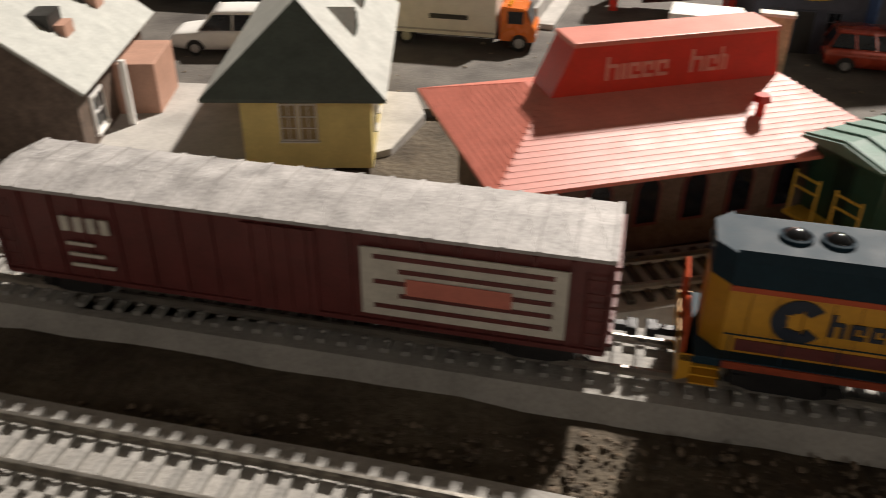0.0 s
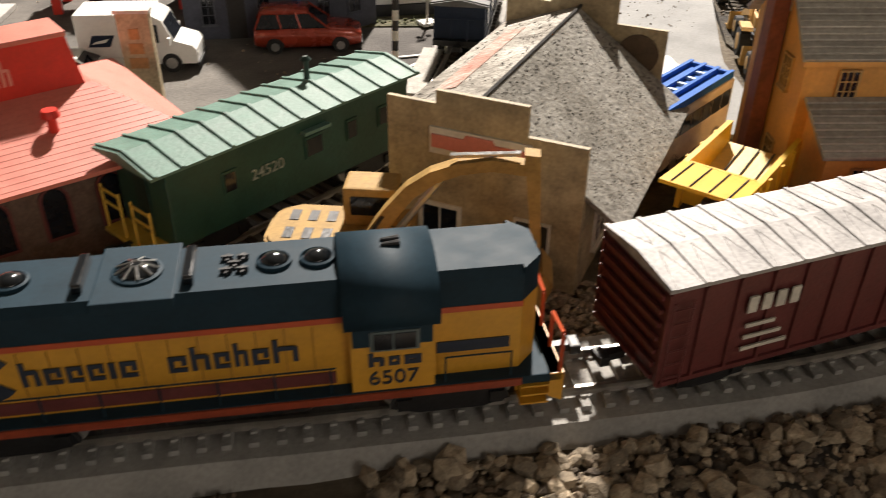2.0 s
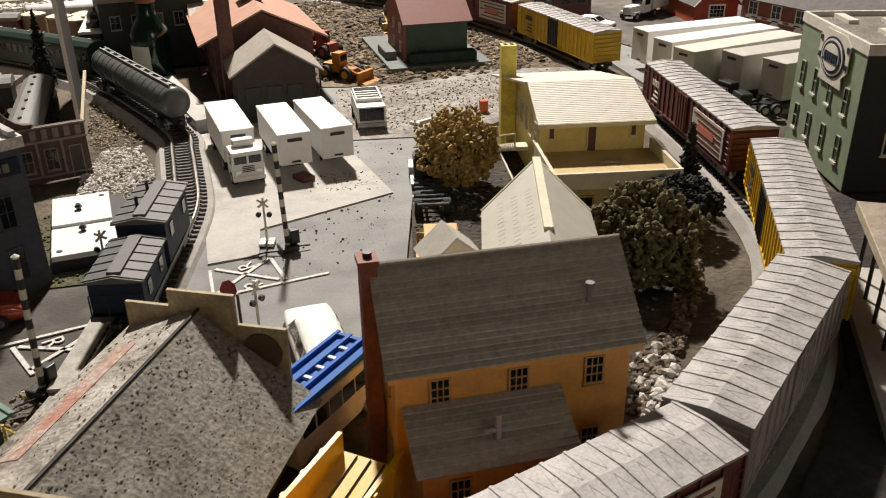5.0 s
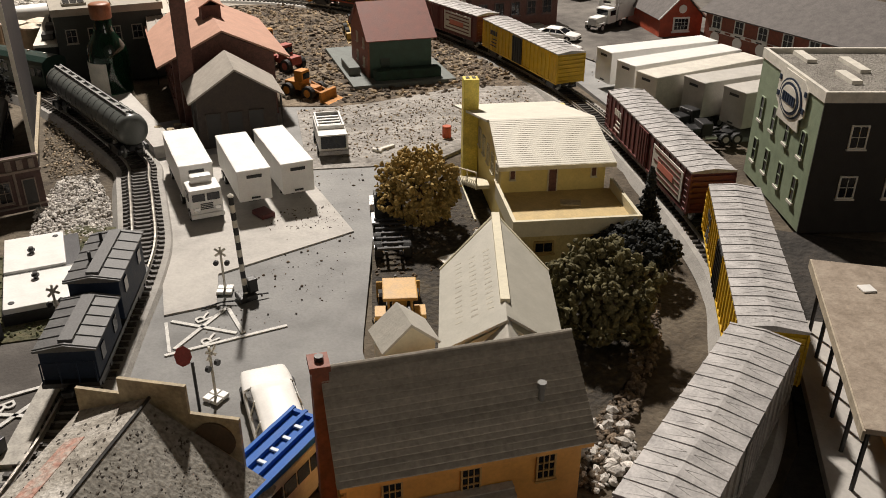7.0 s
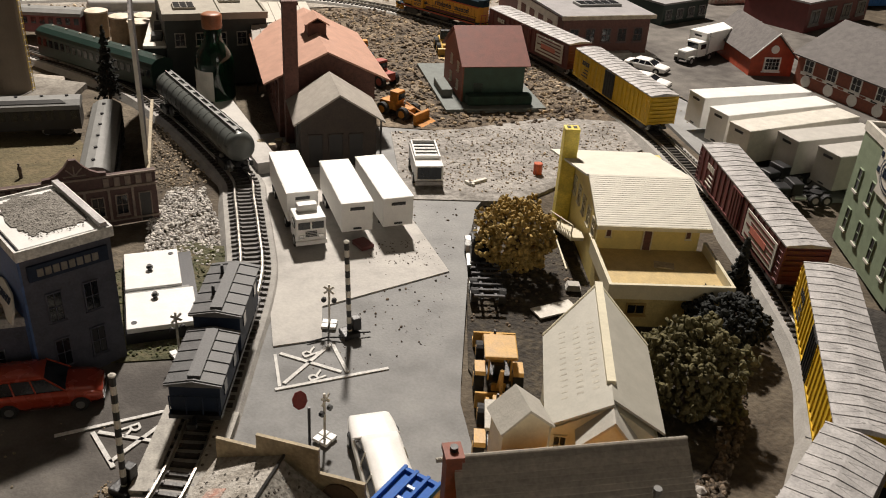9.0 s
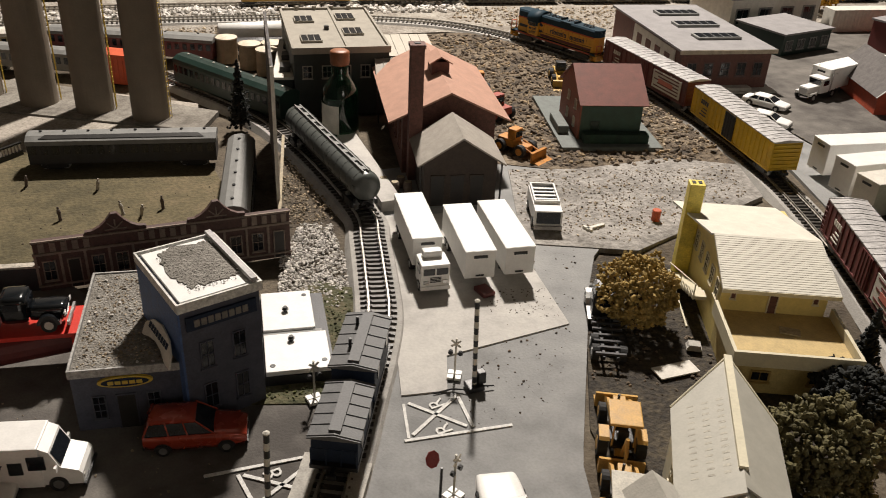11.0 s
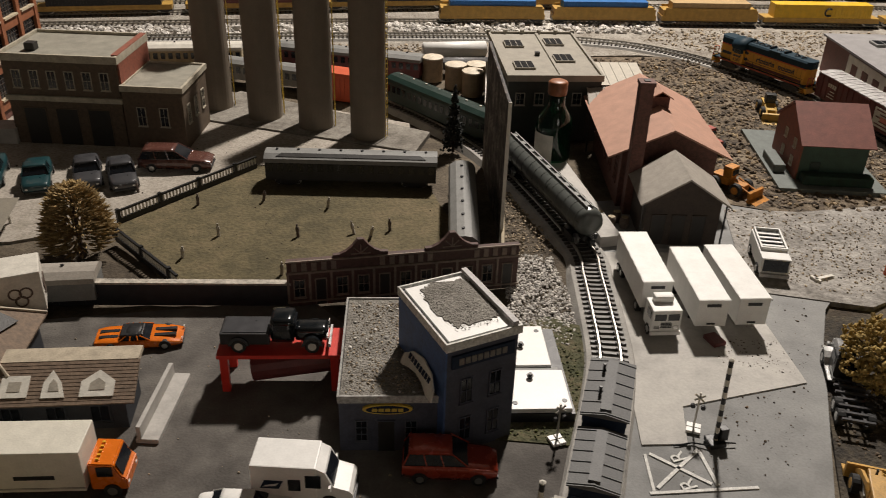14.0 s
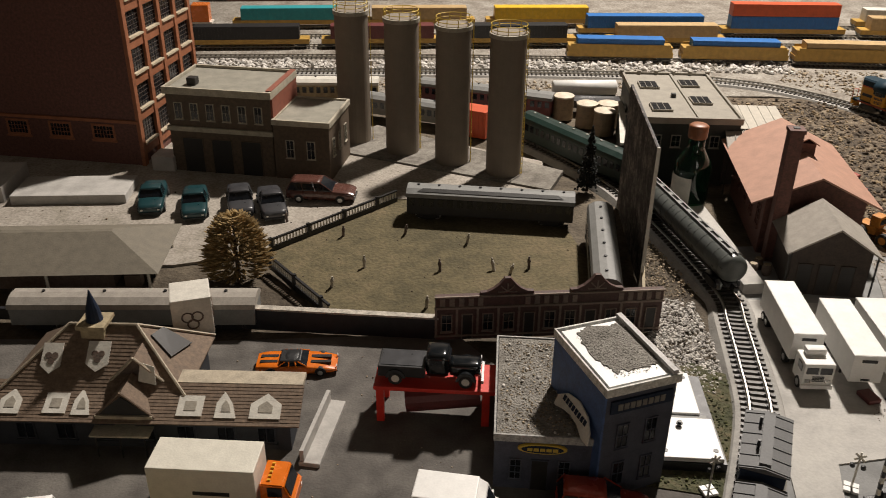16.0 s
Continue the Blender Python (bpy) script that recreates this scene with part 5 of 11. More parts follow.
def service_garage():
    P, Q = (0.2655, 0.2865), (0.3185, 0.2365)
    ob = thing("service_garage", along(P, Q), "tan service garage with stepped fronts and gritty grey roof", "building")
    U, V = 0.0725, 0.118
    rx, rz, lz, ez = 0.034, 0.068, 0.056, 0.034
    bm = bmesh.new()
    prism(bm, [(0.001, 0), (U + 0.001, 0), (U + 0.001, ez + 0.006), (rx, rz - 0.003), (0.001, lz - 0.003)], 0.003, V - 0.003)
    part("wall", bm, TANWALL, ob, "tan weathered walls")
    roof_slope(ob, (-0.001, V, lz), (-0.001, 0.002, lz), (rx, 0.002, rz), (rx, V, rz), patchy("worn_whitewash", [(0.2, 0.18, 0.15), (0.42, 0.39, 0.34), (0.6, 0.57, 0.52)], 22, bump=0.5, bscale=500), 0, 0.0014, "whitewashed roof plane with a red band")
    bm = bmesh.new()
    slab(bm, (0.007, V * 0.80, lz + 0.0030), (0.007, 0.02, lz + 0.0030), (0.016, 0.02, lz + 0.0062), (0.016, V * 0.80, lz + 0.0062), 0.0008)
    part("painted_sign", bm, patchy("peeling_red_paint", [(0.55, 0.5, 0.44), (0.5, 0.3, 0.24), (0.46, 0.2, 0.15)], 40, bump=0.4, bscale=500), ob, "faded red painted roof sign")
    roof_slope(ob, (U + 0.016, 0.0, ez - 0.004), (U + 0.016, V - 0.004, ez - 0.004), (rx, V - 0.004, rz), (rx, 0.0, rz), GARAGEROOF, 0, 0.0018, "gritty grey tar roof plane")
    chip = pm("dark_roof_chip", (0.06, 0.052, 0.042), 0.9, var=0.3, isl=0.4)
    flakes(ob, "roof_chip_scatter", (U + 0.014, 0.003, ez - 0.0028), (U + 0.014, V - 0.008, ez - 0.0028), (rx + 0.002, 0.003, rz - 0.0014), 1100, 0.0007, chip, 41)
    flakes(ob, "roof_chip_scatter", (0.001, 0.004, lz + 0.0009), (0.001, V - 0.004, lz + 0.0009), (rx - 0.002, 0.004, rz - 0.0002), 260, 0.0006, chip, 42)
    bm = bmesh.new()
    rod(bm, (rx, 0.0, rz), (rx, V, rz), 0.0008, n=6)
    part("ridge_strip", bm, DARK, ob)
    bm = bmesh.new()
    lathe(bm, [(0.009, -0.0006), (0.009, 0.0006)], 20)
    part("round_patch", bm, pm("dark_brown_patch", (0.09, 0.06, 0.035), 0.8), ob, "dark round sign shape on the false front", m=pose(0.062, V - 0.002, 0.05, 90))
    for y, nm in ((0.0, "front"), (V, "back")):
        bm = bmesh.new()
        if nm == "front":
            pts = [(-0.001, 0), (U + 0.001, 0), (U + 0.001, 0.0585), (0.052, 0.0585), (0.052, 0.0695), (0.018, 0.0695), (0.018, 0.0645), (-0.001, 0.0645)]
        else:
            pts = [(-0.001, 0), (U + 0.001, 0), (U + 0.001, 0.062), (0.051, 0.062), (0.051, 0.076), (0.02, 0.076), (0.02, 0.068), (-0.001, 0.068)]
        prism(bm, pts, y - 0.0016, y + 0.0002)
        part("false_front", bm, TANWALL, ob, "stepped tan false front")
    s = box_part("sign_board", 0.016, 0.054, -0.0026, -0.0014, 0.046, 0.056, OFFWHITE, ob, "white board with red bow-tie shape")
    bm = bmesh.new()
    prism(bm, [(0.017, 0.0485), (0.029, 0.0485), (0.030, 0.0468), (0.040, 0.0468), (0.041, 0.0485), (0.053, 0.0485), (0.053, 0.0535), (0.041, 0.0535), (0.040, 0.0552), (0.030, 0.0552), (0.029, 0.0535), (0.017, 0.0535)], -0.0032, -0.0026)
    part("sign_shape", bm, REDROOF, s, "red emblem shape")
    door(ob, 0.056, -0.0016, 0, 0.012, 0.026, 0, DARK, OFFWHITE)
    window(ob, 0.02, -0.0016, 0.01, 0.014, 0.014, 0, OFFWHITE, 1, 2)
    for k in range(3):
        window(ob, U + 0.0012, 0.025 + 0.032 * k, 0.01, 0.012, 0.014, 90, OFFWHITE, 2, 2)


service_garage()


def orange_house():
    ob = thing("house", along((0.411, 0.251), (0.5085, 0.2205)), "orange-yellow two-storey house with grey shingle roof", "house")
    W, D, e, r = 0.102, 0.064, 0.0745, 0.1035
    bm = bmesh.new()
    gable_walls(bm, 0.004, W - 0.004, 0.005, D - 0.005, e, r - 0.003)
    part("wall", bm, ORANGEWALL, ob, "orange-yellow clapboard walls")
    roof_slope(ob, (0, 0, e - 0.002), (W, 0, e - 0.002), (W, D / 2, r), (0, D / 2, r), SHINGLE, 17, 0.0012, "grey shingle roof plane")
    roof_slope(ob, (W, D, e - 0.002), (0, D, e - 0.002), (0, D / 2, r), (W, D / 2, r), SHINGLE, 8, 0.0012, "grey shingle roof plane")
    bm = bmesh.new()
    rod(bm, (0, D / 2, r + 0.0004), (W, D / 2, r + 0.0004), 0.0009, n=6)
    part("ridge_cap", bm, SHINGLE, ob)
    box_part("eave_board", 0.001, W - 0.001, 0.0008, 0.0022, e - 0.0048, e - 0.002, ORANGEWALL, ob)
    for x in (0.021, 0.052, 0.083):
        window(ob, x, 0.0048, 0.055, 0.0068, 0.0115, 0, pm("dull_yellow_trim", (0.5, 0.31, 0.11), 0.6), 3, 3)
    window(ob, 0.083, 0.0048, 0.02, 0.0068, 0.0125, 0, pm("dull_yellow_trim", (0.5, 0.31, 0.11), 0.6), 3, 3)
    for y in (0.02, 0.044):
        for z in (0.02, 0.055):
            window(ob, W - 0.0038, y, z, 0.0066, 0.012, 90, pm("dull_yellow_trim", (0.5, 0.31, 0.11), 0.6), 3, 3)
            window(ob, 0.0038, y, z, 0.0066, 0.012, -90, pm("dull_yellow_trim", (0.5, 0.31, 0.11), 0.6), 3, 3)
    window(ob, 0.0038, 0.032, 0.083, 0.005, 0.008, -90, OFFWHITE, 2, 2)
    bm = bmesh.new()
    prism(bm, [(-0.018, 0), (0.005, 0), (0.005, 0.054), (-0.018, 0.044)], 0.009, 0.065, "x")
    p = part("kitchen_wing", bm, ORANGEWALL, ob, "low orange-yellow rear wing")
    roof_slope(p, (0.006, -0.0215, 0.0435), (0.069, -0.0215, 0.0435), (0.069, 0.0045, 0.0565), (0.006, 0.0045, 0.0565), SHINGLE, 9, 0.0011, "grey shingle lean-to roof")
    window(p, 0.023, -0.0182, 0.0245, 0.007, 0.013, 0, pm("dull_yellow_trim", (0.5, 0.31, 0.11), 0.6), 3, 3)
    window(p, 0.052, -0.0182, 0.0245, 0.007, 0.013, 0, pm("dull_yellow_trim", (0.5, 0.31, 0.11), 0.6), 3, 3)
    bm = bmesh.new()
    rod(bm, (0.039, -0.012, 0.0465), (0.039, -0.012, 0.0595), 0.0013, n=8)
    rod(bm, (0.0335, -0.012, 0.0525), (0.0445, -0.012, 0.0525), 0.0009, n=6)
    part("wing_vent", bm, PALEROOF, p, "thin bent roof pipe")
    bm = bmesh.new()
    rod(bm, (0.083, 0.014, 0.083), (0.083, 0.014, 0.092), 0.0013, n=8)
    rod(bm, (0.083, 0.014, 0.092), (0.083, 0.014, 0.0945), 0.0019, n=8)
    part("vent_pipe", bm, PASSGREY, ob, "grey roof vent pipe")
    bm = bmesh.new()
    quad_box(bm, -0.0035, 0.003, D / 2 - 0.0042, D / 2 + 0.0042, 0, 0.107, 0.0004)
    quad_box(bm, -0.0042, 0.0037, D / 2 - 0.0049, D / 2 + 0.0049, 0.105, 0.1075)
    c = part("chimney", bm, REDBRICK, ob, "red brick end chimney")
    bm = bmesh.new()
    rod(bm, (0, D / 2, 0.1075), (0, D / 2, 0.1095), 0.0018, n=8)
    part("flue", bm, DARK, c)


orange_house()


def cream_house():
    ob = thing("house", along((0.4987, 0.3215), (0.5519, 0.2870)), "unpainted cream house with plain pale prow roof", "house")
    W, D, e, r, m, prow = 0.0634, 0.095, 0.052, 0.071, 0.0335, 0.037
    bm = bmesh.new()
    prism(bm, [(0.004, 0.012), (W - 0.004, 0.014), (W - 0.004, D - 0.002), (m, D + prow - 0.006), (0.004, D - 0.002)], 0, e - 0.001, "z")
    part("wall", bm, CREAM, ob, "cream plastic walls")
    bm = bmesh.new()
    prism(bm, [(0.004, e - 0.002), (W - 0.004, e - 0.002), (m, r - 0.003)], 0.012, 0.018)
    part("gable_wall", bm, CREAM, ob)
    roof_slope(ob, (0, D, e), (0, 0.011, e), (m, 0.011, r), (m, D + prow, r), CREAMROOF, 0, 0.0014, "smooth cream roof plane")
    roof_slope(ob, (W, 0.015, e), (W, D, e), (m, D + prow, r), (m, 0.015, r), CREAMROOF, 0, 0.0014, "smooth cream roof plane")
    box_part("ridge_cap", m - 0.0024, m + 0.0024, 0.029, D + prow, r - 0.002, r + 0.0012, CREAM, ob, "raised cream ridge cap")
    for sx, yy in ((0.0, D), (W, D)):
        rods_part("verge_trim", [((sx, yy, e + 0.0003), (m, D + prow, r + 0.0003))], 0.0007, CREAM, ob)
    rise = math.atan2(r - e, m)
    lie = Matrix.Translation((0, 0, e)) @ Matrix.Rotation(-rise, 4, "Y")
    # Darker dashes imitate window lines seen through the translucent roof; no real ribs.
    for col, x in enumerate((0.010, 0.019, 0.028)):
        bm = bmesh.new()
        for k in range(13):
            quad_box(bm, x, x + 0.0042, 0.028 + k * 0.0052, 0.0292 + k * 0.0052 + 0.0004 * col, 0.0, 0.00008)
        part("roof_rib", bm, pm("show_through_dash", (0.4, 0.375, 0.31), 0.6), ob, "row of painted dashes for window lines showing through the thin roof", m=lie)
    # narrower wing that carries the ridge on towards the front
    x0, x1, rz = m - 0.0175, m + 0.0150, r - 0.0015
    bm = bmesh.new()
    prism(bm, [(x0 + 0.003, 0), (x1 - 0.003, 0), (x1 - 0.003, e), (m, rz - 0.002), (x0 + 0.003, e)], 0.001, 0.03)
    w = part("front_wing", bm, CREAM, ob, "cream front wing")
    tan = pm("tan_gable_roof", (0.45, 0.43, 0.38), 0.6, var=0.08)
    roof_slope(w, (x0, 0.03, e - 0.001), (x0, -0.002, e - 0.001), (m, -0.002, rz), (m, 0.03, rz), tan, 0, 0.0013, "grey-cream wing roof plane")
    roof_slope(w, (x1, -0.002, e - 0.001), (x1, 0.03, e - 0.001), (m, 0.03, rz), (m, -0.002, rz), tan, 0, 0.0013, "grey-cream wing roof plane")
    for y in (0.03, 0.06):
        window(ob, 0.0038, y, 0.024, 0.006, 0.013, -90, CREAM, 2, 2)
        window(ob, W - 0.0038, y, 0.024, 0.006, 0.013, 90, CREAM, 2, 2)
    window(ob, 0.009, 0.0118, 0.034, 0.006, 0.012, 0, CREAM, 2, 2)
    door(w, m, 0.0008, 0, 0.010, 0.028, 0, CREAMROOF, CREAM)
    sh = thing("outbuilding", along((0.4605, 0.3065), (0.4860, 0.3015)), "narrow tall cream outbuilding with pale gable roof", "building")
    bm = bmesh.new()
    gable_walls(bm, 0.002, 0.0255, 0.002, 0.018, 0.081, 0.0915, "y")
    part("wall", bm, CREAM, sh, "cream walls")
    for q in (((0, 0.0205, 0.081), (0, 0, 0.081), (0.0138, 0, 0.093), (0.0138, 0.0205, 0.093)), ((0.0275, 0, 0.081), (0.0275, 0.0205, 0.081), (0.0138, 0.0205, 0.093), (0.0138, 0, 0.093))):
        roof_slope(sh, *q, tan, 0, 0.0012, "grey-cream roof plane")
    door(sh, 0.0138, 0.0018, 0, 0.010, 0.024, 0, CREAMROOF, CREAM)


cream_house()


def yellow_house():
    ob = thing("motel_house", along((0.666, 0.502), (0.746, 0.464)), "pale yellow house with upper balcony and chimney", "house")
    W, D, e, r, fz = 0.089, 0.15, 0.058, 0.074, 0.031
    box_part("wall", 0.004, W - 0.004, 0.012, D - 0.008, 0, e, YELLOWWALL, ob, "pale yellow walls")
    ry = 0.057
    roof_slope(ob, (0, 0, e - 0.001), (W, 0, e - 0.001), (W - 0.002, ry, r), (0.002, ry, r), pm("ivory_roof", (0.66, 0.63, 0.54), 0.55, var=0.06, bump=0.05), 24, 0.0016, "cream roof plane of fine boards", most=0.0003)
    roof_slope(ob, (W - 0.01, D, e - 0.001), (-0.013, D, e - 0.001), (0.0, ry, r), (W - 0.002, ry, r), pm("ivory_roof", (0.66, 0.63, 0.54), 0.55, var=0.06, bump=0.05), 0, 0.0016, "cream roof plane")
    box_part("fascia", 0.0, W, -0.001, 0.0012, e - 0.0042, e - 0.001, CREAM, ob)
    bm = bmesh.new()
    prism(bm, [(0.012, e - 0.003), (D - 0.008, e - 0.003), (ry, r - 0.003)], 0.004, 0.006, "x")
    part("gable_wall", bm, YELLOWWALL, ob)
    bm = bmesh.new()
    quad_box(bm, 0.001, W + 0.002, -0.054, 0.012, fz - 0.003, fz)
    part("balcony_floor", bm, pm("ochre_deck", (0.5, 0.37, 0.16), 0.6, var=0.12), ob, "ochre balcony deck")
    bm = bmesh.new()
    for x0, x1, y0, y1 in ((0.0, W + 0.003, -0.056, -0.0535), (0.0, 0.0025, -0.0535, 0.012), (W + 0.0005, W + 0.003, -0.0535, 0.012)):
        quad_box(bm, x0, x1, y0, y1, fz - 0.004, fz + 0.008)
    part("balcony_parapet", bm, CREAM, ob, "cream balcony wall")
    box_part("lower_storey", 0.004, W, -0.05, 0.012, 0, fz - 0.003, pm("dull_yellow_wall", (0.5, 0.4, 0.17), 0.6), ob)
    for x in (0.024, 0.066):
        window(ob, x, -0.0503, 0.012, 0.012, 0.007, 0, pm("ochre_trim", (0.35, 0.24, 0.08), 0.6), 1, 2)
    door(ob, 0.044, 0.0118, fz, 0.006, 0.019, 0, MAROONBRICK, CREAM)
    for x in (0.013, 0.076):
        window(ob, x, 0.0118, fz + 0.011, 0.0035, 0.008, 0, CREAM, 1, 1, MAROONBRICK)
    for k in range(6):
        window(ob, 0.0038, 0.024 + 0.02 * k, 0.036, 0.008, 0.014, -90, CREAM, 2, 2)
    st = box_part("staircase", -0.0122, -0.0108, 0.03, 0.122, 0.0, 0.0012, CREAM, ob, "cream outside staircase")
    for k in range(9):
        box_part("tread", -0.012, -0.001, 0.03 + k * 0.010, 0.041 + k * 0.010, max(0, fz - 0.004 - k * 0.0036), fz - 0.001 - k * 0.0036, CREAM, st)
    rods_part("banister", [((-0.0115, 0.03, fz + 0.01), (-0.0115, 0.12, 0.009)), ((-0.0115, 0.03, fz - 0.004), (-0.0115, 0.03, fz + 0.01)), ((-0.0115, 0.075, 0.012), (-0.0115, 0.075, 0.026))], 0.0006, CREAM, st)
    bm = bmesh.new()
    quad_box(bm, -0.0095, 0.0035, 0.113, 0.125, 0, 0.09, 0.0008)
    c = part("chimney", bm, pm("lemon_plastic", (0.72, 0.58, 0.1), 0.45), ob, "lemon-yellow block chimney")
    for x in (-0.0072, -0.0018):
        box_part("flue", x, x + 0.003, 0.1165, 0.1215, 0.0895, 0.0905, DARK, c)


yellow_house()


def red_house():
    ob = thing("barn_house", along((0.775, 0.9085), (0.8528, 0.8869)), "red-roofed house on a green base plate", "house")
    bm = bmesh.new()
    quad_box(bm, -0.024, 0.100, -0.024, 0.16, 0, 0.006, 0.0008)
    part("base_plate", bm, pm("grey_green_slab", (0.12, 0.135, 0.125), 0.65), ob, "grey-green base plate")
    W, D, e, r = 0.079, 0.1, 0.054, 0.086
    bm = bmesh.new()
    gable_walls(bm, 0.002, W - 0.002, 0.003, D, e, r - 0.002)
    part("wall", bm, pm("green_painted_wall", (0.035, 0.075, 0.055), 0.6), ob, "dark green walls")
    bm = bmesh.new()
    prism(bm, [(0.003, 0.006), (D, 0.006), (D, e), (D / 2, r - 0.002), (0.003, e)], 0.0, 0.002, "x")
    part("brick_gable", bm, REDBRICK, ob, "red brick gable end")
    rm = pm("barn_red_roof", (0.2, 0.075, 0.058), 0.65, var=0.14)
    roof_slope(ob, (-0.003, -0.004, e - 0.003), (W + 0.003, -0.004, e - 0.003), (W + 0.003, D / 2, r), (-0.003, D / 2, r), pm("barn_red_roof", (0.2, 0.075, 0.058)), 0, 0.0014, "dull red roof plane")
    roof_slope(ob, (W + 0.003, D + 0.004, e - 0.003), (-0.003, D + 0.004, e - 0.003), (-0.003, D / 2, r), (W + 0.003, D / 2, r), rm, 5, 0.0014, "dull red roof plane")
    bm = bmesh.new()
    quad_box(bm, 0.004, W + 0.006, -0.014, 0.003, 0.006, 0.018, 0.003)
    part("hedge", bm, pm("dark_green_hedge", (0.015, 0.04, 0.026), 0.8, var=0.3, bump=0.6), ob, "dark green foundation hedge")
    bm = bmesh.new()
    quad_box(bm, -0.02, -0.006, 0.02, 0.07, 0.006, 0.016, 0.002)
    part("porch_step", bm, pm("grey_green_slab", (0.2, 0.24, 0.2)), ob)
    for y in (0.025, 0.06):
        for z in (0.016, 0.038):
            window(ob, -0.0002, y, z, 0.007, 0.010, -90, OFFWHITE, 2, 2, pm("tan_pane", (0.3, 0.22, 0.1)))
    door(ob, 0.02, 0.0028, 0.006, 0.009, 0.022, 0, DKGREEN, DKGREEN)


red_house()


def engine_house():
    ob = thing("engine_house", along((0.5295, 0.8825), (0.6525, 0.8565)), "brown brick engine house with terracotta roof and tall chimney", "building")
    W, D, e, r = 0.1255, 0.19, 0.0655, 0.0932
    bm = bmesh.new()
    gable_walls(bm, 0.012, W - 0.012, 0.006, D - 0.022, e, r - 0.004, "y")
    part("wall", bm, MAROONBRICK, ob, "dark maroon brick walls")
    roof_slope(ob, (-0.004, D, e - 0.004), (-0.004, 0, e - 0.004), (W / 2, 0, r), (W / 2, D, r), TERRACOTTA, 0, 0.0018, "flat terracotta roof plane")
    roof_slope(ob, (W + 0.004, 0, e - 0.004), (W + 0.004, D, e - 0.004), (W / 2, D, r), (W / 2, 0, r), TERRACOTTA, 0, 0.0018, "flat terracotta roof plane")
    bm = bmesh.new()
    quad_box(bm, 0.0165, 0.0305, -0.0135, 0.0005, 0, 0.147, 0.0005)
    quad_box(bm, 0.0155, 0.0315, -0.0145, 0.0015, 0.144, 0.148)
    c = part("chimney", bm, MAROONBRICK, ob, "tall dark brick chimney")
    box_part("flue", 0.0205, 0.0265, -0.0095, -0.0035, 0.1475, 0.1488, DARK, c)
    bm = bmesh.new()
    quad_box(bm, W / 2 - 0.010, W / 2 + 0.010, 0.075, 0.105, r - 0.006, r + 0.010)
    cu = part("cupola", bm, MAROONBRICK, ob, "roof ventilator cupola")
    for q in (((W / 2 - 0.0135, 0.108, r + 0.009), (W / 2 - 0.0135, 0.072, r + 0.009), (W / 2, 0.072, r + 0.017), (W / 2, 0.108, r + 0.017)), ((W / 2 + 0.0135, 0.072, r + 0.009), (W / 2 + 0.0135, 0.108, r + 0.009), (W / 2, 0.108, r + 0.017), (W / 2, 0.072, r + 0.017))):
        roof_slope(cu, *q, TERRACOTTA, 0, 0.0012)
    for k in range(5):
        window(ob, 0.0117, 0.025 + 0.033 * k, 0.026, 0.012, 0.028, -90, MAROONBRICK, 4, 3)
        window(ob, W - 0.0117, 0.025 + 0.033 * k, 0.026, 0.012, 0.028, 90, MAROONBRICK, 4, 3)
    door(ob, W / 2, 0.0058, 0, 0.03, 0.05, 0, DARK, MAROONBRICK)
    # loading shed against the end
    W2, D2, e2, r2 = 0.09, 0.074, 0.05, 0.077
    sh = thing("loading_shed", along((0.527, 0.795), (0.615, 0.775)), "dark wooden loading shed with grey-brown roof", "building")
    bm = bmesh.new()
    gable_walls(bm, 0.008, W2 - 0.008, 0.008, D2, e2, r2 - 0.003, "y")
    part("wall", bm, pm("dark_board_wall", (0.05, 0.036, 0.028), 0.75, var=0.25), sh, "dark brown board walls")
    roof_slope(sh, (0, D2, e2 - 0.002), (0, 0, e2 - 0.002), (W2 / 2, 0, r2), (W2 / 2, D2, r2), BROWNROOF, 0, 0.0016, "smooth grey-brown roof plane")
    roof_slope(sh, (W2, 0, e2 - 0.002), (W2, D2, e2 - 0.002), (W2 / 2, D2, r2), (W2 / 2, 0, r2), BROWNROOF, 0, 0.0016, "smooth grey-brown roof plane")
    for x in (0.022, 0.042, 0.062):
        door(sh, x, 0.0078, 0.002, 0.013, 0.032, 0, DARK, pm("dark_board_wall", (0.05, 0.036, 0.028)))
    for x in (0.004, W2 - 0.004):
        rods_part("post", [((x, 0.004, 0), (x, 0.004, e2))], 0.001, DARK, sh)
    ram = bmesh.new()
    prism(ram, [(0, 0), (0.022, 0), (0.034, 0.2), (0.012, 0.2)], 0, 0.012, "z")
    solid("loading_dock", ram, CONCRETE, "long pale concrete loading dock", "platform", m=pose(0.492, 0.80, 0, 0, 0, 2))


engine_house()


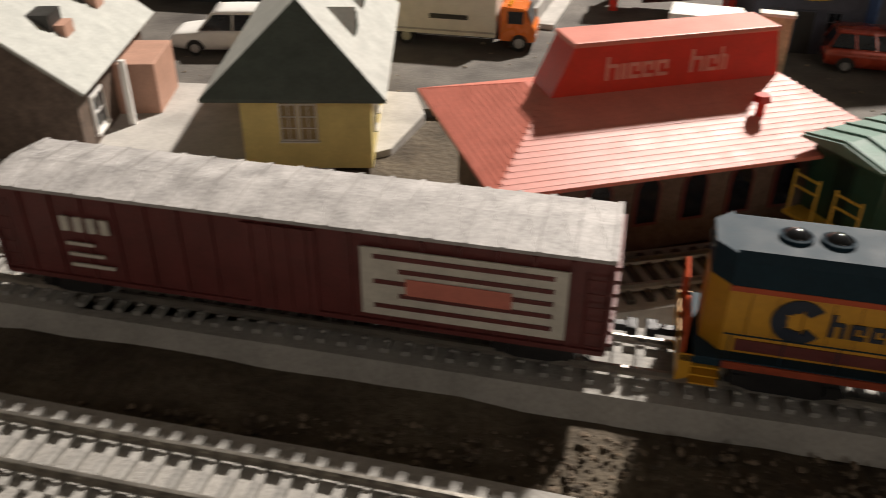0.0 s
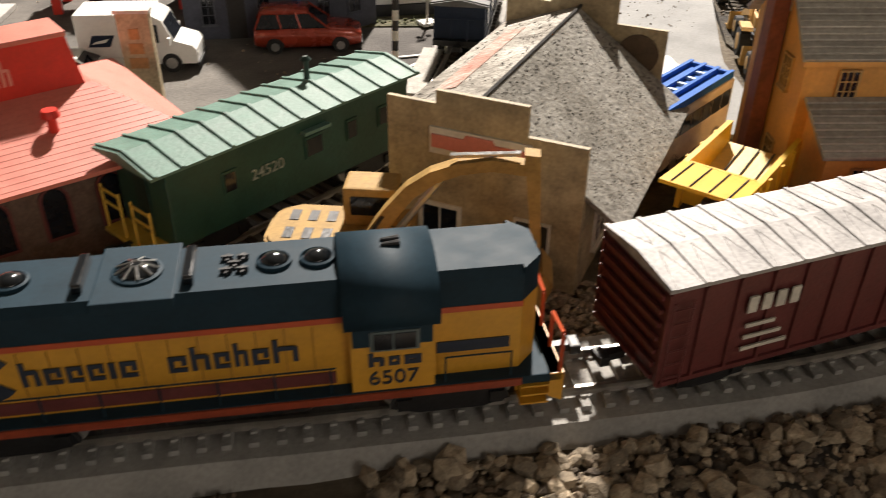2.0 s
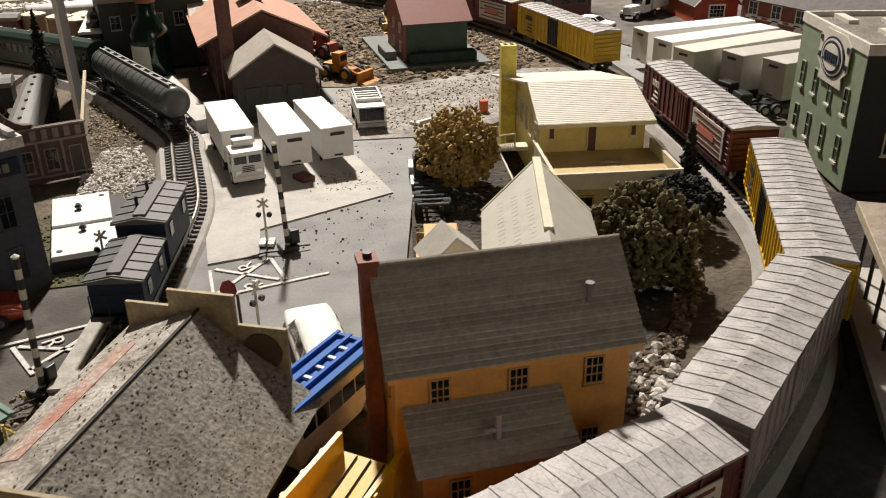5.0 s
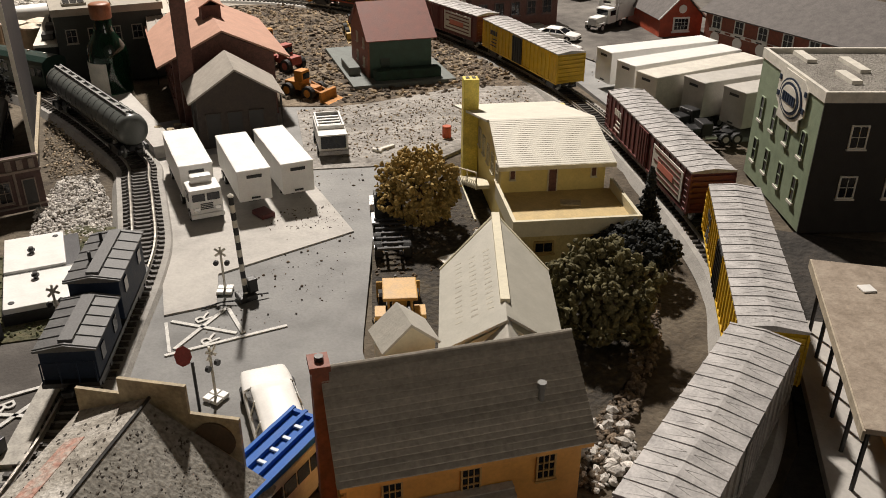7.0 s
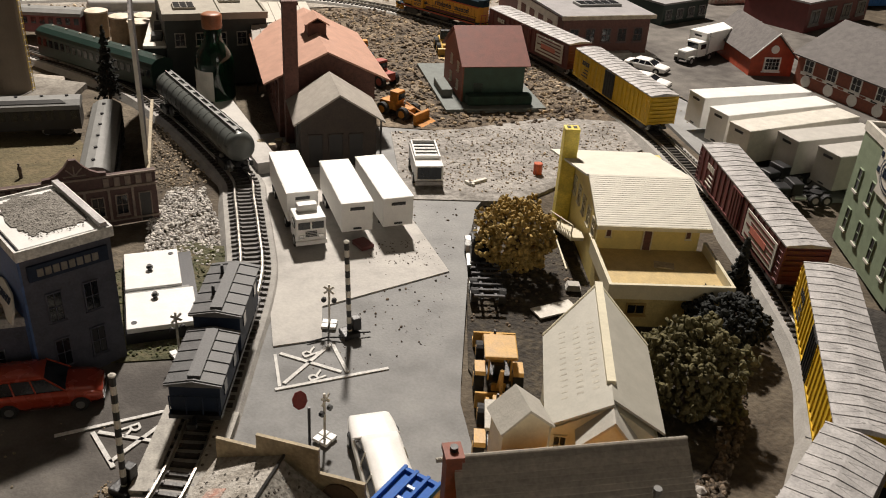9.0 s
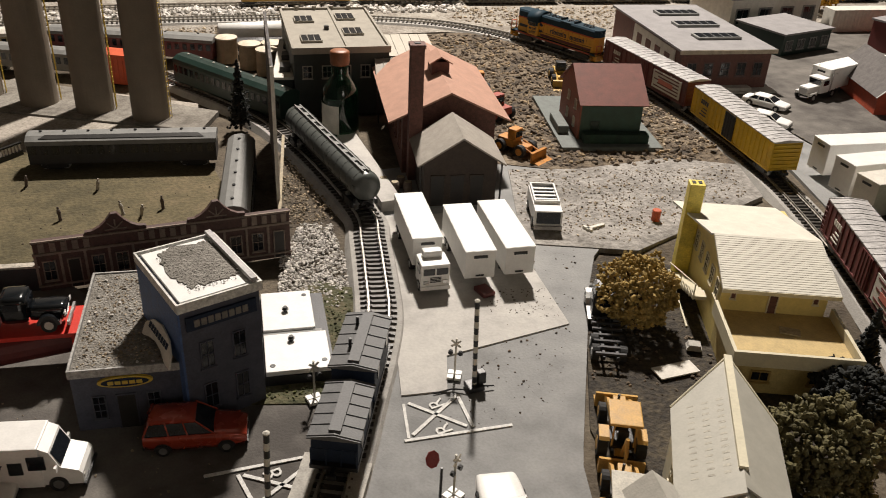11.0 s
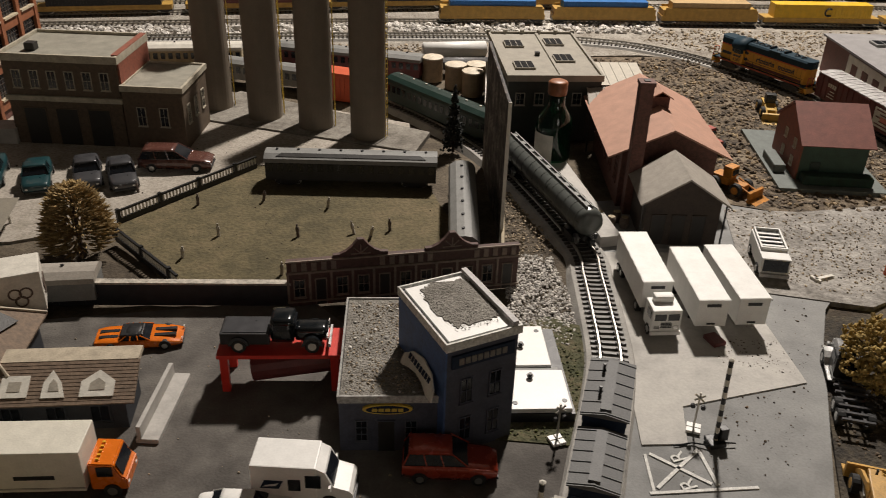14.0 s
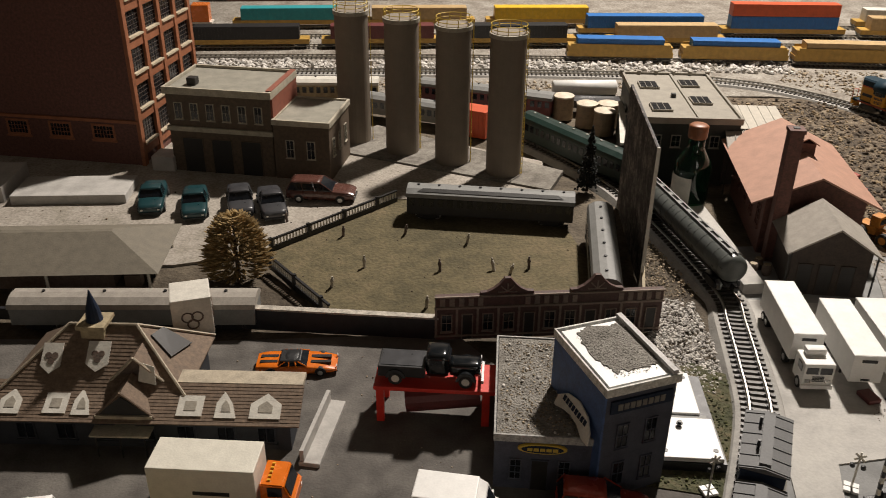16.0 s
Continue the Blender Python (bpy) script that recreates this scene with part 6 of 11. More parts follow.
def warehouse():
    ob = thing("warehouse", along((0.468, 1.082), (0.575, 1.068)), "flat-roofed dark warehouse with skylights", "building")
    W, D, H = 0.122, 0.20, 0.084
    box_part("wall", 0.002, W - 0.002, 0.002, D - 0.002, 0, H - 0.001, pm("black_green_wall", (0.025, 0.03, 0.026), 0.6), ob, "dark walls")
    rf = pm("stone_grey_flat_roof", (0.3, 0.275, 0.23), 0.8, var=0.12, scale=60)
    box_part("roof", 0.003, W - 0.003, 0.003, D - 0.003, H - 0.001, H + 0.001, rf, ob, "stone-grey flat roof")
    bm = bmesh.new()
    parapet(bm, 0, W, 0, D, H - 0.004, H + 0.004, 0.003)
    quad_box(bm, W * 0.55, W * 0.58, 0.003, D - 0.003, H, H + 0.003)
    for k in range(6):
        rod(bm, (W * k / 5, D - 0.002, H), (W * k / 5, D - 0.002, H + 0.0065), 0.003, n=8)
    part("parapet", bm, rf, ob)
    for x, y in ((0.028, 0.045), (0.028, 0.14), (0.085, 0.075), (0.085, 0.15)):
        s = box_part("skylight", x - 0.013, x + 0.013, y - 0.014, y + 0.014, H + 0.001, H + 0.004, rf, ob)
        for i in range(3):
            for j in range(2):
                box_part("pane", x - 0.0118 + i * 0.008, x - 0.0048 + i * 0.008, y - 0.0128 + j * 0.0132, y - 0.0006 + j * 0.0132, H + 0.004, H + 0.0045, WINDARK, s)
    bm = bmesh.new()
    quad_box(bm, 0.05, 0.056, 0.09, 0.096, H + 0.001, H + 0.006)
    part("roof_hatch", bm, DARK, ob)
    for k in range(4):
        window(ob, 0.018 + 0.024 * k, 0.0018, 0.05, 0.01, 0.014, 0, rf, 2, 2)
    an = bmesh.new()
    quad_box(an, 0, 0.05, 0, 0.10, 0, 0.055, 0.002)
    for k in range(7):
        rod(an, (0.004 + k * 0.007, 0, 0.056), (0.004 + k * 0.007, 0.10, 0.056), 0.0008, n=6)
    solid("metal_annex", an, PALEROOF, "pale ribbed metal annex beside the warehouse", "building", m=pose(0.60, 1.08, 0, 0, 0, -12))


warehouse()


def lean_to():
    ob = thing("lean_to_roof", pose(0.590, 1.078, 0, 0, 0, -9), "pale sheet roof between warehouse and engine house", "roof")
    mt = pm("pale_sheet_roof", (0.42, 0.38, 0.31), 0.6, var=0.1)
    for k in range(5):
        bm = bmesh.new()
        slab(bm, (k * 0.0125, 0, 0.072), (k * 0.0125 + 0.0119, 0, 0.072), (k * 0.0125 + 0.0119, 0.07, 0.08), (k * 0.0125, 0.07, 0.08), 0.0012)
        part("sheet", bm, mt, ob)
    for x in (0.002, 0.06):
        for y, z in ((0.004, 0.0712), (0.066, 0.0785)):
            rods_part("post", [((x, y, 0), (x, y, z))], 0.0012, DARK, ob)


lean_to()


def silos():
    first = None
    for k, (x, y) in enumerate(((0.108, 1.254), (0.173, 1.207), (0.237, 1.165), (0.300, 1.122))):
        if first is None:
            ob = thing("concrete_silo", pose(x, y, 0), "tall grey-brown cylindrical concrete silo with a railed top", "silo", "row of silos")
            R, H = 0.0225, 0.184
            bm = bmesh.new()
            lathe(bm, [(R, 0), (R, H), (R * 0.96, H + 0.002)], 30)
            part("barrel", bm, SILO, ob, smooth=False)
            bm = bmesh.new()
            lathe(bm, [(R + 0.0015, H - 0.004), (R + 0.0015, H + 0.001), (R - 0.001, H + 0.0015)], 30)
            part("cap", bm, pm("dull_silo_cap", (0.33, 0.3, 0.24), 0.7), ob)
            n = 20
            ring = [(R * math.cos(2 * math.pi * i / n), R * math.sin(2 * math.pi * i / n)) for i in range(n + 1)]
            for zz in (0.006, 0.011):
                bm = bmesh.new()
                for p, q in zip(ring, ring[1:]):
                    rod(bm, (*p, H + zz), (*q, H + zz), 0.0005, n=4)
                part("top_rail", bm, CABRAIL, ob, "yellow ring rail")
            for p in ring[:-1:2]:
                rods_part("rail_post", [((*p, H), (*p, H + 0.011))], 0.0005, CABRAIL, ob, "yellow rail post", n=4)
            bm = bmesh.new()
            for i in range(29):
                rod(bm, (R + 0.0025, -0.003, 0.006 + i * 0.0062), (R + 0.0025, 0.003, 0.006 + i * 0.0062), 0.0004, n=4)
            for o in (-0.003, 0.003):
                rod(bm, (R + 0.0025, o, 0), (R + 0.0025, o, H + 0.006), 0.0005, n=4)
            part("ladder", bm, CABRAIL, ob, "thin yellow ladder")
            first = ob
        else:
            o = copy_thing(first, pose(x, y, 0, 0, 0, -20 * k + 30))
    # The pad's concrete is coloured darker to carry the silos' shade.
    bm = bmesh.new()
    prism(bm, [(0.06, 1.24), (0.10, 1.20), (0.35, 1.06), (0.38, 1.12), (0.14, 1.31)], -0.006, 0.003, "z")
    solid("silo_pad", bm, patchy("shade_dark_concrete", [(0.13, 0.115, 0.095), (0.22, 0.2, 0.17), (0.3, 0.28, 0.24)], 16, rough=0.9, bump=0.15, bscale=400), "grey concrete pad under the silos, darkened for their shade", "pavement", "structure")


silos()


def fire_station():
    ob = thing("fire_station", along((-0.127, 1.160), (0.007, 1.126)), "two-storey dark stone hall with flat roof and low wing", "building")
    W, D, H = 0.138, 0.10, 0.11
    wm = pm("dark_stone_wall", (0.105, 0.074, 0.048), 0.7, var=0.22, scale=220)
    rf = pm("dull_flat_roof", (0.26, 0.245, 0.2), 0.8, var=0.15, scale=70)
    box_part("wall", 0.001, W - 0.001, 0.001, D, 0, H - 0.002, wm, ob, "brown-grey stone walls")
    box_part("roof", 0.002, W - 0.002, 0.002, D - 0.002, H - 0.002, H - 0.0005, rf, ob)
    bm = bmesh.new()
    parapet(bm, -0.002, W + 0.002, -0.002, D + 0.002, H - 0.006, H + 0.003, 0.003)
    part("cornice", bm, pm("pale_cornice", (0.4, 0.36, 0.28), 0.7), ob, "pale cornice")
    box_part("belt_course", -0.001, W + 0.001, -0.0022, 0.001, 0.056, 0.062, pm("pale_cornice", (0.4, 0.36, 0.28)), ob)
    for k in range(6):
        window(ob, 0.016 + 0.021 * k, 0.0008, 0.072, 0.009, 0.02, 0, pm("pale_cornice", (0.4, 0.36, 0.28)), 2, 2)
    for k in range(3):
        door(ob, 0.03 + 0.039 * k, 0.0008, 0, 0.026, 0.046, 0, DARK, wm)
    box_part("roof_vent", 0.022, 0.034, 0.02, 0.032, H, H + 0.009, DARK, ob, bev=0.001)
    # brick pier at the corner, then the low wing
    wg = box_part("low_wing", W + 0.001, W + 0.073, 0.0, 0.095, 0, 0.076, wm, ob, "lower stone wing")
    bm = bmesh.new()
    parapet(bm, W - 0.0, W + 0.075, -0.002, 0.097, 0.072, 0.079, 0.003)
    part("wing_cornice", bm, pm("pale_cornice", (0.4, 0.36, 0.28)), wg)
    box_part("wing_roof", W + 0.003, W + 0.072, 0.001, 0.094, 0.076, 0.0768, rf, wg)
    for k in range(2):
        window(wg, W + 0.022 + 0.027 * k, -0.0002, 0.03, 0.009, 0.022, 0, pm("pale_cornice", (0.4, 0.36, 0.28)), 2, 2)
    for k in range(3):
        window(wg, W + 0.0733, 0.018 + 0.028 * k, 0.03, 0.009, 0.022, 90, pm("pale_cornice", (0.4, 0.36, 0.28)), 2, 2)
    box_part("brick_pier", W - 0.006, W + 0.0015, 0.004, D, 0.076, H + 0.004, REDBRICK, ob, "red brick side wall")


fire_station()


def brick_block():
    ob = thing("factory_building", along((-0.169, 1.178), (-0.140, 1.30)), "tall dark red brick factory with gridded windows", "building")
    L, Dp, H = 0.19, 0.34, 0.30
    box_part("wall", 0, L, 0.002, Dp, 0, H, MAROONBRICK, ob, "dark brick walls")
    trim = pm("brick_orange_trim", (0.3, 0.11, 0.05), 0.65)
    pale = pm("pale_sill", (0.5, 0.42, 0.3), 0.7)
    grid = pm("dark_brown_window_bar", (0.07, 0.05, 0.038), 0.6)
    for k in range(5):
        box_part("pilaster", k * 0.0465 - 0.002, k * 0.0465 + 0.006, -0.003, 0.002, 0, H, trim, ob, "orange brick pilaster")
    for j in range(6):
        z = 0.03 + j * 0.046
        box_part("spandrel", 0, L, -0.0015, 0.002, z - 0.016, z - 0.003, trim, ob)
        for k in range(4):
            window(ob, k * 0.0465 + 0.0265, 0.0018, z, 0.035, 0.028, 0, grid, 5, 5, sill=False)
            box_part("sill", k * 0.0465 + 0.0075, k * 0.0465 + 0.0435, -0.0042, 0.002, z - 0.003, z - 0.0005, pale, ob, "pale stone sill")
    box_part("water_table", -0.003, 0.001, 0, Dp, 0.058, 0.062, trim, ob)
    for k in range(5):
        window(ob, -0.0002, 0.05 + 0.06 * k, 0.036, 0.026, 0.016, -90, trim, 3, 6)
    step = bmesh.new()
    quad_box(step, 0, 0.03, 0, 0.03, 0, 0.02, 0.001)
    solid("concrete_step", step, CONCRETE, "pale concrete entrance block", "step", m=pose(-0.155, 1.16, 0, 0, 0, -12))
    for p, q, d, h in (((-0.30, 1.062), (-0.165, 1.058), 0.06, 0.012), ((-0.42, 1.075), (-0.31, 1.07), 0.08, 0.02)):
        bm = bmesh.new()
        quad_box(bm, 0, math.dist(p, q), 0, d, 0, h, 0.0012)
        solid("concrete_block", bm, CONCRETE, "pale rough concrete slab beside the factory", "slab", m=along(p, q))


brick_block()


def theatre_front():
    ob = thing("brick_facade", along((0.181, 0.742), (0.389, 0.742)), "ornate brown brick facade flat with arched crests", "facade")
    W, H = 0.207, 0.05
    bm = bmesh.new()
    pts = [(0, 0), (W, 0), (W, H - 0.004)]
    for c in (0.145, 0.064):
        pts += [(c + 0.024, H - 0.004), (c + 0.024, H - 0.0015), (c + 0.018, H - 0.001), (c + 0.012, H + 0.002), (c + 0.007, H + 0.0065), (c + 0.0025, H + 0.0125), (c - 0.0025, H + 0.0125), (c - 0.007, H + 0.0065), (c - 0.012, H + 0.002), (c - 0.018, H - 0.001), (c - 0.024, H - 0.0015), (c - 0.024, H - 0.004)]
    pts += [(0, H - 0.004)]
    prism(bm, pts, 0, 0.004)
    part("wall", bm, pm("plum_brick", (0.085, 0.046, 0.038), 0.7, var=0.22, scale=240), ob, "plum-brown brick")
    pale = pm("stone_trim", (0.22, 0.17, 0.135), 0.7, var=0.2)
    for z, h in ((H - 0.0055, 0.0015), (H - 0.017, 0.002), (0.004, 0.0015)):
        box_part("string_course", -0.001, W + 0.001, -0.0016, 0.0002, z, z + h, pale, ob)
    for k in range(11):
        x = 0.010 + k * 0.0187
        if k % 3 == 1:
            door(ob, x, -0.0002, 0.001, 0.0085, 0.0255, 0, DARK, pale)
        else:
            window(ob, x, -0.0002, 0.010, 0.0085, 0.0165, 0, pale, 2, 2)
        box_part("pilaster", x - 0.0105, x - 0.0085, -0.0013, 0.0002, 0.0055, H - 0.017, pale, ob)
    for c in (0.145, 0.064):
        bm = bmesh.new()
        for a in range(5):
            rod(bm, (c, -0.0006, H - 0.001), (c + 0.0085 * math.cos(math.pi * a / 4), -0.0006, H - 0.001 + 0.0085 * math.sin(math.pi * a / 4)), 0.0006, n=5)
        part("fan_light", bm, pale, ob)
    for k in range(24):
        if not any(abs(0.006 + k * 0.0085 - c) < 0.017 for c in (0.145, 0.064)):
            box_part("frieze_block", 0.004 + k * 0.0085, 0.0085 + k * 0.0085, -0.0012, 0.0002, H - 0.0145, H - 0.0065, pale, ob)


theatre_front()


def tyre_store():
    low = thing("corner_store", along((0.206, 0.5535), (0.276, 0.542)), "low slate-blue store with gritty parapet roof", "building")
    W, D, H = 0.071, 0.122, 0.048
    box_part("wall", 0.001, W, 0.001, D, 0, H - 0.002, SLATEWALL, low, "slate blue-grey walls")
    box_part("roof", 0.002, W - 0.002, 0.002, D - 0.002, H - 0.002, H, TARROOF, low, "gritty grey roof")
    bm = bmesh.new()
    parapet(bm, 0, W, 0, D, H - 0.005, H + 0.001, 0.0014)
    part("parapet", bm, pm("chipped_parapet", (0.36, 0.35, 0.33), 0.75, var=0.3, scale=300), low)
    bm = bmesh.new()
    pts = [(0.034 + 0.017 * math.cos(a), 0.0385 + 0.0042 * math.sin(a)) for a in [2 * math.pi * i / 24 for i in range(24)]]
    prism(bm, pts, -0.0012, 0.001)
    sg = part("oval_sign", bm, CABRAIL, low, "yellow oval sign")
    bm = bmesh.new()
    prism(bm, [(0.034 + (x - 0.034) * 0.86, 0.0385 + (z - 0.0385) * 0.74) for x, z in pts], -0.0016, -0.001)
    part("oval_field", bm, NAVY, sg, "dark oval field")
    for i in range(5):
        box_part("sign_bar", 0.0235 + i * 0.0044, 0.027 + i * 0.0044, -0.002, -0.0015, 0.0372, 0.0398, CABRAIL, sg, "plain yellow bar")
    for x in (0.016, 0.05):
        window(low, x, 0.0008, 0.010, 0.007, 0.017, 0, pm("slate_trim", (0.085, 0.09, 0.11), 0.6), 3, 2)
    door(low, 0.033, 0.0008, 0, 0.011, 0.027, 0, DARK, SLATEWALL)
    ob = thing("tyre_store", along((0.276, 0.534), (0.329, 0.548)), "tall blue store with peeling white parapet roof", "building")
    W, D, H = 0.055, 0.075, 0.097
    box_part("wall", 0.001, W - 0.001, 0.001, D, 0, H - 0.002, SLATEWALL, ob, "slate grey walls")
    box_part("side_wall", -0.0004, 0.001, 0.001, D, 0, H - 0.003, BLUEWALL, ob, "weathered blue side wall")
    box_part("roof", 0.003, W - 0.003, 0.003, D - 0.003, H - 0.002, H - 0.0002, WHITE, ob, "white peeling roof edge")
    bm = bmesh.new()
    pts = []
    rng = random.Random(9)
    for i in range(70):
        a = 2 * math.pi * i / 70
        k = rng.uniform(0.92, 1.06) * (0.99 + 0.2 * noise.noise((2.2 * math.cos(a), 2.2 * math.sin(a), 4.0)))
        pts.append((W / 2 + 0.003 + (W / 2 - 0.007) * math.copysign(abs(math.cos(a)) ** 0.5, math.cos(a)) * k, D / 2 + 0.004 + (D / 2 - 0.009) * math.copysign(abs(math.sin(a)) ** 0.5, math.sin(a)) * k))
    prism(bm, pts, H - 0.0004, H + 0.0005, "z")
    part("roof_grit", bm, TARROOF, ob, "grey gritty roof patch")
    bm = bmesh.new()
    parapet(bm, -0.001, W + 0.001, -0.001, D + 0.001, H - 0.006, H + 0.0006, 0.0014)
    part("parapet", bm, pm("chipped_white", (0.62, 0.61, 0.57), 0.7, var=0.25, scale=260), ob, "chipped white parapet")
    bm = bmesh.new()
    prism(bm, [(0.004, 0.0), (0.012, 0.0), (0.022, 0.004), (0.032, 0.005), (0.042, 0.003), (0.05, 0.0), (0.053, 0.0), (0.053, 0.008), (0.044, 0.015), (0.03, 0.018), (0.016, 0.015), (0.007, 0.008)], -0.0006, 0.0006, "x")
    fs = part("fallen_sign", bm, OFFWHITE, ob, "pale arched sign leaning on the wall", m=pose(-0.0085, 0, 0.0495, 0, 24, 0))
    for i in range(8):
        box_part("sign_bar", -0.001, -0.0005, 0.014 + i * 0.0042, 0.017 + i * 0.0042, 0.0085, 0.0125, NAVY, fs, "plain dark bar")
    box_part("duct", W - 0.006, W - 0.002, 0.0, D, H + 0.001, H + 0.004, PALEROOF, ob)
    box_part("sign_board", 0.004, W - 0.004, -0.0008, 0.001, 0.076, 0.086, NAVY, ob, "dark fascia sign")
    for i in range(8):
        box_part("sign_bar", 0.009 + i * 0.0046, 0.0125 + i * 0.0046, -0.0013, -0.0007, 0.0785, 0.0835, pm("dim_letter", (0.2, 0.185, 0.16), 0.7), ob, "plain dim bar")
    for x in (0.016, 0.038):
        for z in (0.045, 0.012):
            window(ob, x, 0.0008, z, 0.008, 0.019, 0, SLATEWALL, 2, 2)
    for y in (0.025, 0.06):
        window(ob, W - 0.0008, y, 0.045, 0.008, 0.019, 90, SLATEWALL, 2, 2)


tyre_store()


def station():
    ob = thing("railway_station", along((-0.215, 0.628), (0.069, 0.597)), "brown shingled station with gables and small tower", "building")
    rm = pm("brown_shingle", (0.165, 0.115, 0.078), 0.75, var=0.25, scale=260)
    wm = pm("navy_grey_wall", (0.03, 0.033, 0.04), 0.65, var=0.2)
    W, D, e, r = 0.286, 0.046, 0.028, 0.05
    box_part("wall", 0.004, W - 0.008, 0.006, D - 0.002, 0, e, wm, ob, "dark walls")
    roof_slope(ob, (0, -0.001, e), (W, -0.001, e), (W, 0.030, 0.0425), (0, 0.030, 0.0425), rm, 12, 0.0014, "brown shingle roof plane", most=0.0004)
    box_part("roof_back", 0.15, W - 0.001, 0.030, 0.046, 0.0395, 0.043, pm("pale_flashing", (0.42, 0.36, 0.27), 0.7), ob, "pale flat roof strip")
    pale = pm("pale_flashing", (0.42, 0.36, 0.27), 0.7)
    # tall hall with a hipped roof
    box_part("hall_wall", 0.064, 0.192, 0.03, 0.1, 0, 0.036, wm, ob)
    rl, rr_ = (0.101, 0.062, 0.072), (0.153, 0.062, 0.072)
    fl_, fr_, bl_, br_ = (0.056, 0.020, 0.037), (0.198, 0.020, 0.037), (0.056, 0.106, 0.034), (0.198, 0.106, 0.034)
    roof_slope(ob, fl_, fr_, rr_, rl, rm, 18, 0.0014, "brown shingle front slope of the hall", most=0.0004)
    roof_slope(ob, br_, bl_, rl, rr_, rm, 0, 0.0014, "brown back slope of the hall", most=0.0004)
    for nm, a3, b3, c3 in (("hip_end", fr_, br_, rr_), ("hip_end", bl_, fl_, rl)):
        bm = bmesh.new()
        top = [bm.verts.new(p) for p in (a3, b3, c3)]
        low = [bm.verts.new((p[0], p[1], p[2] - 0.0014)) for p in (a3, b3, c3)]
        bm.faces.new(top), bm.faces.new(low[::-1])
        for k in range(3):
            bm.faces.new((top[k], low[k], low[(k + 1) % 3], top[(k + 1) % 3]))
        part(nm, bm, rm, ob, "brown hipped roof end")
    for a3, b3 in ((fr_, rr_), (fl_, rl), (rl, rr_), (br_, rr_)):
        bm = bmesh.new()
        rod(bm, Vector(a3) + Vector((0, 0, 0.001)), Vector(b3) + Vector((0, 0, 0.001)), 0.0012, n=6)
        part("hip_board", bm, pale, ob, "pale ridge board")
    hb = bmesh.new()
    slab(hb, (0.181, 0.050, 0.0522), (0.188, 0.078, 0.0462), (0.168, 0.076, 0.0622), (0.164, 0.060, 0.0652), 0.002)
    part("roof_opening", hb, DARK, ob, "dark square opening in the hip")
    # gabled dormer in front of the hall
    dx, dz, dy = 0.160, 0.064, 0.032
    for sg in (-1, 1):
        q = ((dx + sg * 0.021, dy - 0.002, 0.0425), (dx + sg * 0.021, 0.06, 0.0425), (dx, 0.06, dz), (dx, dy - 0.002, dz))
        roof_slope(ob, *(q if sg > 0 else (q[1], q[0], q[3], q[2])), rm, 4, 0.0012, "brown dormer roof plane", "dormer_roof", most=0.0004)
        bm = bmesh.new()
        rod(bm, (dx + sg * 0.0215, dy - 0.003, 0.0425), (dx, dy - 0.003, dz + 0.0006), 0.0011, n=6)
        part("barge_board", bm, pale, ob, "pale barge board")
    bm = bmesh.new()
    prism(bm, [(dx - 0.019, 0.038), (dx + 0.019, 0.038), (dx + 0.019, 0.0425), (dx, dz - 0.002), (dx - 0.019, 0.0425)], dy, 0.055)
    part("dormer_wall", bm, BROWNBRICK, ob, "dark brown dormer wall")
    # porch gable
    bm = bmesh.new()
    prism(bm, [(0.1345, e), (0.1795, e), (0.157, 0.051)], 0.004, 0.03)
    g = part("porch_gable", bm, rm, ob, "small brown porch gable")
    bm = bmesh.new()
    prism(bm, [(0.138, e + 0.0045), (0.176, e + 0.0045), (0.157, 0.0485)], 0.003, 0.0042)
    part("gable_face", bm, DARK, g, "dark gable face")
    box_part("gable_sill", 0.136, 0.178, 0.0015, 0.0042, e, e + 0.0042, pale, g, "pale board under the gable")
    for sg in (-1, 1):
        bm = bmesh.new()
        rod(bm, (0.157 + sg * 0.0235, 0.0035, e + 0.0005), (0.157, 0.0035, 0.0518), 0.001, n=6)
        part("barge_board", bm, rm, g)
    bm = bmesh.new()
    quad_box(bm, 0.133, 0.177, -0.0075, 0.006, 0.0195, 0.021, 0.0004)
    a = part("awning", bm, pm("pale_awning", (0.45, 0.4, 0.3), 0.7), ob, "pale flat awning")
    for x in (0.137, 0.155, 0.173):
        rods_part("awning_post", [((x, -0.006, 0), (x, -0.006, 0.0195))], 0.0007, DARK, a)
    bm = bmesh.new()
    quad_box(bm, 0.112, 0.130, 0.053, 0.071, 0.06, 0.075, 0.001)
    quad_box(bm, 0.110, 0.132, 0.051, 0.073, 0.0735, 0.0765)
    t = part("tower", bm, TANWALL, ob, "square tan tower")
    bm = bmesh.new()
    lathe(bm, [(0.0065, 0.0765), (0.0052, 0.086), (0.0018, 0.098), (0.0005, 0.103)], 12, 0.121, 0.062)
    part("spire", bm, NAVY, t, "dark blue pointed spire")
    for x, w, kind in ((0.03, 0.018, 0), (0.104, 0.017, 0), (0.124, 0.014, 2), (0.204, 0.019, 1), (0.231, 0.016, 2), (0.260, 0.023, 3), (0.07, 0.016, 3)):
        bm = bmesh.new()
        if kind == 3:
            pts = [(x - w / 2, 0.004), (x + w / 2, 0.004), (x + w / 2, 0.016), (x, 0.025), (x - w / 2, 0.016)]
        elif kind == 2:
            pts = [(x - w / 2, 0.004), (x + w / 2, 0.004), (x + w / 4, 0.016), (x - w / 5, 0.026), (x - w / 2, 0.016)]
        else:
            pts = [(x - w / 2, 0.005), (x + w / 2, 0.005), (x + w / 2, 0.022), (x - w / 2, 0.022)]
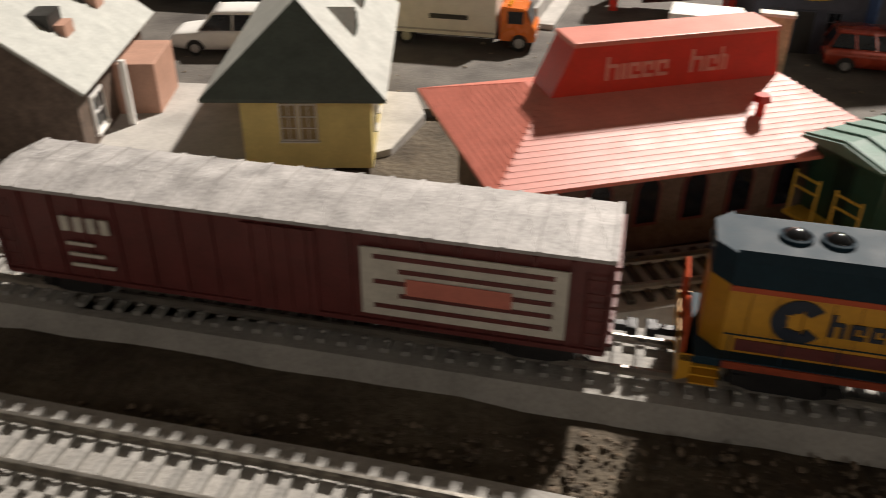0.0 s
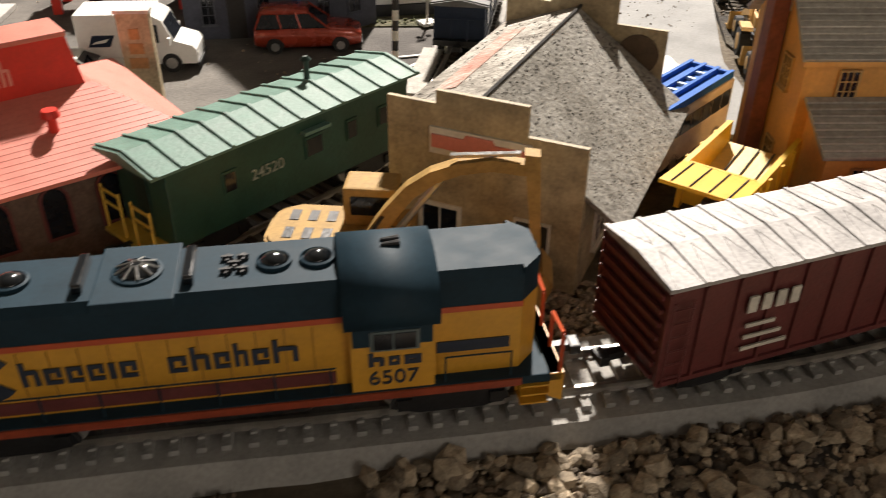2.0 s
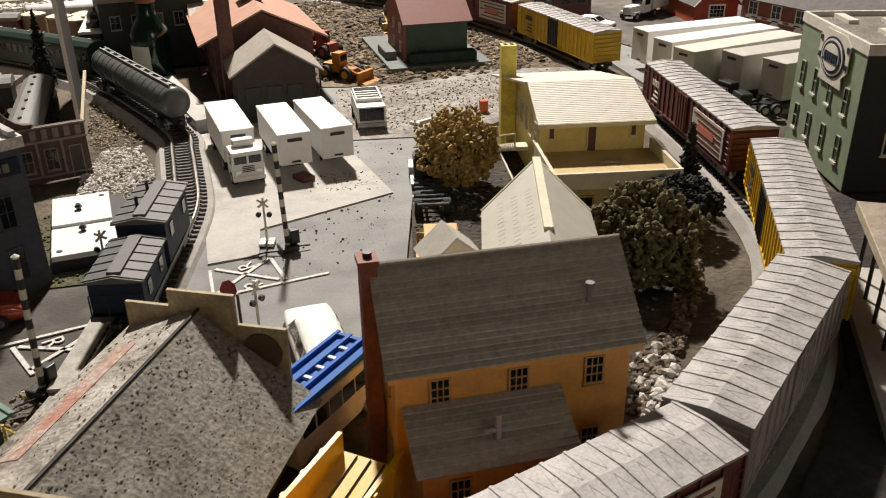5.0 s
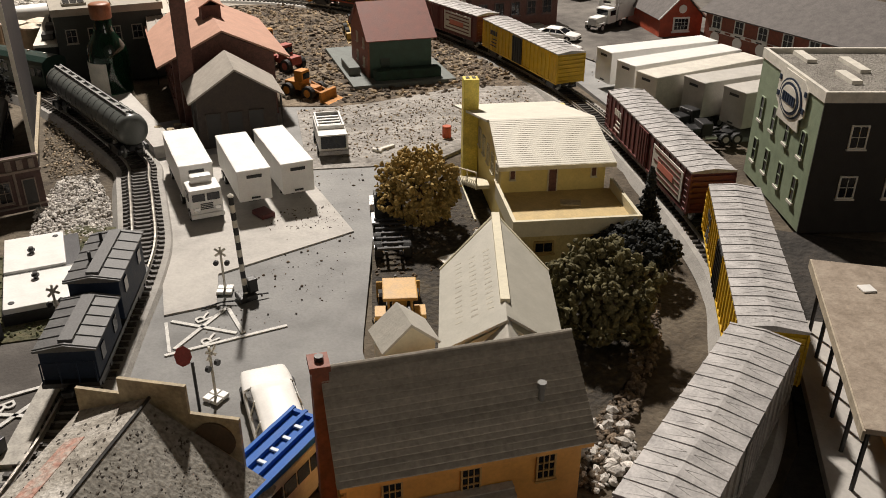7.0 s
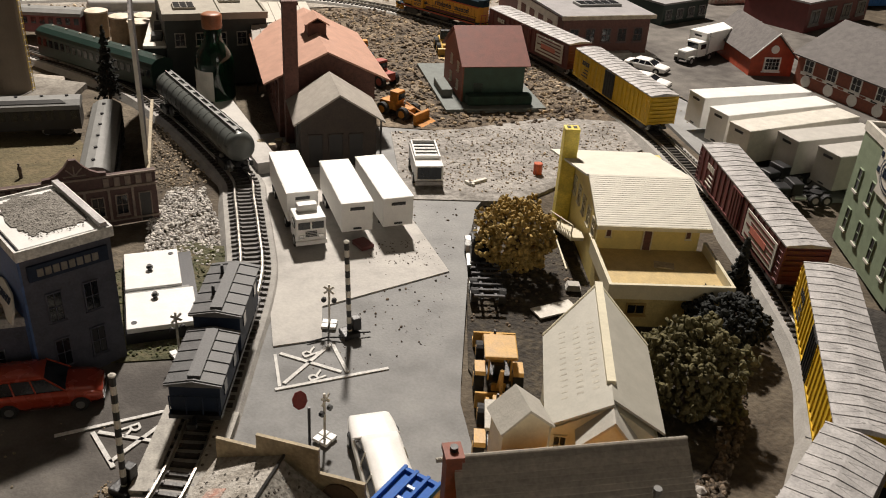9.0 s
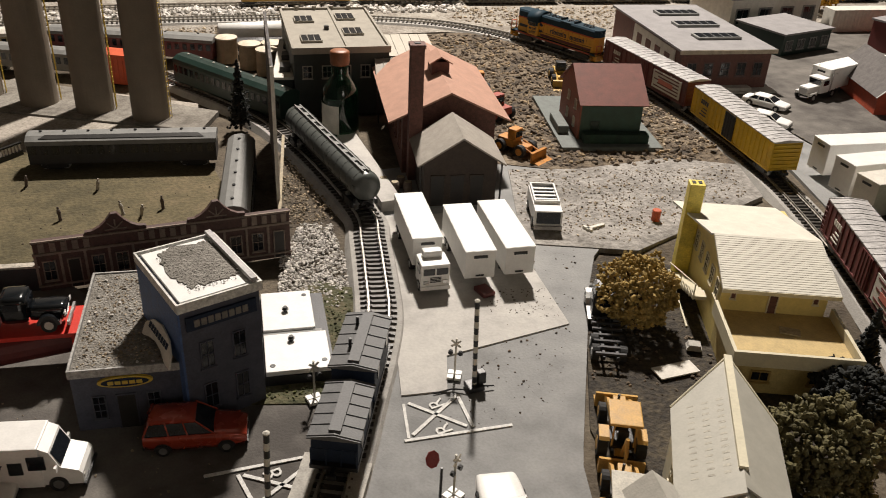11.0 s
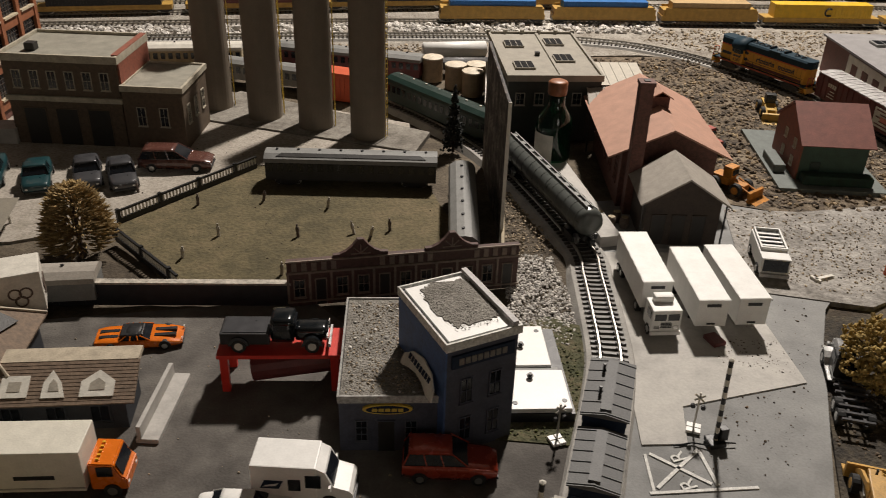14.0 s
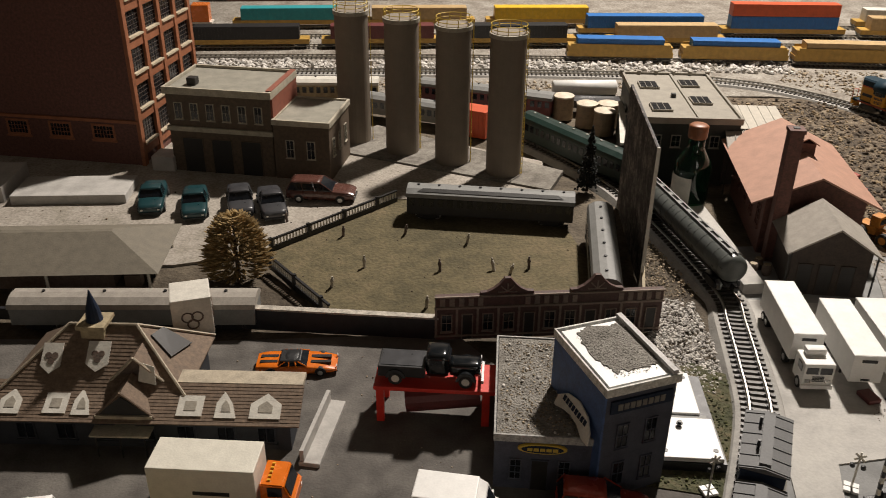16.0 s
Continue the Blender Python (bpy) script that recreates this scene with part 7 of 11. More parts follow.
        prism(bm, pts, 0.0, 0.0007, "z")
        tilt = Matrix.Translation((0, 0, e + 0.0013)) @ Matrix.Rotation(math.atan2(0.0125, 0.030), 4, "X")
        p = part("painted_board", bm, OFFWHITE, ob, "pale board lying on the roof", m=tilt)
        bm = bmesh.new()
        prism(bm, [(x + (a0 - x) * 0.45, 0.013 + (b0 - 0.013) * 0.45) for a0, b0 in pts], 0.0007, 0.0011, "z")
        part("board_shape", bm, pm("faded_print", (0.3, 0.27, 0.22), 0.7), p)
    tilt = Matrix.Translation((0, 0.020, 0.0385)) @ Matrix.Rotation(math.atan2(0.035, 0.042), 4, "X")
    for x, w, y0 in ((0.128, 0.017, 0.016), (0.093, 0.015, 0.014)):
        bm = bmesh.new()
        prism(bm, [(x - w / 2, y0 + 0.006), (x, y0), (x + w / 2, y0 + 0.006), (x + w / 2, y0 + 0.024), (x - w / 2, y0 + 0.024)], 0.0002, 0.0009, "z")
        p = part("painted_board", bm, OFFWHITE, ob, "pale badge-shaped board lying on the roof", m=tilt)
        for ddx, ddy in ((-0.0025, 0.014), (0.0025, 0.014), (0, 0.0095)):
            bm = bmesh.new()
            rod(bm, (x + ddx, y0 + ddy, 0.0008), (x + ddx, y0 + ddy, 0.0013), 0.0026, n=12)
            part("round_mark", bm, BROWNBRICK, p)
    lb = bmesh.new()
    slab(lb, (0.163, 0.024, 0.0475), (0.176, 0.024, 0.0440), (0.174, 0.0305, 0.0560), (0.164, 0.0305, 0.0600), 0.0008)
    part("leaning_board", lb, OFFWHITE, ob, "pale board leaning in the dormer")
    for k in range(9):
        window(ob, 0.02 + 0.03 * k, 0.0058, 0.008, 0.012, 0.013, 0, wm, 1, 2)
    sb = thing("sign_cube", pose(-0.028, 0.735, 0.0, 0, 0, 12), "white square sign box with dark ring shapes", "sign")
    box_part("post", -0.004, 0.004, -0.004, 0.004, 0, 0.03, DARK, sb)
    c = box_part("box", -0.0165, 0.0165, -0.0165, 0.0165, 0.03, 0.066, OFFWHITE, sb, bev=0.001)
    for turn in (0, 90):
        bm = bmesh.new()
        for dx, dz, rr in ((-0.004, 0.0, 0.0045), (0.004, 0.0, 0.0045), (0, -0.007, 0.0045)):
            for k in range(14):
                a0, a1 = 2 * math.pi * k / 14, 2 * math.pi * (k + 1) / 14
                rod(bm, (dx + rr * math.cos(a0), -0.0168, 0.049 + dz + rr * math.sin(a0)), (dx + rr * math.cos(a1), -0.0168, 0.049 + dz + rr * math.sin(a1)), 0.0007, n=4)
        part("ring_mark", bm, BROWNBRICK, c, m=pose(0, 0, 0, 0, 0, turn))
    cb = bmesh.new()
    quad_box(cb, 0, 0.016, 0, 0.075, 0, 0.004, 0.0006)
    quad_box(cb, 0.001, 0.004, 0.001, 0.074, 0.004, 0.014)
    solid("concrete_ramp", cb, CONCRETE, "pale concrete ramp with a low wall beside the station", "ramp", m=along((0.068, 0.586), (0.084, 0.582)))


station()


def pavilion():
    ob = thing("pavilion", along((-0.30, 0.845), (-0.082, 0.838)), "low open pavilion with a grey-brown hipped roof", "building")
    W, D, e, r = 0.22, 0.11, 0.025, 0.046
    box_part("wall", 0.02, W - 0.05, 0.02, D - 0.02, 0, e - 0.001, BROWNBRICK, ob, "dark brown walls")
    bm = bmesh.new()
    cs = [(0, 0, e), (W, 0, e), (W, D, e), (0, D, e)]
    ins = [(0.055, 0.052, r), (W - 0.055, 0.052, r), (W - 0.055, 0.058, r), (0.055, 0.058, r)]
    lo, hi = [bm.verts.new(c) for c in cs], [bm.verts.new(c) for c in ins]
    for i in range(4):
        bm.faces.new((lo[i], lo[(i + 1) % 4], hi[(i + 1) % 4], hi[i]))
    bm.faces.new(hi), bm.faces.new(lo[::-1])
    part("roof", bm, pm("olive_roof", (0.165, 0.145, 0.11), 0.75, var=0.12), ob, "olive-grey hipped roof")
    for x in (0.012, W * 0.5, W - 0.012):
        for y in (0.008, D - 0.008):
            bm = bmesh.new()
            rod(bm, (x, y, 0), (x, y, e), 0.0016)
            part("post", bm, OFFWHITE, ob)
    box_part("crate", W - 0.04, W - 0.024, 0.02, 0.03, 0, 0.012, BROWNBRICK, ob)


pavilion()


def green_block():
    ob = thing("corner_block", along((0.868, 0.385), (0.930, 0.485)), "faded green three-storey corner block with white round sign", "building")
    L, Dp, H = 0.125, 0.15, 0.108
    box_part("wall", 0, L, -Dp, 0, 0, H - 0.002, GREENWALL, ob, "faded green plaster walls")
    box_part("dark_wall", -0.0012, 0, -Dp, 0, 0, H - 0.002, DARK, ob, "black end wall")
    box_part("roof", 0.003, L - 0.003, -Dp + 0.003, -0.003, H - 0.002, H, TARROOF, ob)
    bm = bmesh.new()
    parapet(bm, -0.002, L + 0.001, -Dp, 0.001, H - 0.004, H + 0.004, 0.003)
    part("parapet", bm, OFFWHITE, ob, "cream parapet with boards")
    for x in (0.02, 0.05, 0.08, 0.108):
        for z in (0.018, 0.055):
            window(ob, x, 0.0003, z, 0.0065, 0.019, 180, GREENWALL, 2, 1)
            box_part("ledge", x - 0.005, x + 0.005, 0.0003, 0.0022, z - 0.0024, z - 0.0006, OFFWHITE, ob)
    bm = bmesh.new()
    prism(bm, [(0.030, 0.070), (0.074, 0.070), (0.072, 0.079), (0.080, 0.084), (0.080, 0.104), (0.070, 0.110), (0.034, 0.110), (0.024, 0.104), (0.024, 0.084), (0.032, 0.079)], 0.0012, 0.0022)
    s = part("sign_board", bm, OFFWHITE, ob, "white shaped sign board")
    for rr, y, mt in ((1.0, 0.0028, NAVY), (0.9, 0.0032, OFFWHITE), (0.8, 0.0036, NAVY), (0.66, 0.004, OFFWHITE)):
        bm = bmesh.new()
        prism(bm, [(0.052 + 0.022 * rr * math.cos(a), 0.0905 + 0.0155 * rr * math.sin(a)) for a in [2 * math.pi * i / 28 for i in range(28)]], 0.002, y)
        part("sign_ring", bm, mt, s)
    for i in range(6):
        box_part("sign_bar", 0.0395 + i * 0.0043, 0.0425 + i * 0.0043, 0.004, 0.0046, 0.0868, 0.0942, NAVY, s, "plain dark bar")
    for k, (x, z) in enumerate(((0.027, 0.101), (0.077, 0.101), (0.027, 0.088), (0.077, 0.088))):
        box_part("sign_mark", x - 0.002, x + 0.002, 0.0022, 0.0028, z - 0.002, z + 0.002, NAVY, s)
    for y in (-0.03, -0.065, -0.1):
        for z in (0.03, 0.07):
            window(ob, -0.0014, y, z, 0.011, 0.016, -90, OFFWHITE, 2, 2)
    for x, y, w in ((0.03, -0.04, 0.03), (0.06, -0.06, 0.04), (0.09, -0.03, 0.03)):
        box_part("roof_board", x, x + w, y, y + 0.008, H, H + 0.003, OFFWHITE, ob, m=pose(0, 0, 0))
    box_part("skylight", 0.03, 0.06, -0.12, -0.09, H, H + 0.008, DARK, ob, bev=0.001)


green_block()


def far_buildings():
    ob = thing("brick_shop", along((1.018, 1.052), (1.158, 1.027)), "maroon brick shop with grey flat roof and white painted end", "building")
    box_part("wall", 0, 0.14, 0, 0.255, 0, 0.058, MAROONBRICK, ob, "maroon brick walls")
    rf = pm("grey_tar_roof", (0.25, 0.24, 0.24), 0.8, var=0.12, scale=60)
    box_part("roof", -0.005, 0.145, -0.005, 0.26, 0.058, 0.061, rf, ob, "grey flat roof")
    box_part("eave_board", -0.006, 0.146, -0.0062, -0.005, 0.055, 0.0605, pm("pale_flashing", (0.42, 0.36, 0.27)), ob)
    for k in range(3):
        y = 0.045 + 0.07 * k
        sk = box_part("skylight", 0.045, 0.115, y, y + 0.026, 0.061, 0.065, PASSGREY, ob, "grey skylight frame", bev=0.001)
        for j in range(5):
            box_part("pane", 0.048 + 0.0132 * j, 0.0592 + 0.0132 * j, y + 0.003, y + 0.023, 0.065, 0.0655, WINDARK, sk)
    box_part("painted_end", -0.0015, 0, 0.02, 0.17, 0.004, 0.054, OFFWHITE, ob, "white painted end with dark shapes")
    for k in range(4):
        box_part("end_shape", -0.0022, -0.0014, 0.034 + 0.034 * k, 0.052 + 0.034 * k, 0.012 + 0.006 * (k % 2), 0.044, MAROONBRICK, ob)
    box_part("base_slab", -0.03, 0.15, -0.02, 0.27, 0, 0.003, CONCRETE, ob)
    for k in range(5):
        window(ob, 0.018 + 0.026 * k, -0.0002, 0.022, 0.013, 0.018, 0, pm("dull_maroon_trim", (0.11, 0.07, 0.06), 0.7), 2, 2)
    st = pm("pale_step", (0.4, 0.38, 0.34), 0.8)
    box_part("entrance_step", 0.03, 0.11, -0.016, -0.002, 0.003, 0.008, st, ob)
    r = thing("steakhouse", along((1.235, 0.895), (1.335, 0.855)) @ Matrix.Diagonal((0.85, 0.85, 0.85, 1)), "red gabled restaurant with dark roof and white trim", "building")
    bm = bmesh.new()
    gable_walls(bm, 0, 0.075, 0, 0.16, 0.034, 0.07, "y")
    part("wall", bm, pm("orange_red_wall", (0.36, 0.06, 0.025), 0.6), r, "orange-red walls")
    dk = pm("charcoal_roof", (0.12, 0.11, 0.105), 0.8, var=0.18, spec=0.3)
    roof_slope(r, (-0.006, 0.165, 0.031), (-0.006, -0.006, 0.031), (0.0375, -0.006, 0.074), (0.0375, 0.165, 0.074), dk, 0, 0.002, "charcoal roof plane")
    roof_slope(r, (0.081, -0.006, 0.031), (0.081, 0.165, 0.031), (0.0375, 0.165, 0.074), (0.0375, -0.006, 0.074), dk, 0, 0.002, "charcoal roof plane")
    window(r, 0.0375, -0.0004, 0.012, 0.024, 0.018, 0, WHITE, 3, 4)
    bm = bmesh.new()
    lathe(bm, [(0.007, -0.0005), (0.007, 0.0008)], 16)
    part("round_window", bm, WHITE, r, m=pose(0.0375, -0.001, 0.046, 90))
    for sg in (-1, 1):
        rods_part("gable_trim", [((0.0375 + sg * 0.0435, -0.0065, 0.0305), (0.0375, -0.0065, 0.0735))], 0.0012, WHITE, r, "white gable trim")
    h = thing("brick_hall", along((1.255, 0.56), (1.275, 0.84)), "long red brick hall with charcoal roof and white-trimmed windows", "building")
    bm = bmesh.new()
    gable_walls(bm, 0, 0.29, -0.15, 0, 0.044, 0.08, "x")
    part("wall", bm, REDBRICK, h, "red brick walls")
    roof_slope(h, (0.296, 0.008, 0.042), (-0.006, 0.008, 0.042), (-0.006, -0.075, 0.084), (0.296, -0.075, 0.084), dk, 0, 0.002, "charcoal roof plane")
    roof_slope(h, (-0.006, -0.158, 0.042), (0.296, -0.158, 0.042), (0.296, -0.075, 0.084), (-0.006, -0.075, 0.084), dk, 0, 0.002, "charcoal roof plane")
    for k in range(7):
        window(h, 0.022 + 0.041 * k, 0.0003, 0.022, 0.014, 0.016, 180, WHITE, 2, 2)
        bm = bmesh.new()
        lathe(bm, [(0.008, -0.0006), (0.008, 0.0006)], 16)
        part("arch_panel", bm, WHITE, h, m=pose(0.022 + 0.041 * k, 0.0006, 0.009, 90))
    box_part("sign_band", 0.01, 0.28, 0, 0.0012, 0.0165, 0.0205, WHITE, h, "white sign band")
    for k in range(14):
        box_part("sign_mark", 0.018 + 0.0185 * k, 0.028 + 0.0185 * k, 0.0012, 0.0018, 0.0172, 0.0198, BLACK if k % 2 else REDBRICK, h)
    for p, q, w, d, hh, mt, lb in (((1.30, 1.16), (1.42, 1.18), 0.12, 0.1, 0.035, DKGREEN, "low dark green store with flat roof"), ((1.30, 1.30), (1.5, 1.30), 0.2, 0.12, 0.06, OFFWHITE, "white plain store behind the lot"), ((1.52, 1.05), (1.75, 1.1), 0.22, 0.12, 0.05, BOXMAROON, "dark maroon store behind the lot")):
        s = thing("store_building", along(p, q), lb, "building")
        box_part("wall", 0, w, 0, d, 0, hh, mt, s)
        box_part("roof", -0.003, w + 0.003, -0.003, d + 0.003, hh, hh + 0.003, rf, s)
        for k in range(4):
            window(s, w * (k + 0.5) / 4, -0.0002, hh * 0.3, w * 0.12, hh * 0.4, 0, PASSGREY, 1, 2)


far_buildings()


def canopy():
    ob = thing("ribbed_canopy", along((0.560, 1.035), (0.610, 1.022)), "tan ribbed canopy between warehouse and engine house", "canopy")
    bm = bmesh.new()
    slab(bm, (0, 0, 0.062), (0.052, 0, 0.066), (0.052, 0.036, 0.076), (0, 0.036, 0.072), 0.0012)
    part("deck", bm, BROWNROOF, ob)
    for k in range(6):
        f = k / 5
        rods_part("rib", [((0.052 * f, 0.0, 0.0625 + 0.004 * f), (0.052 * f, 0.036, 0.0725 + 0.004 * f))], 0.0006, BROWNROOF, ob, n=5)
    for x in (0.003, 0.049):
        for y in (0.003, 0.033):
            rods_part("post", [((x, y, 0), (x, y, 0.063))], 0.001, DARK, ob)


canopy()


def platform():
    ob = thing("platform_canopy", along((0.610, 0.1618), (0.748, 0.295)), "flat tan platform canopy on dark posts", "canopy")
    L, D, z = 0.192, 0.085, 0.051
    tan = patchy("dusty_tan_roof", [(0.26, 0.21, 0.16), (0.34, 0.28, 0.22), (0.4, 0.34, 0.27)], 20, bump=0.2, bscale=500, grit=0.3)
    box_part("roof", 0.03, L, -D, 0, z - 0.003, z, tan, ob, "dusty tan flat roof", bev=0.0006)
    box_part("fascia", 0.029, L + 0.001, -0.0005, 0.0008, z - 0.006, z - 0.0005, pm("pale_flashing", (0.42, 0.36, 0.27)), ob, "pale eave board")
    for k in range(6):
        x = 0.042 + k * 0.028
        rods_part("post", [((x, -0.006, 0.006), (x, -0.006, z - 0.003))], 0.0012, DARK, ob)
        rods_part("post_brace", [((x, -0.006, z - 0.014), (x + 0.008, -0.006, z - 0.003))], 0.0007, DARK, ob)
    box_part("platform_slab", 0.0, L + 0.004, -D - 0.01, 0.004, 0, 0.006, CONCRETE, ob, "grey concrete platform")
    box_part("waiting_room", 0.06, L - 0.02, -D + 0.012, -0.028, 0.006, z - 0.003, ORANGEWALL, ob, "orange-yellow waiting room walls")
    for k in range(3):
        window(ob, 0.08 + k * 0.035, -0.0278, 0.02, 0.01, 0.015, 180, pm("pale_flashing", (0.42, 0.36, 0.27)), 2, 2)
    fl = bmesh.new()
    quad_box(fl, 0, 0.002, 0, 0.004, 0, 0.001, 0.0003)
    part("paper_scrap", fl, WHITE, ob, "white scrap on the canopy roof", m=pose(0.158, -0.03, z, 0, 0, 20) @ Matrix.Diagonal((4, 2, 1.2, 1)))


platform()


# ---- vehicles (x is forward, wheels stand on z = 0) ----
def wheel(parent, x, y, r, w, rim=None):
    bm = bmesh.new()
    rod(bm, (x, y - w / 2, r), (x, y + w / 2, r), r, n=16)
    t = part("wheel", bm, RUBBER, parent)
    bm = bmesh.new()
    rod(bm, (x, y - w / 2 - 0.0002, r), (x, y + w / 2 + 0.0002, r), r * 0.58, n=12)
    part("rim", bm, rim or STEEL, t)


def lamps(parent, x, s, W, z, mat, r=0.0009):
    for t in (-1, 1):
        bm = bmesh.new()
        quad_box(bm, min(x, x + s * 0.0005), max(x, x + s * 0.0005), t * W * 0.36 - r * 1.4, t * W * 0.36 + r * 1.4, z - r, z + r)
        part("headlight" if s > 0 else "tail_light", bm, mat, parent)


def car(m, label, mat, body, cabin, L, W, r=0.0038, name="car", roof_mat=None, group="", wheels=None, rim=None, inset=0.0016):
    """body and cabin: side outlines as shares of the length, and heights in metres."""
    ob = thing(name, m, label, "car" if name == "car" else name.replace("_", " "), group)
    up = sorted((f, z) for f, z in body if z > 0.0045)
    ups = [(f, max(z for g, z in up if g == f)) for f in sorted({f for f, _ in up})]
    zl = min(z for _, z in body)

    def deck(f):
        for (f0, z0), (f1, z1) in zip(ups, ups[1:]):
            if f0 <= f <= f1:
                return z0 + (z1 - z0) * (f - f0) / max(1e-6, f1 - f0)
        return ups[-1][1]

    bm = bmesh.new()
    rings, n = [], 26
    for i in range(n + 1):
        f = 0.5 - 0.5 * math.cos(math.pi * i / n)
        w = W / 2 * (1 - 0.16 * abs(2 * f - 1) ** 5)
        t, lo = deck(f), zl + 0.0012 * abs(2 * f - 1) ** 6
        c = (t - lo) * 0.22
        half = [(0.93, lo), (1.0, lo + (t - lo) * 0.32), (1.0, lo + (t - lo) * 0.6), (0.965, t - c * 0.55), (0.88, t - c * 0.1), (0.5, t + c * 0.06)]
        ring = [(-a * w, z) for a, z in half] + [(a * w, z) for a, z in half[::-1]]
        rings.append([bm.verts.new((-L / 2 + f * L, y, z)) for y, z in ring])
    k = len(rings[0])
    for a, b in zip(rings, rings[1:]):
        for i in range(k):
            bm.faces.new((a[i], a[(i + 1) % k], b[(i + 1) % k], b[i]))
    bm.faces.new(rings[0][::-1]), bm.faces.new(rings[-1])
    bmesh.ops.recalc_face_normals(bm, faces=bm.faces)
    part("body", bm, mat, ob, smooth=True)
    pts = [(-L / 2 + f * L, z) for f, z in cabin]
    top, low = max(z for _, z in pts), min(z for _, z in pts)

    def shell(grow, cap, rise):
        q = bmesh.new()
        vs = []
        for sgn in (-1, 1):
            vs.append([q.verts.new((x, sgn * (W / 2 - (inset * 0.6 if z < top - 1e-6 else inset + 0.0022) + grow), z if not cap else z + rise)) for x, z in pts])
        j = len(pts)
        q.faces.new(vs[0]), q.faces.new(vs[1][::-1])
        for i in range(j):
            q.faces.new((vs[0][i], vs[1][i], vs[1][(i + 1) % j], vs[0][(i + 1) % j]))
        bmesh.ops.recalc_face_normals(q, faces=q.faces)
        bmesh.ops.bevel(q, geom=list(q.edges), offset=0.0009, segments=2, affect="EDGES", profile=0.6)
        return q

    part("window_glass", shell(0, False, 0), WINDARK, ob, "dark tinted glass")
    tx = [x for x, z in pts if z > top - 1e-6]
    x0, x1, hw = min(tx) - 0.0008, max(tx) + 0.0012, W / 2 - inset - 0.0016
    rb = bmesh.new()
    ring = []
    for i in range(9):
        f = i / 8
        x = x0 + (x1 - x0) * f
        cr = 0.0011 * (1 - abs(2 * f - 1) ** 3)
        ring.append([rb.verts.new((x, y * hw, z + top)) for y, z in ((-1, -0.0016), (-0.97, -0.0002), (-0.8, 0.0004 + cr * 0.5), (0, 0.0006 + cr), (0.8, 0.0004 + cr * 0.5), (0.97, -0.0002), (1, -0.0016))])
    for a, b in zip(ring, ring[1:]):
        for i in range(7):
            rb.faces.new((a[i], a[(i + 1) % 7], b[(i + 1) % 7], b[i]))
    rb.faces.new(ring[0][::-1]), rb.faces.new(ring[-1])
    bmesh.ops.recalc_face_normals(rb, faces=rb.faces)
    part("roof", rb, roof_mat or mat, ob, smooth=True)
    base = [x for x, z in pts if z < top - 1e-6]
    b0, b1 = min(base), max(base)
    for s in (-1, 1):
        yb, yt = s * (W / 2 - inset * 0.6 + 0.0001), s * (W / 2 - inset - 0.0021)
        for xb, xt in ((b0, x0 + 0.001), (b0 + (b1 - b0) * 0.36, x0 + (x1 - x0) * 0.34), (b0 + (b1 - b0) * 0.62, x0 + (x1 - x0) * 0.72), (b1, x1 - 0.001)):
            rods_part("window_pillar", [((xb, yb, low), (xt, yt, top))], 0.0006, mat, ob, n=5)
    for f in (wheels or (0.19, 0.8)):
        for s in (-1, 1):
            x = -L / 2 + f * L
            a, b = sorted((s * (W / 2 - 0.003), s * (W / 2 + 0.00015)))
            arch = bmesh.new()
            prism(arch, [(x + (r + 0.0011) * math.cos(q), r * 0.9 + (r + 0.0011) * math.sin(q)) for q in [math.pi * i / 10 for i in range(11)]], a, b)
            part("wheel_arch", arch, RUBBER, ob)
            wheel(ob, x, s * (W / 2 - 0.0006), r, 0.0026, rim)
    lamps(ob, L / 2 - 0.0004, 1, W * 0.86, r + 0.0035, WHITE)
    lamps(ob, -L / 2 + 0.0004, -1, W * 0.86, r + 0.0035, RED)
    for s in (-1, 1):
        box_part("bumper", s * L / 2 - 0.0008, s * L / 2 + 0.0008, -W * 0.41, W * 0.41, r - 0.001, r + 0.0008, BLACK, ob, bev=0.0004)
    return ob


SEDAN = ([(0, .004), (0, .0095), (.04, .0105), (.22, .0108), (.72, .0108), (.97, .009), (1, .0075), (1, .004), (.9, .0025), (.1, .0025)], [(.14, .0106), (.27, .0155), (.58, .0155), (.74, .0106)])
SUV = ([(0, .004), (0, .0112), (.03, .0124), (.3, .0130), (.68, .0128), (.92, .0112), (1, .0092), (1, .004), (.9, .003), (.1, .003)], [(.01, .0122), (.08, .0205), (.50, .0205), (.70, .0122)])
SPORT = ([(0, .004), (0, .0085), (.1, .0095), (.3, .0095), (.6, .0095), (.85, .0078), (1, .0055), (1, .0035), (.9, .0022), (.1, .0022)], [(.28, .0094), (.36, .0125), (.52, .0125), (.64, .0094)])
PICKUP = ([(0, .004), (0, .0115), (.42, .0115), (.44, .0125), (.72, .0122), (.97, .0105), (1, .009), (1, .004), (.9, .0025), (.1, .0025)], [(.45, .0122), (.47, .019), (.64, .019), (.73, .0122)])


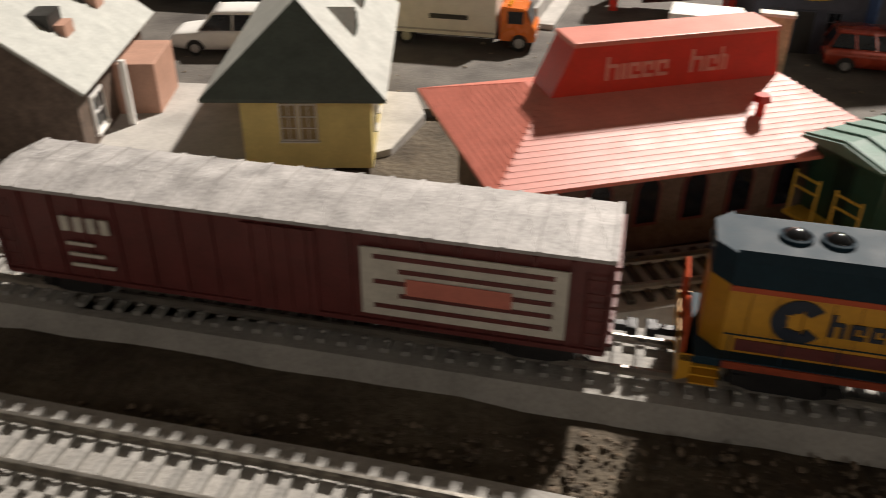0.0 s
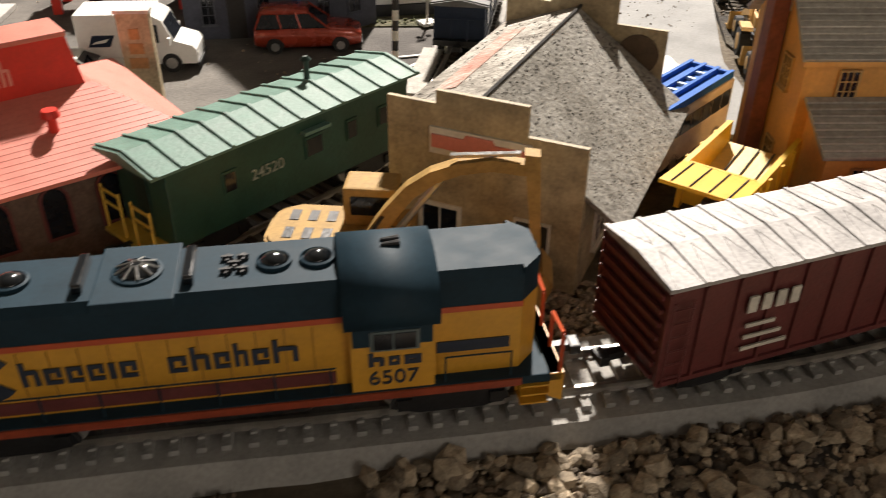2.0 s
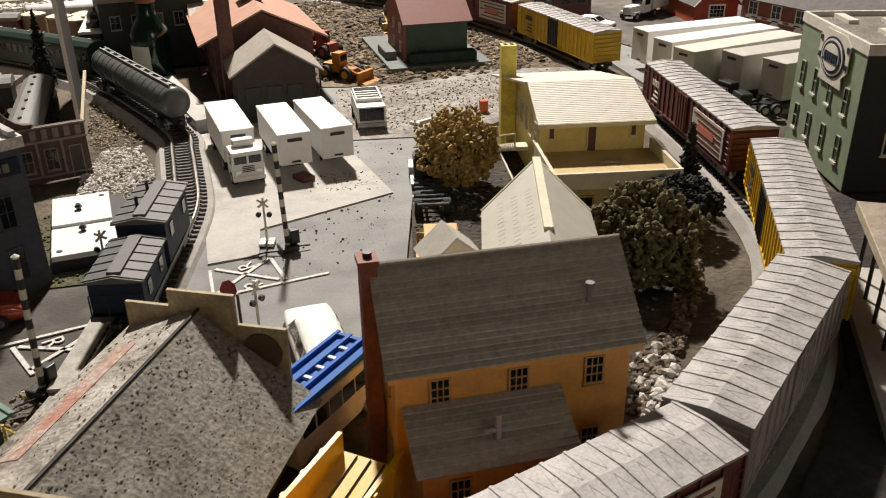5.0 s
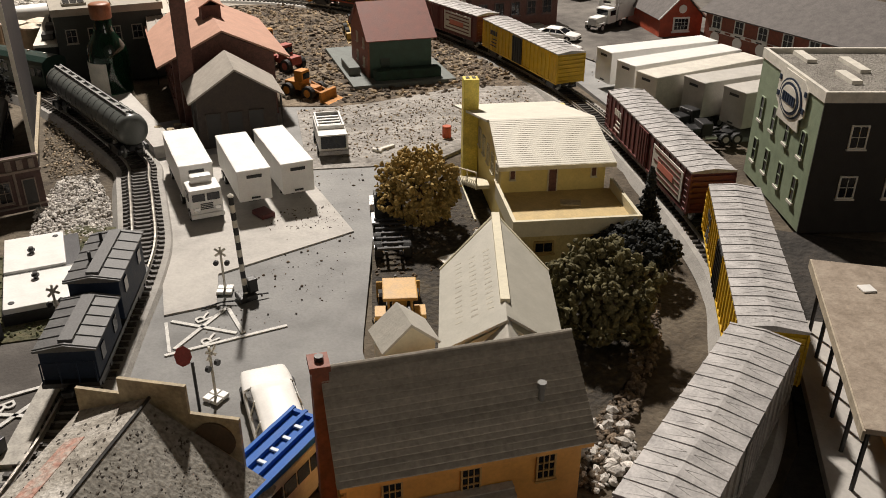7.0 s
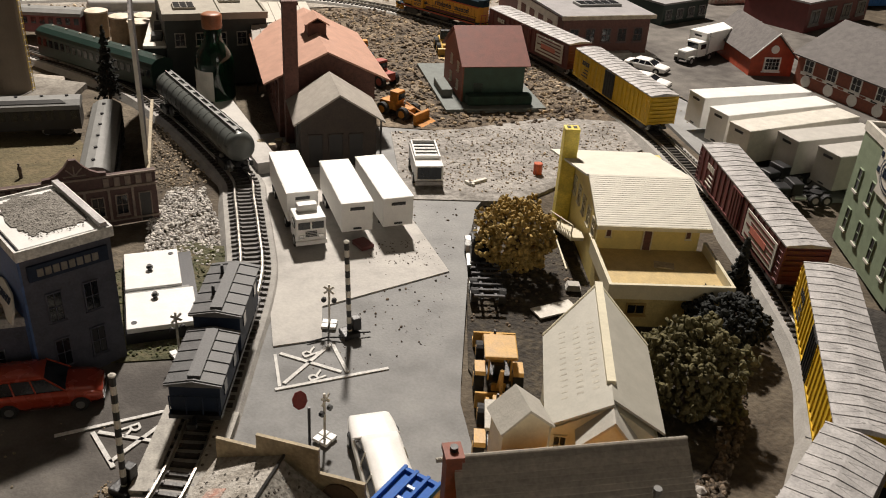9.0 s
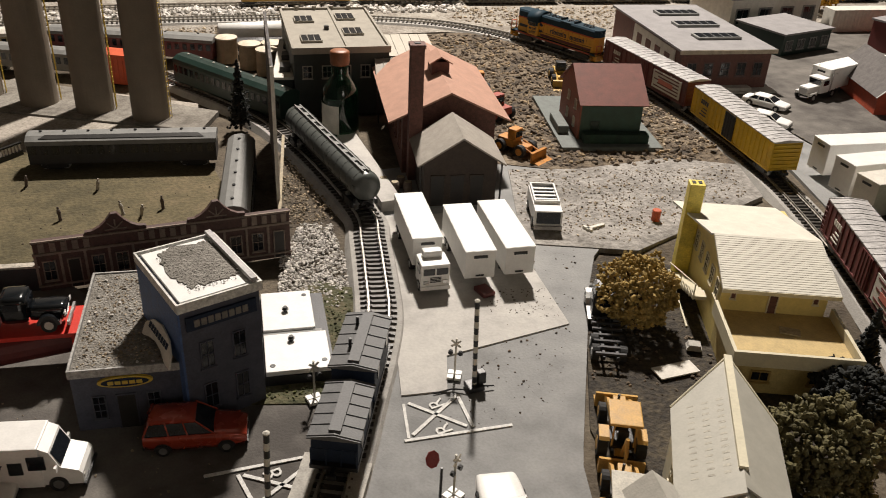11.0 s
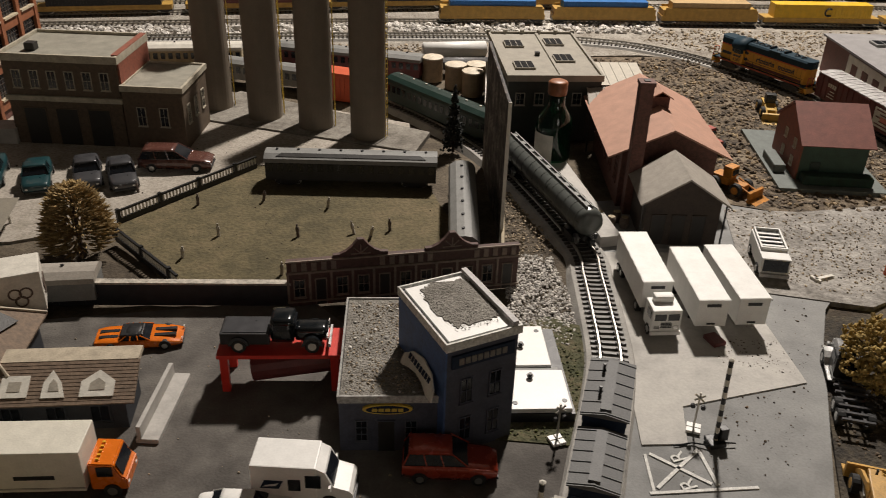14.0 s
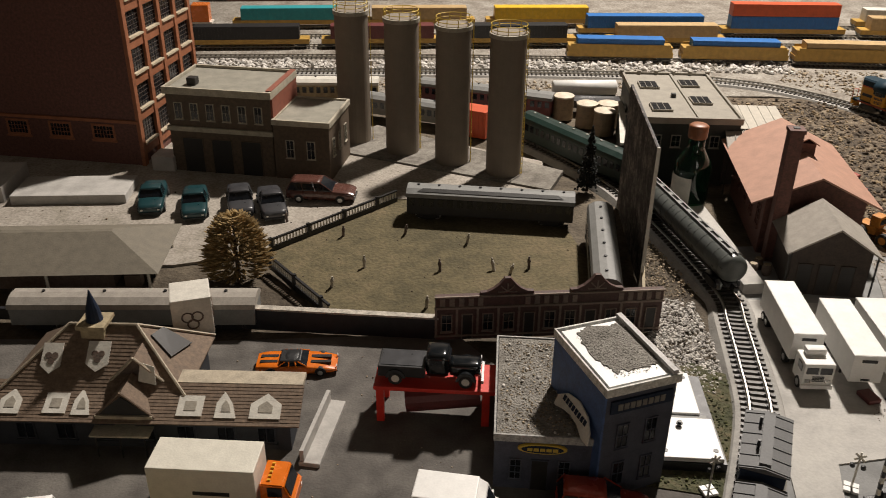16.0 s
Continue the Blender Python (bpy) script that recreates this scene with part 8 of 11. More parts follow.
# the red utility car, the cars by the hall and the white ones of the far lot
car(pose(0.278, 0.522, 0.0002, 0, 0, -12), "metallic red sport utility car", REDCAR, *[[(f, z * 1.2) for f, z in o] for o in SUV], 0.064, 0.0262, r=0.0045, name="car")
for x, y, a, mt, lb in ((-0.132, 1.055, -84, TEAL, "teal pickup parked by the stone hall"), (-0.080, 1.037, -82, TEAL, "teal pickup parked by the stone hall"), (-0.028, 1.04, -80, GREYCAR, "dark grey pickup parked by the stone hall"), (0.010, 1.03, -78, GREYCAR, "dark grey pickup parked by the stone hall")):
    car(pose(x, y, 0.0006, 0, 0, a), lb, mt, *[[(f, z * 1.3) for f, z in o] for o in PICKUP], 0.074, 0.03, r=0.005, name="pickup_truck", group="parked pickups")
car(pose(0.068, 1.058, 0.0006, 0, 0, -9), "brown-maroon estate car parked by the fence", MAROONCAR, *[[(f, z * 1.25) for f, z in o] for o in SUV], 0.082, 0.031, r=0.005)
for x, y, a in ((1.035, 0.985, -58), (1.058, 0.905, -58), (1.105, 0.962, -62)):
    car(pose(x, y, 0.0006, 0, 0, a), "white saloon car on the asphalt lot", WHITE, *SEDAN, 0.062, 0.025, group="white saloons")
car(pose(-0.122, 0.528, 0.0002, 0, 0, 184), "white van parked in the shade of the depot", WHITE, [(0, .005), (0, .015), (.05, .016), (.66, .016), (.96, .0135), (1, .011), (1, .005), (.9, .0036), (.1, .0036)], [(.02, .0155), (.05, .0265), (.62, .0265), (.76, .0155)], 0.076, 0.029, r=0.0048)
car(pose(0.142, 0.505, 0.0002, 0, 0, -12), "white saloon car in the dark street", WHITE, *SEDAN, 0.06, 0.024)
car(pose(1.02, 1.30, 0.0006, 0, 0, -50), "white saloon car behind the brick shop", WHITE, *SEDAN, 0.055, 0.023)
car(pose(0.437, 0.383, 0.0004, 0, 0, 78), "white station wagon on the grey street", WHITE, [(0, .0045), (0, .0115), (.03, .0122), (.7, .0122), (.97, .0105), (1, .009), (1, .0045), (.9, .003), (.1, .003)], [(.02, .012), (.07, .0205), (.6, .0205), (.72, .012)], 0.083, 0.0285, r=0.0045)
ob = car(pose(0.060, 0.709, 0.0002, 0, 0, -3), "orange convertible sports car with black stripes", ORANGE, *SPORT, 0.068, 0.026, name="sports_car", roof_mat=BLACK)
for s in (-0.004, 0.004):
    box_part("stripe", 0.012, 0.029, s - 0.0018, s + 0.0018, 0.0072, 0.0094, BLACK, ob, "black bonnet stripe")
    box_part("stripe", -0.031, -0.016, s - 0.0018, s + 0.0018, 0.0085, 0.0099, BLACK, ob, "black boot stripe")
box_part("cockpit", -0.014, 0.004, -0.0085, 0.0085, 0.0095, 0.0134, BLACK, ob, "dark open cockpit", bev=0.001)


def old_pickup():
    rk = thing("car_ramp", along((0.126, 0.632), (0.214, 0.618)), "red steel car ramp with four legs", "ramp")
    bm = bmesh.new()
    quad_box(bm, -0.002, 0.092, 0.0, 0.036, 0.031, 0.0345, 0.0006)
    part("deck", bm, REDBOX, rk, "red deck")
    for x in (0.002, 0.084):
        for y in (0.002, 0.032):
            box_part("leg", x - 0.002, x + 0.004, y - 0.001, y + 0.003, 0, 0.031, REDBOX, rk)
    bm = bmesh.new()
    rod(bm, (0.022, 0.012, 0.016), (0.08, 0.016, 0.022), 0.0115, 0.0115, n=14)
    part("fuel_drum", bm, BOXMAROON, rk, "dark red drum under the deck")
    ob = thing("pickup_truck", along((0.131, 0.648), (0.219, 0.633), 0.0346) @ Matrix.Diagonal((1.04, 1.04, 1.08, 1)), "vintage black pickup truck with rounded cab", "pickup truck")
    L, W = 0.078, 0.025
    bm = bmesh.new()
    quad_box(bm, -0.001, 0.034, -W / 2 + 0.001, W / 2 - 0.001, 0.006, 0.015, 0.0008)
    part("bed", bm, BLACK, ob)
    box_part("bed_floor", 0.001, 0.032, -W / 2 + 0.003, W / 2 - 0.003, 0.0142, 0.0154, GREYCAR, ob, "grey bed boards")
    bm = bmesh.new()
    quad_box(bm, 0.034, 0.052, -0.0105, 0.0105, 0.006, 0.025, 0.0045)
    part("cab", bm, SHINYBLACK, ob, "rounded black cab", smooth=True)
    for s in (-1, 1):
        a, b = sorted((s * 0.0099, s * 0.0108))
        box_part("side_window", 0.037, 0.047, a, b, 0.0165, 0.0215, WINDARK, ob)
    box_part("windscreen", 0.0512, 0.0525, -0.007, 0.007, 0.0165, 0.0215, WINDARK, ob)
    bm = bmesh.new()
    quad_box(bm, 0.051, 0.075, -0.0075, 0.0075, 0.006, 0.0165, 0.0035)
    part("bonnet", bm, SHINYBLACK, ob, smooth=True)
    for f in (0.012, 0.064):
        for s in (-1, 1):
            wheel(ob, f, s * (W / 2 - 0.0014), 0.0052, 0.003, OFFWHITE)
            bm = bmesh.new()
            pts = [(f + 0.0075 * math.cos(a), 0.0055 + 0.0072 * math.sin(a)) for a in [math.pi * i / 10 for i in range(11)]]
            prism(bm, pts + [(f - 0.006, 0.0055), (f, 0.009), (f + 0.006, 0.0055)], min(s * 0.008, s * W / 2), max(s * 0.008, s * W / 2))
            part("mudguard", bm, SHINYBLACK, ob)
    lamps(ob, 0.0745, 1, 0.026, 0.0125, WHITE, 0.0014)
    box_part("bumper", 0.0755, 0.0772, -W / 2, W / 2, 0.005, 0.0075, STEEL, ob, "bright front bumper")


old_pickup()


def mail_truck():
    ob = thing("delivery_van", along((0.150, 0.527), (0.205, 0.513)), "boxy white delivery van with blue emblem", "van")
    L, W, H = 0.058, 0.0265, 0.034
    bm = bmesh.new()
    quad_box(bm, 0, 0.042, -W / 2, W / 2, 0.004, H, 0.0009)
    part("box_body", bm, WHITE, ob)
    bm = bmesh.new()
    prism(bm, [(0.042, 0.005), (0.0645, 0.005), (0.0645, 0.013), (0.0625, 0.0155), (0.0525, 0.0185), (0.0475, H - 0.004), (0.042, H - 0.001)], -W / 2 + 0.001, W / 2 - 0.001)
    part("cab", bm, WHITE, ob)
    bm = bmesh.new()
    slab(bm, (0.0530, -0.0108, 0.0190), (0.0530, 0.0108, 0.0190), (0.0483, 0.0108, H - 0.0052), (0.0483, -0.0108, H - 0.0052), 0.0003)
    part("windscreen", bm, WINDARK, ob)
    for s in (-1, 1):
        a, b = sorted((s * (W / 2 - 0.0001), s * (W / 2 + 0.0005)))
        box_part("door_window", 0.035, 0.045, a, b, 0.018, 0.028, WINDARK, ob)
        e = box_part("side_window", 0.024, 0.032, a, b, 0.015, 0.024, WINDARK, ob)
        bm = bmesh.new()
        prism(bm, [(0.006, 0.016), (0.018, 0.016), (0.021, 0.0225), (0.009, 0.0225)], a, b)
        part("emblem", bm, NAVY, ob, "dark blue slanted emblem")
        bm = bmesh.new()
        prism(bm, [(0.008, 0.0176), (0.016, 0.0186), (0.018, 0.0208), (0.010, 0.019)], min(s * (W / 2 + 0.0005), s * (W / 2 + 0.0008)), max(s * (W / 2 + 0.0005), s * (W / 2 + 0.0008)))
        part("emblem_wing", bm, WHITE, ob)
        bm = bmesh.new()
        quad_box(bm, 0.05, 0.0515, min(s * W / 2, s * (W / 2 + 0.003)), max(s * W / 2, s * (W / 2 + 0.003)), 0.017, 0.021)
        part("mirror", bm, WHITE, ob)
        for x in (0.012, 0.05):
            wheel(ob, x, s * (W / 2 - 0.0018), 0.0056, 0.003)
    box_part("bumper", 0.0645, 0.066, -W / 2, W / 2, 0.004, 0.006, BLACK, ob)
    lamps(ob, 0.0643, 1, W, 0.010, OFFWHITE)


mail_truck()


def box_truck():
    ob = thing("box_truck", along((-0.026, 0.562), (0.071, 0.548)), "white box truck with an orange cab", "truck")
    W, H = 0.031, 0.041
    bm = bmesh.new()
    quad_box(bm, 0, 0.073, -W / 2, W / 2, 0.0085, H, 0.0006)
    b = part("cargo_box", bm, pm("cream_white_box", (0.66, 0.63, 0.54), 0.5, var=0.06), ob, "cream-white cargo box")
    box_part("box_mark", 0.03, 0.055, -W / 2 - 0.0004, -W / 2, 0.019, 0.022, BLACK, b, "black bar mark")
    box_part("rub_rail", 0, 0.073, -W / 2 - 0.0006, -W / 2, 0.011, 0.012, pm("dull_rail", (0.4, 0.38, 0.33), 0.5), b)
    bm = bmesh.new()
    prism(bm, [(0.075, 0.006), (0.098, 0.006), (0.098, 0.015), (0.095, 0.017), (0.091, 0.027), (0.075, 0.028)], -0.0125, 0.0125)
    bmesh.ops.bevel(bm, geom=list(bm.edges), offset=0.0008, segments=2, affect="EDGES")
    c = part("cab", bm, ORANGE, ob, "orange cab")
    bm = bmesh.new()
    slab(bm, (0.0957, -0.0105, 0.0172), (0.0957, 0.0105, 0.0172), (0.0922, 0.0105, 0.0262), (0.0922, -0.0105, 0.0262), 0.0003)
    part("windscreen", bm, WINDARK, c)
    for s in (-1, 1):
        a, bb = sorted((s * 0.0124, s * 0.0129))
        box_part("side_window", 0.08, 0.09, a, bb, 0.0178, 0.0255, WINDARK, c)
        for x in (0.014, 0.088):
            wheel(ob, x, s * 0.0115, 0.0055, 0.004)
    box_part("chassis", 0.002, 0.09, -0.006, 0.006, 0.005, 0.0085, BLACK, ob)
    lamps(c, 0.0978, 1, 0.025, 0.010, WHITE)
    for k in range(5):
        box_part("marker_light", 0.0795, 0.0815, -0.008 + k * 0.004 - 0.0006, -0.008 + k * 0.004 + 0.0006, 0.0275, 0.029, SAFETY, c)


box_truck()


def trailer(m, L, label, H=0.037, W=0.0262, group="white trailers", mat=None):
    ob = thing("semi_trailer", m, label, "trailer", group)
    z0 = 0.0105
    bm = bmesh.new()
    quad_box(bm, 0, L, -W / 2, W / 2, z0, H, 0.0005)
    b = part("box_body", bm, mat or WHITE, ob)
    box_part("roof_rail", -0.0004, L + 0.0004, -W / 2 - 0.0004, W / 2 + 0.0004, H - 0.0016, H - 0.0004, mat or WHITE, b)
    box_part("name_plate", -0.0008, -0.0001, -0.006, 0.006, H - 0.007, H - 0.0045, BLACK, b, "small black plate bar")
    box_part("lower_plate", -0.0008, -0.0001, -0.0035, 0.0035, z0 + 0.002, z0 + 0.0034, BLACK, b)
    bm = bmesh.new()
    quad_box(bm, 0.006, L - 0.006, -0.005, 0.005, z0 - 0.003, z0)
    for s in (-1, 1):
        quad_box(bm, L * 0.3, L * 0.3 + 0.0016, s * 0.008 - 0.0008, s * 0.008 + 0.0008, 0, z0)
    part("frame", bm, BLACK, ob, "black frame and landing legs")
    for x in (L - 0.012, L - 0.022):
        for s in (-1, 1):
            wheel(ob, x, s * 0.0105, 0.0047, 0.0045)
    return ob


def cabover(m, label, mat):
    ob = thing("tractor_unit", m, label, "truck")
    bm = bmesh.new()
    quad_box(bm, 0.0, 0.022, -0.0125, 0.0125, 0.0055, 0.028, 0.0012)
    c = part("cab", bm, mat, ob)
    bm = bmesh.new()
    quad_box(bm, 0.012, 0.0205, -0.0085, 0.0085, 0.028, 0.0345, 0.0022)
    part("roof_fairing", bm, mat, c)
    for s in (-1, 1):
        box_part("windscreen", -0.0005, 0.0004, min(s * 0.0008, s * 0.0105), max(s * 0.0008, s * 0.0105), 0.0185, 0.0245, WINDARK, c)
        a, b = sorted((s * 0.0124, s * 0.013))
        box_part("side_window", 0.004, 0.013, a, b, 0.018, 0.0245, WINDARK, c)
        box_part("headlight", -0.0008, 0.0002, min(s * 0.006, s * 0.0105), max(s * 0.006, s * 0.0105), 0.0105, 0.0132, pm("chrome_lamp", (0.5, 0.5, 0.48), 0.15, 0.8), c)
        for x in (0.008, 0.044):
            wheel(ob, x, s * 0.0108, 0.0052, 0.004)
    bm = bmesh.new()
    for k in range(4):
        quad_box(bm, -0.0006, 0.0002, -0.0048, 0.0048, 0.0115 + k * 0.0014, 0.0121 + k * 0.0014)
    part("grille", bm, BLACK, c)
    box_part("bumper", -0.0014, 0.001, -0.0128, 0.0128, 0.0045, 0.008, mat, c)
    box_part("chassis", 0.004, 0.054, -0.005, 0.005, 0.0055, 0.0085, BLACK, ob)
    return ob


def rear(p, q):
    """A pose at p, the near end, with x running towards q."""
    return along(p, q, 0.0016)


A = ((0.4925, 0.672), (0.5055, 0.7605))
trailer(rear(*A), 0.09, "white semi-trailer with a tractor at the truck depot")
cabover(along((0.4885, 0.6405), (0.4985, 0.72), 0.0016), "white cab-over tractor unit at the truck depot", WHITE)
trailer(rear((0.5275, 0.6375), (0.5415, 0.7265)), 0.09, "white semi-trailer parked on the apron")
trailer(rear((0.563, 0.634), (0.5755, 0.725)), 0.092, "white semi-trailer parked on the apron")
red = bmesh.new()
quad_box(red, -0.006, 0.006, -0.012, 0.004, 0.0, 0.004, 0.001)
solid("red_block", red, BOXMAROON, "small dark red block under a trailer", "block", m=pose(0.5285, 0.633, 0.0018, 0, 0, 10))


def ladder_truck():
    ob = thing("rack_truck", along((0.633, 0.7135), (0.655, 0.775), 0.0008), "white truck with an open roof rack", "truck")
    bm = bmesh.new()
    quad_box(bm, 0.0, 0.06, -0.0135, 0.0135, 0.006, 0.023, 0.001)
    b = part("body", bm, WHITE, ob)
    bm = bmesh.new()
    slab(bm, (-0.0012, 0.0115, 0.010), (-0.0012, -0.0115, 0.010), (-0.0004, -0.0115, 0.0215), (-0.0004, 0.0115, 0.0215), 0.0004)
    part("windscreen", bm, WINDARK, b)
    bm = bmesh.new()
    parapet(bm, 0.016, 0.058, -0.0125, 0.0125, 0.023, 0.0265, 0.0016)
    part("roof_rack", bm, WHITE, ob)
    box_part("rack_floor", 0.018, 0.056, -0.0105, 0.0105, 0.0229, 0.0236, BLACK, ob, "dark rack floor")
    for k in range(4):
        box_part("rack_slat", 0.022 + k * 0.008, 0.025 + k * 0.008, -0.0105, 0.0105, 0.0242, 0.0252, WHITE, ob)
    for x in (0.012, 0.048):
        for s in (-1, 1):
            wheel(ob, x, s * 0.0125, 0.0055, 0.004)
    box_part("bumper", -0.0035, -0.001, -0.0135, 0.0135, 0.0045, 0.008, PALEROOF, ob)


ladder_truck()
GREYBOX = pm("pale_grey_trailer", (0.5, 0.48, 0.44), 0.5, var=0.08)
for p, q, L, mt in (((0.990, 0.744), (1.135, 0.720), 0.147, WHITE), ((0.972, 0.690), (1.124, 0.678), 0.153, WHITE), ((0.959, 0.646), (1.115, 0.639), 0.157, OFFWHITE), ((0.987, 0.607), (1.098, 0.594), 0.112, GREYBOX), ((0.995, 0.562), (1.085, 0.552), 0.095, GREYBOX)):
    trailer(along(p, q, 0.001), L, "long parked box trailer in pale grey and white", 0.047, 0.031, "row of parked trailers", mt)


def bare_tractor(m, label):
    """A low black tractor chassis with fifth wheel, tanks and twin rear axles."""
    ob = thing("tractor_unit", m, label, "truck")
    for t in (-1, 1):
        a, b = sorted((t * 0.003, t * 0.005))
        box_part("frame_rail", -0.028, 0.028, a, b, 0.006, 0.009, BLACK, ob)
        bm = bmesh.new()
        rod(bm, (0.000, t * 0.0085, 0.007), (0.012, t * 0.0085, 0.007), 0.003, n=12)
        part("fuel_tank", bm, STEEL, ob, "dull metal fuel tank")
        for x in (-0.021, -0.009, 0.022):
            wheel(ob, x, t * 0.0105, 0.0055, 0.0045)
    bm = bmesh.new()
    lathe(bm, [(0.0062, 0.009), (0.0062, 0.0104), (0.002, 0.0106)], 16, -0.015)
    part("fifth_wheel", bm, BLACK, ob)
    box_part("bonnet", 0.014, 0.03, -0.008, 0.008, 0.008, 0.017, BLACK, ob, bev=0.002)
    box_part("cab", 0.004, 0.016, -0.0095, 0.0095, 0.009, 0.022, BLACK, ob, bev=0.0015)
    return ob


bare_tractor(along((0.985, 0.597), (0.94, 0.60), 0.001), "black tractor chassis parked before a grey trailer")
bare_tractor(along((0.965, 0.558), (0.93, 0.572), 0.001), "black tractor chassis parked before a grey trailer")


def bonnet_tractor(m, label):
    ob = thing("tractor_unit", m, label, "truck")
    box_part("bonnet", 0.036, 0.062, -0.008, 0.008, 0.008, 0.02, WHITE, ob, bev=0.002)
    box_part("cab", 0.016, 0.037, -0.0115, 0.0115, 0.008, 0.03, WHITE, ob, bev=0.0015)
    box_part("sleeper", 0.002, 0.016, -0.0125, 0.0125, 0.01, 0.034, WHITE, ob, bev=0.001)
    box_part("windscreen", 0.0366, 0.0374, -0.009, 0.009, 0.0205, 0.0275, WINDARK, ob)
    for s in (-1, 1):
        a, b = sorted((s * 0.0114, s * 0.012))
        box_part("side_window", 0.02, 0.033, a, b, 0.0195, 0.0265, WINDARK, ob)
        rods_part("exhaust_stack", [((0.0155, s * 0.0128, 0.01), (0.0155, s * 0.0128, 0.042))], 0.001, STEEL, ob)
        for x in (0.008, 0.054):
            wheel(ob, x, s * 0.0115, 0.0055, 0.004)
        box_part("mudguard", 0.046, 0.062, min(s * 0.0078, s * 0.0128), max(s * 0.0078, s * 0.0128), 0.008, 0.0125, WHITE, ob, bev=0.001)
    box_part("grille", 0.0618, 0.0628, -0.006, 0.006, 0.009, 0.018, STEEL, ob)
    box_part("frame", 0, 0.06, -0.005, 0.005, 0.0055, 0.008, BLACK, ob)


bonnet_tractor(along((1.235, 0.985), (1.155, 0.965), 0.001), "white long-nosed tractor unit in the lot")
trailer(along((1.215, 0.985), (1.36, 1.02), 0.001), 0.15, "white box trailer behind the long-nosed tractor", 0.041, 0.03, "row of parked trailers", WHITE)


def touring_bus():
    ob = thing("bus", along((0.385, 0.310), (0.441, 0.342)), "white bus with a blue roof rack", "bus")
    L, W, H = 0.066, 0.024, 0.031
    bm = bmesh.new()
    quad_box(bm, 0, L, -W / 2, W / 2, 0.0045, H, 0.0016)
    b = part("body", bm, OFFWHITE, ob, "off-white body")
    for s in (-1, 1):
        for k in range(6):
            a, c = sorted((s * (W / 2 - 0.0001), s * (W / 2 + 0.0004)))
            box_part("side_window", 0.005 + k * 0.0098, 0.0135 + k * 0.0098, a, c, 0.0185, 0.0265, WINDARK, b)
        for x in (0.012, 0.053):
            wheel(ob, x, s * (W / 2 - 0.0015), 0.005, 0.003)
    for k in range(3):
        box_part("windscreen", -0.0006, 0.0002, -0.0105 + k * 0.0072, -0.0042 + k * 0.0072, 0.0155, 0.0275, WINDARK, b)
    bm = bmesh.new()
    quad_box(bm, 0.001, L - 0.001, -W / 2 + 0.0006, W / 2 - 0.0006, H, H + 0.0016, 0.0006)
    r = part("roof", bm, BLUECAR, ob, "blue roof deck")
    for y in (-0.0105, -0.0035, 0.0035, 0.0105):
        box_part("rack_rail", 0.002, L - 0.002, y - 0.0009, y + 0.0009, H + 0.0016, H + 0.0038, BLUECAR, r)
    for k in range(5):
        box_part("rack_slat", 0.016 + k * 0.009, 0.0178 + k * 0.009, -0.0026, 0.0026, H + 0.0018, H + 0.003, pm("pale_blue_slat", (0.5, 0.6, 0.68), 0.5), r)
    for x in (0.003, L - 0.005):
        box_part("rack_end", x, x + 0.002, -0.0105, 0.0105, H + 0.0016, H + 0.0034, BLUECAR, r)


touring_bus()


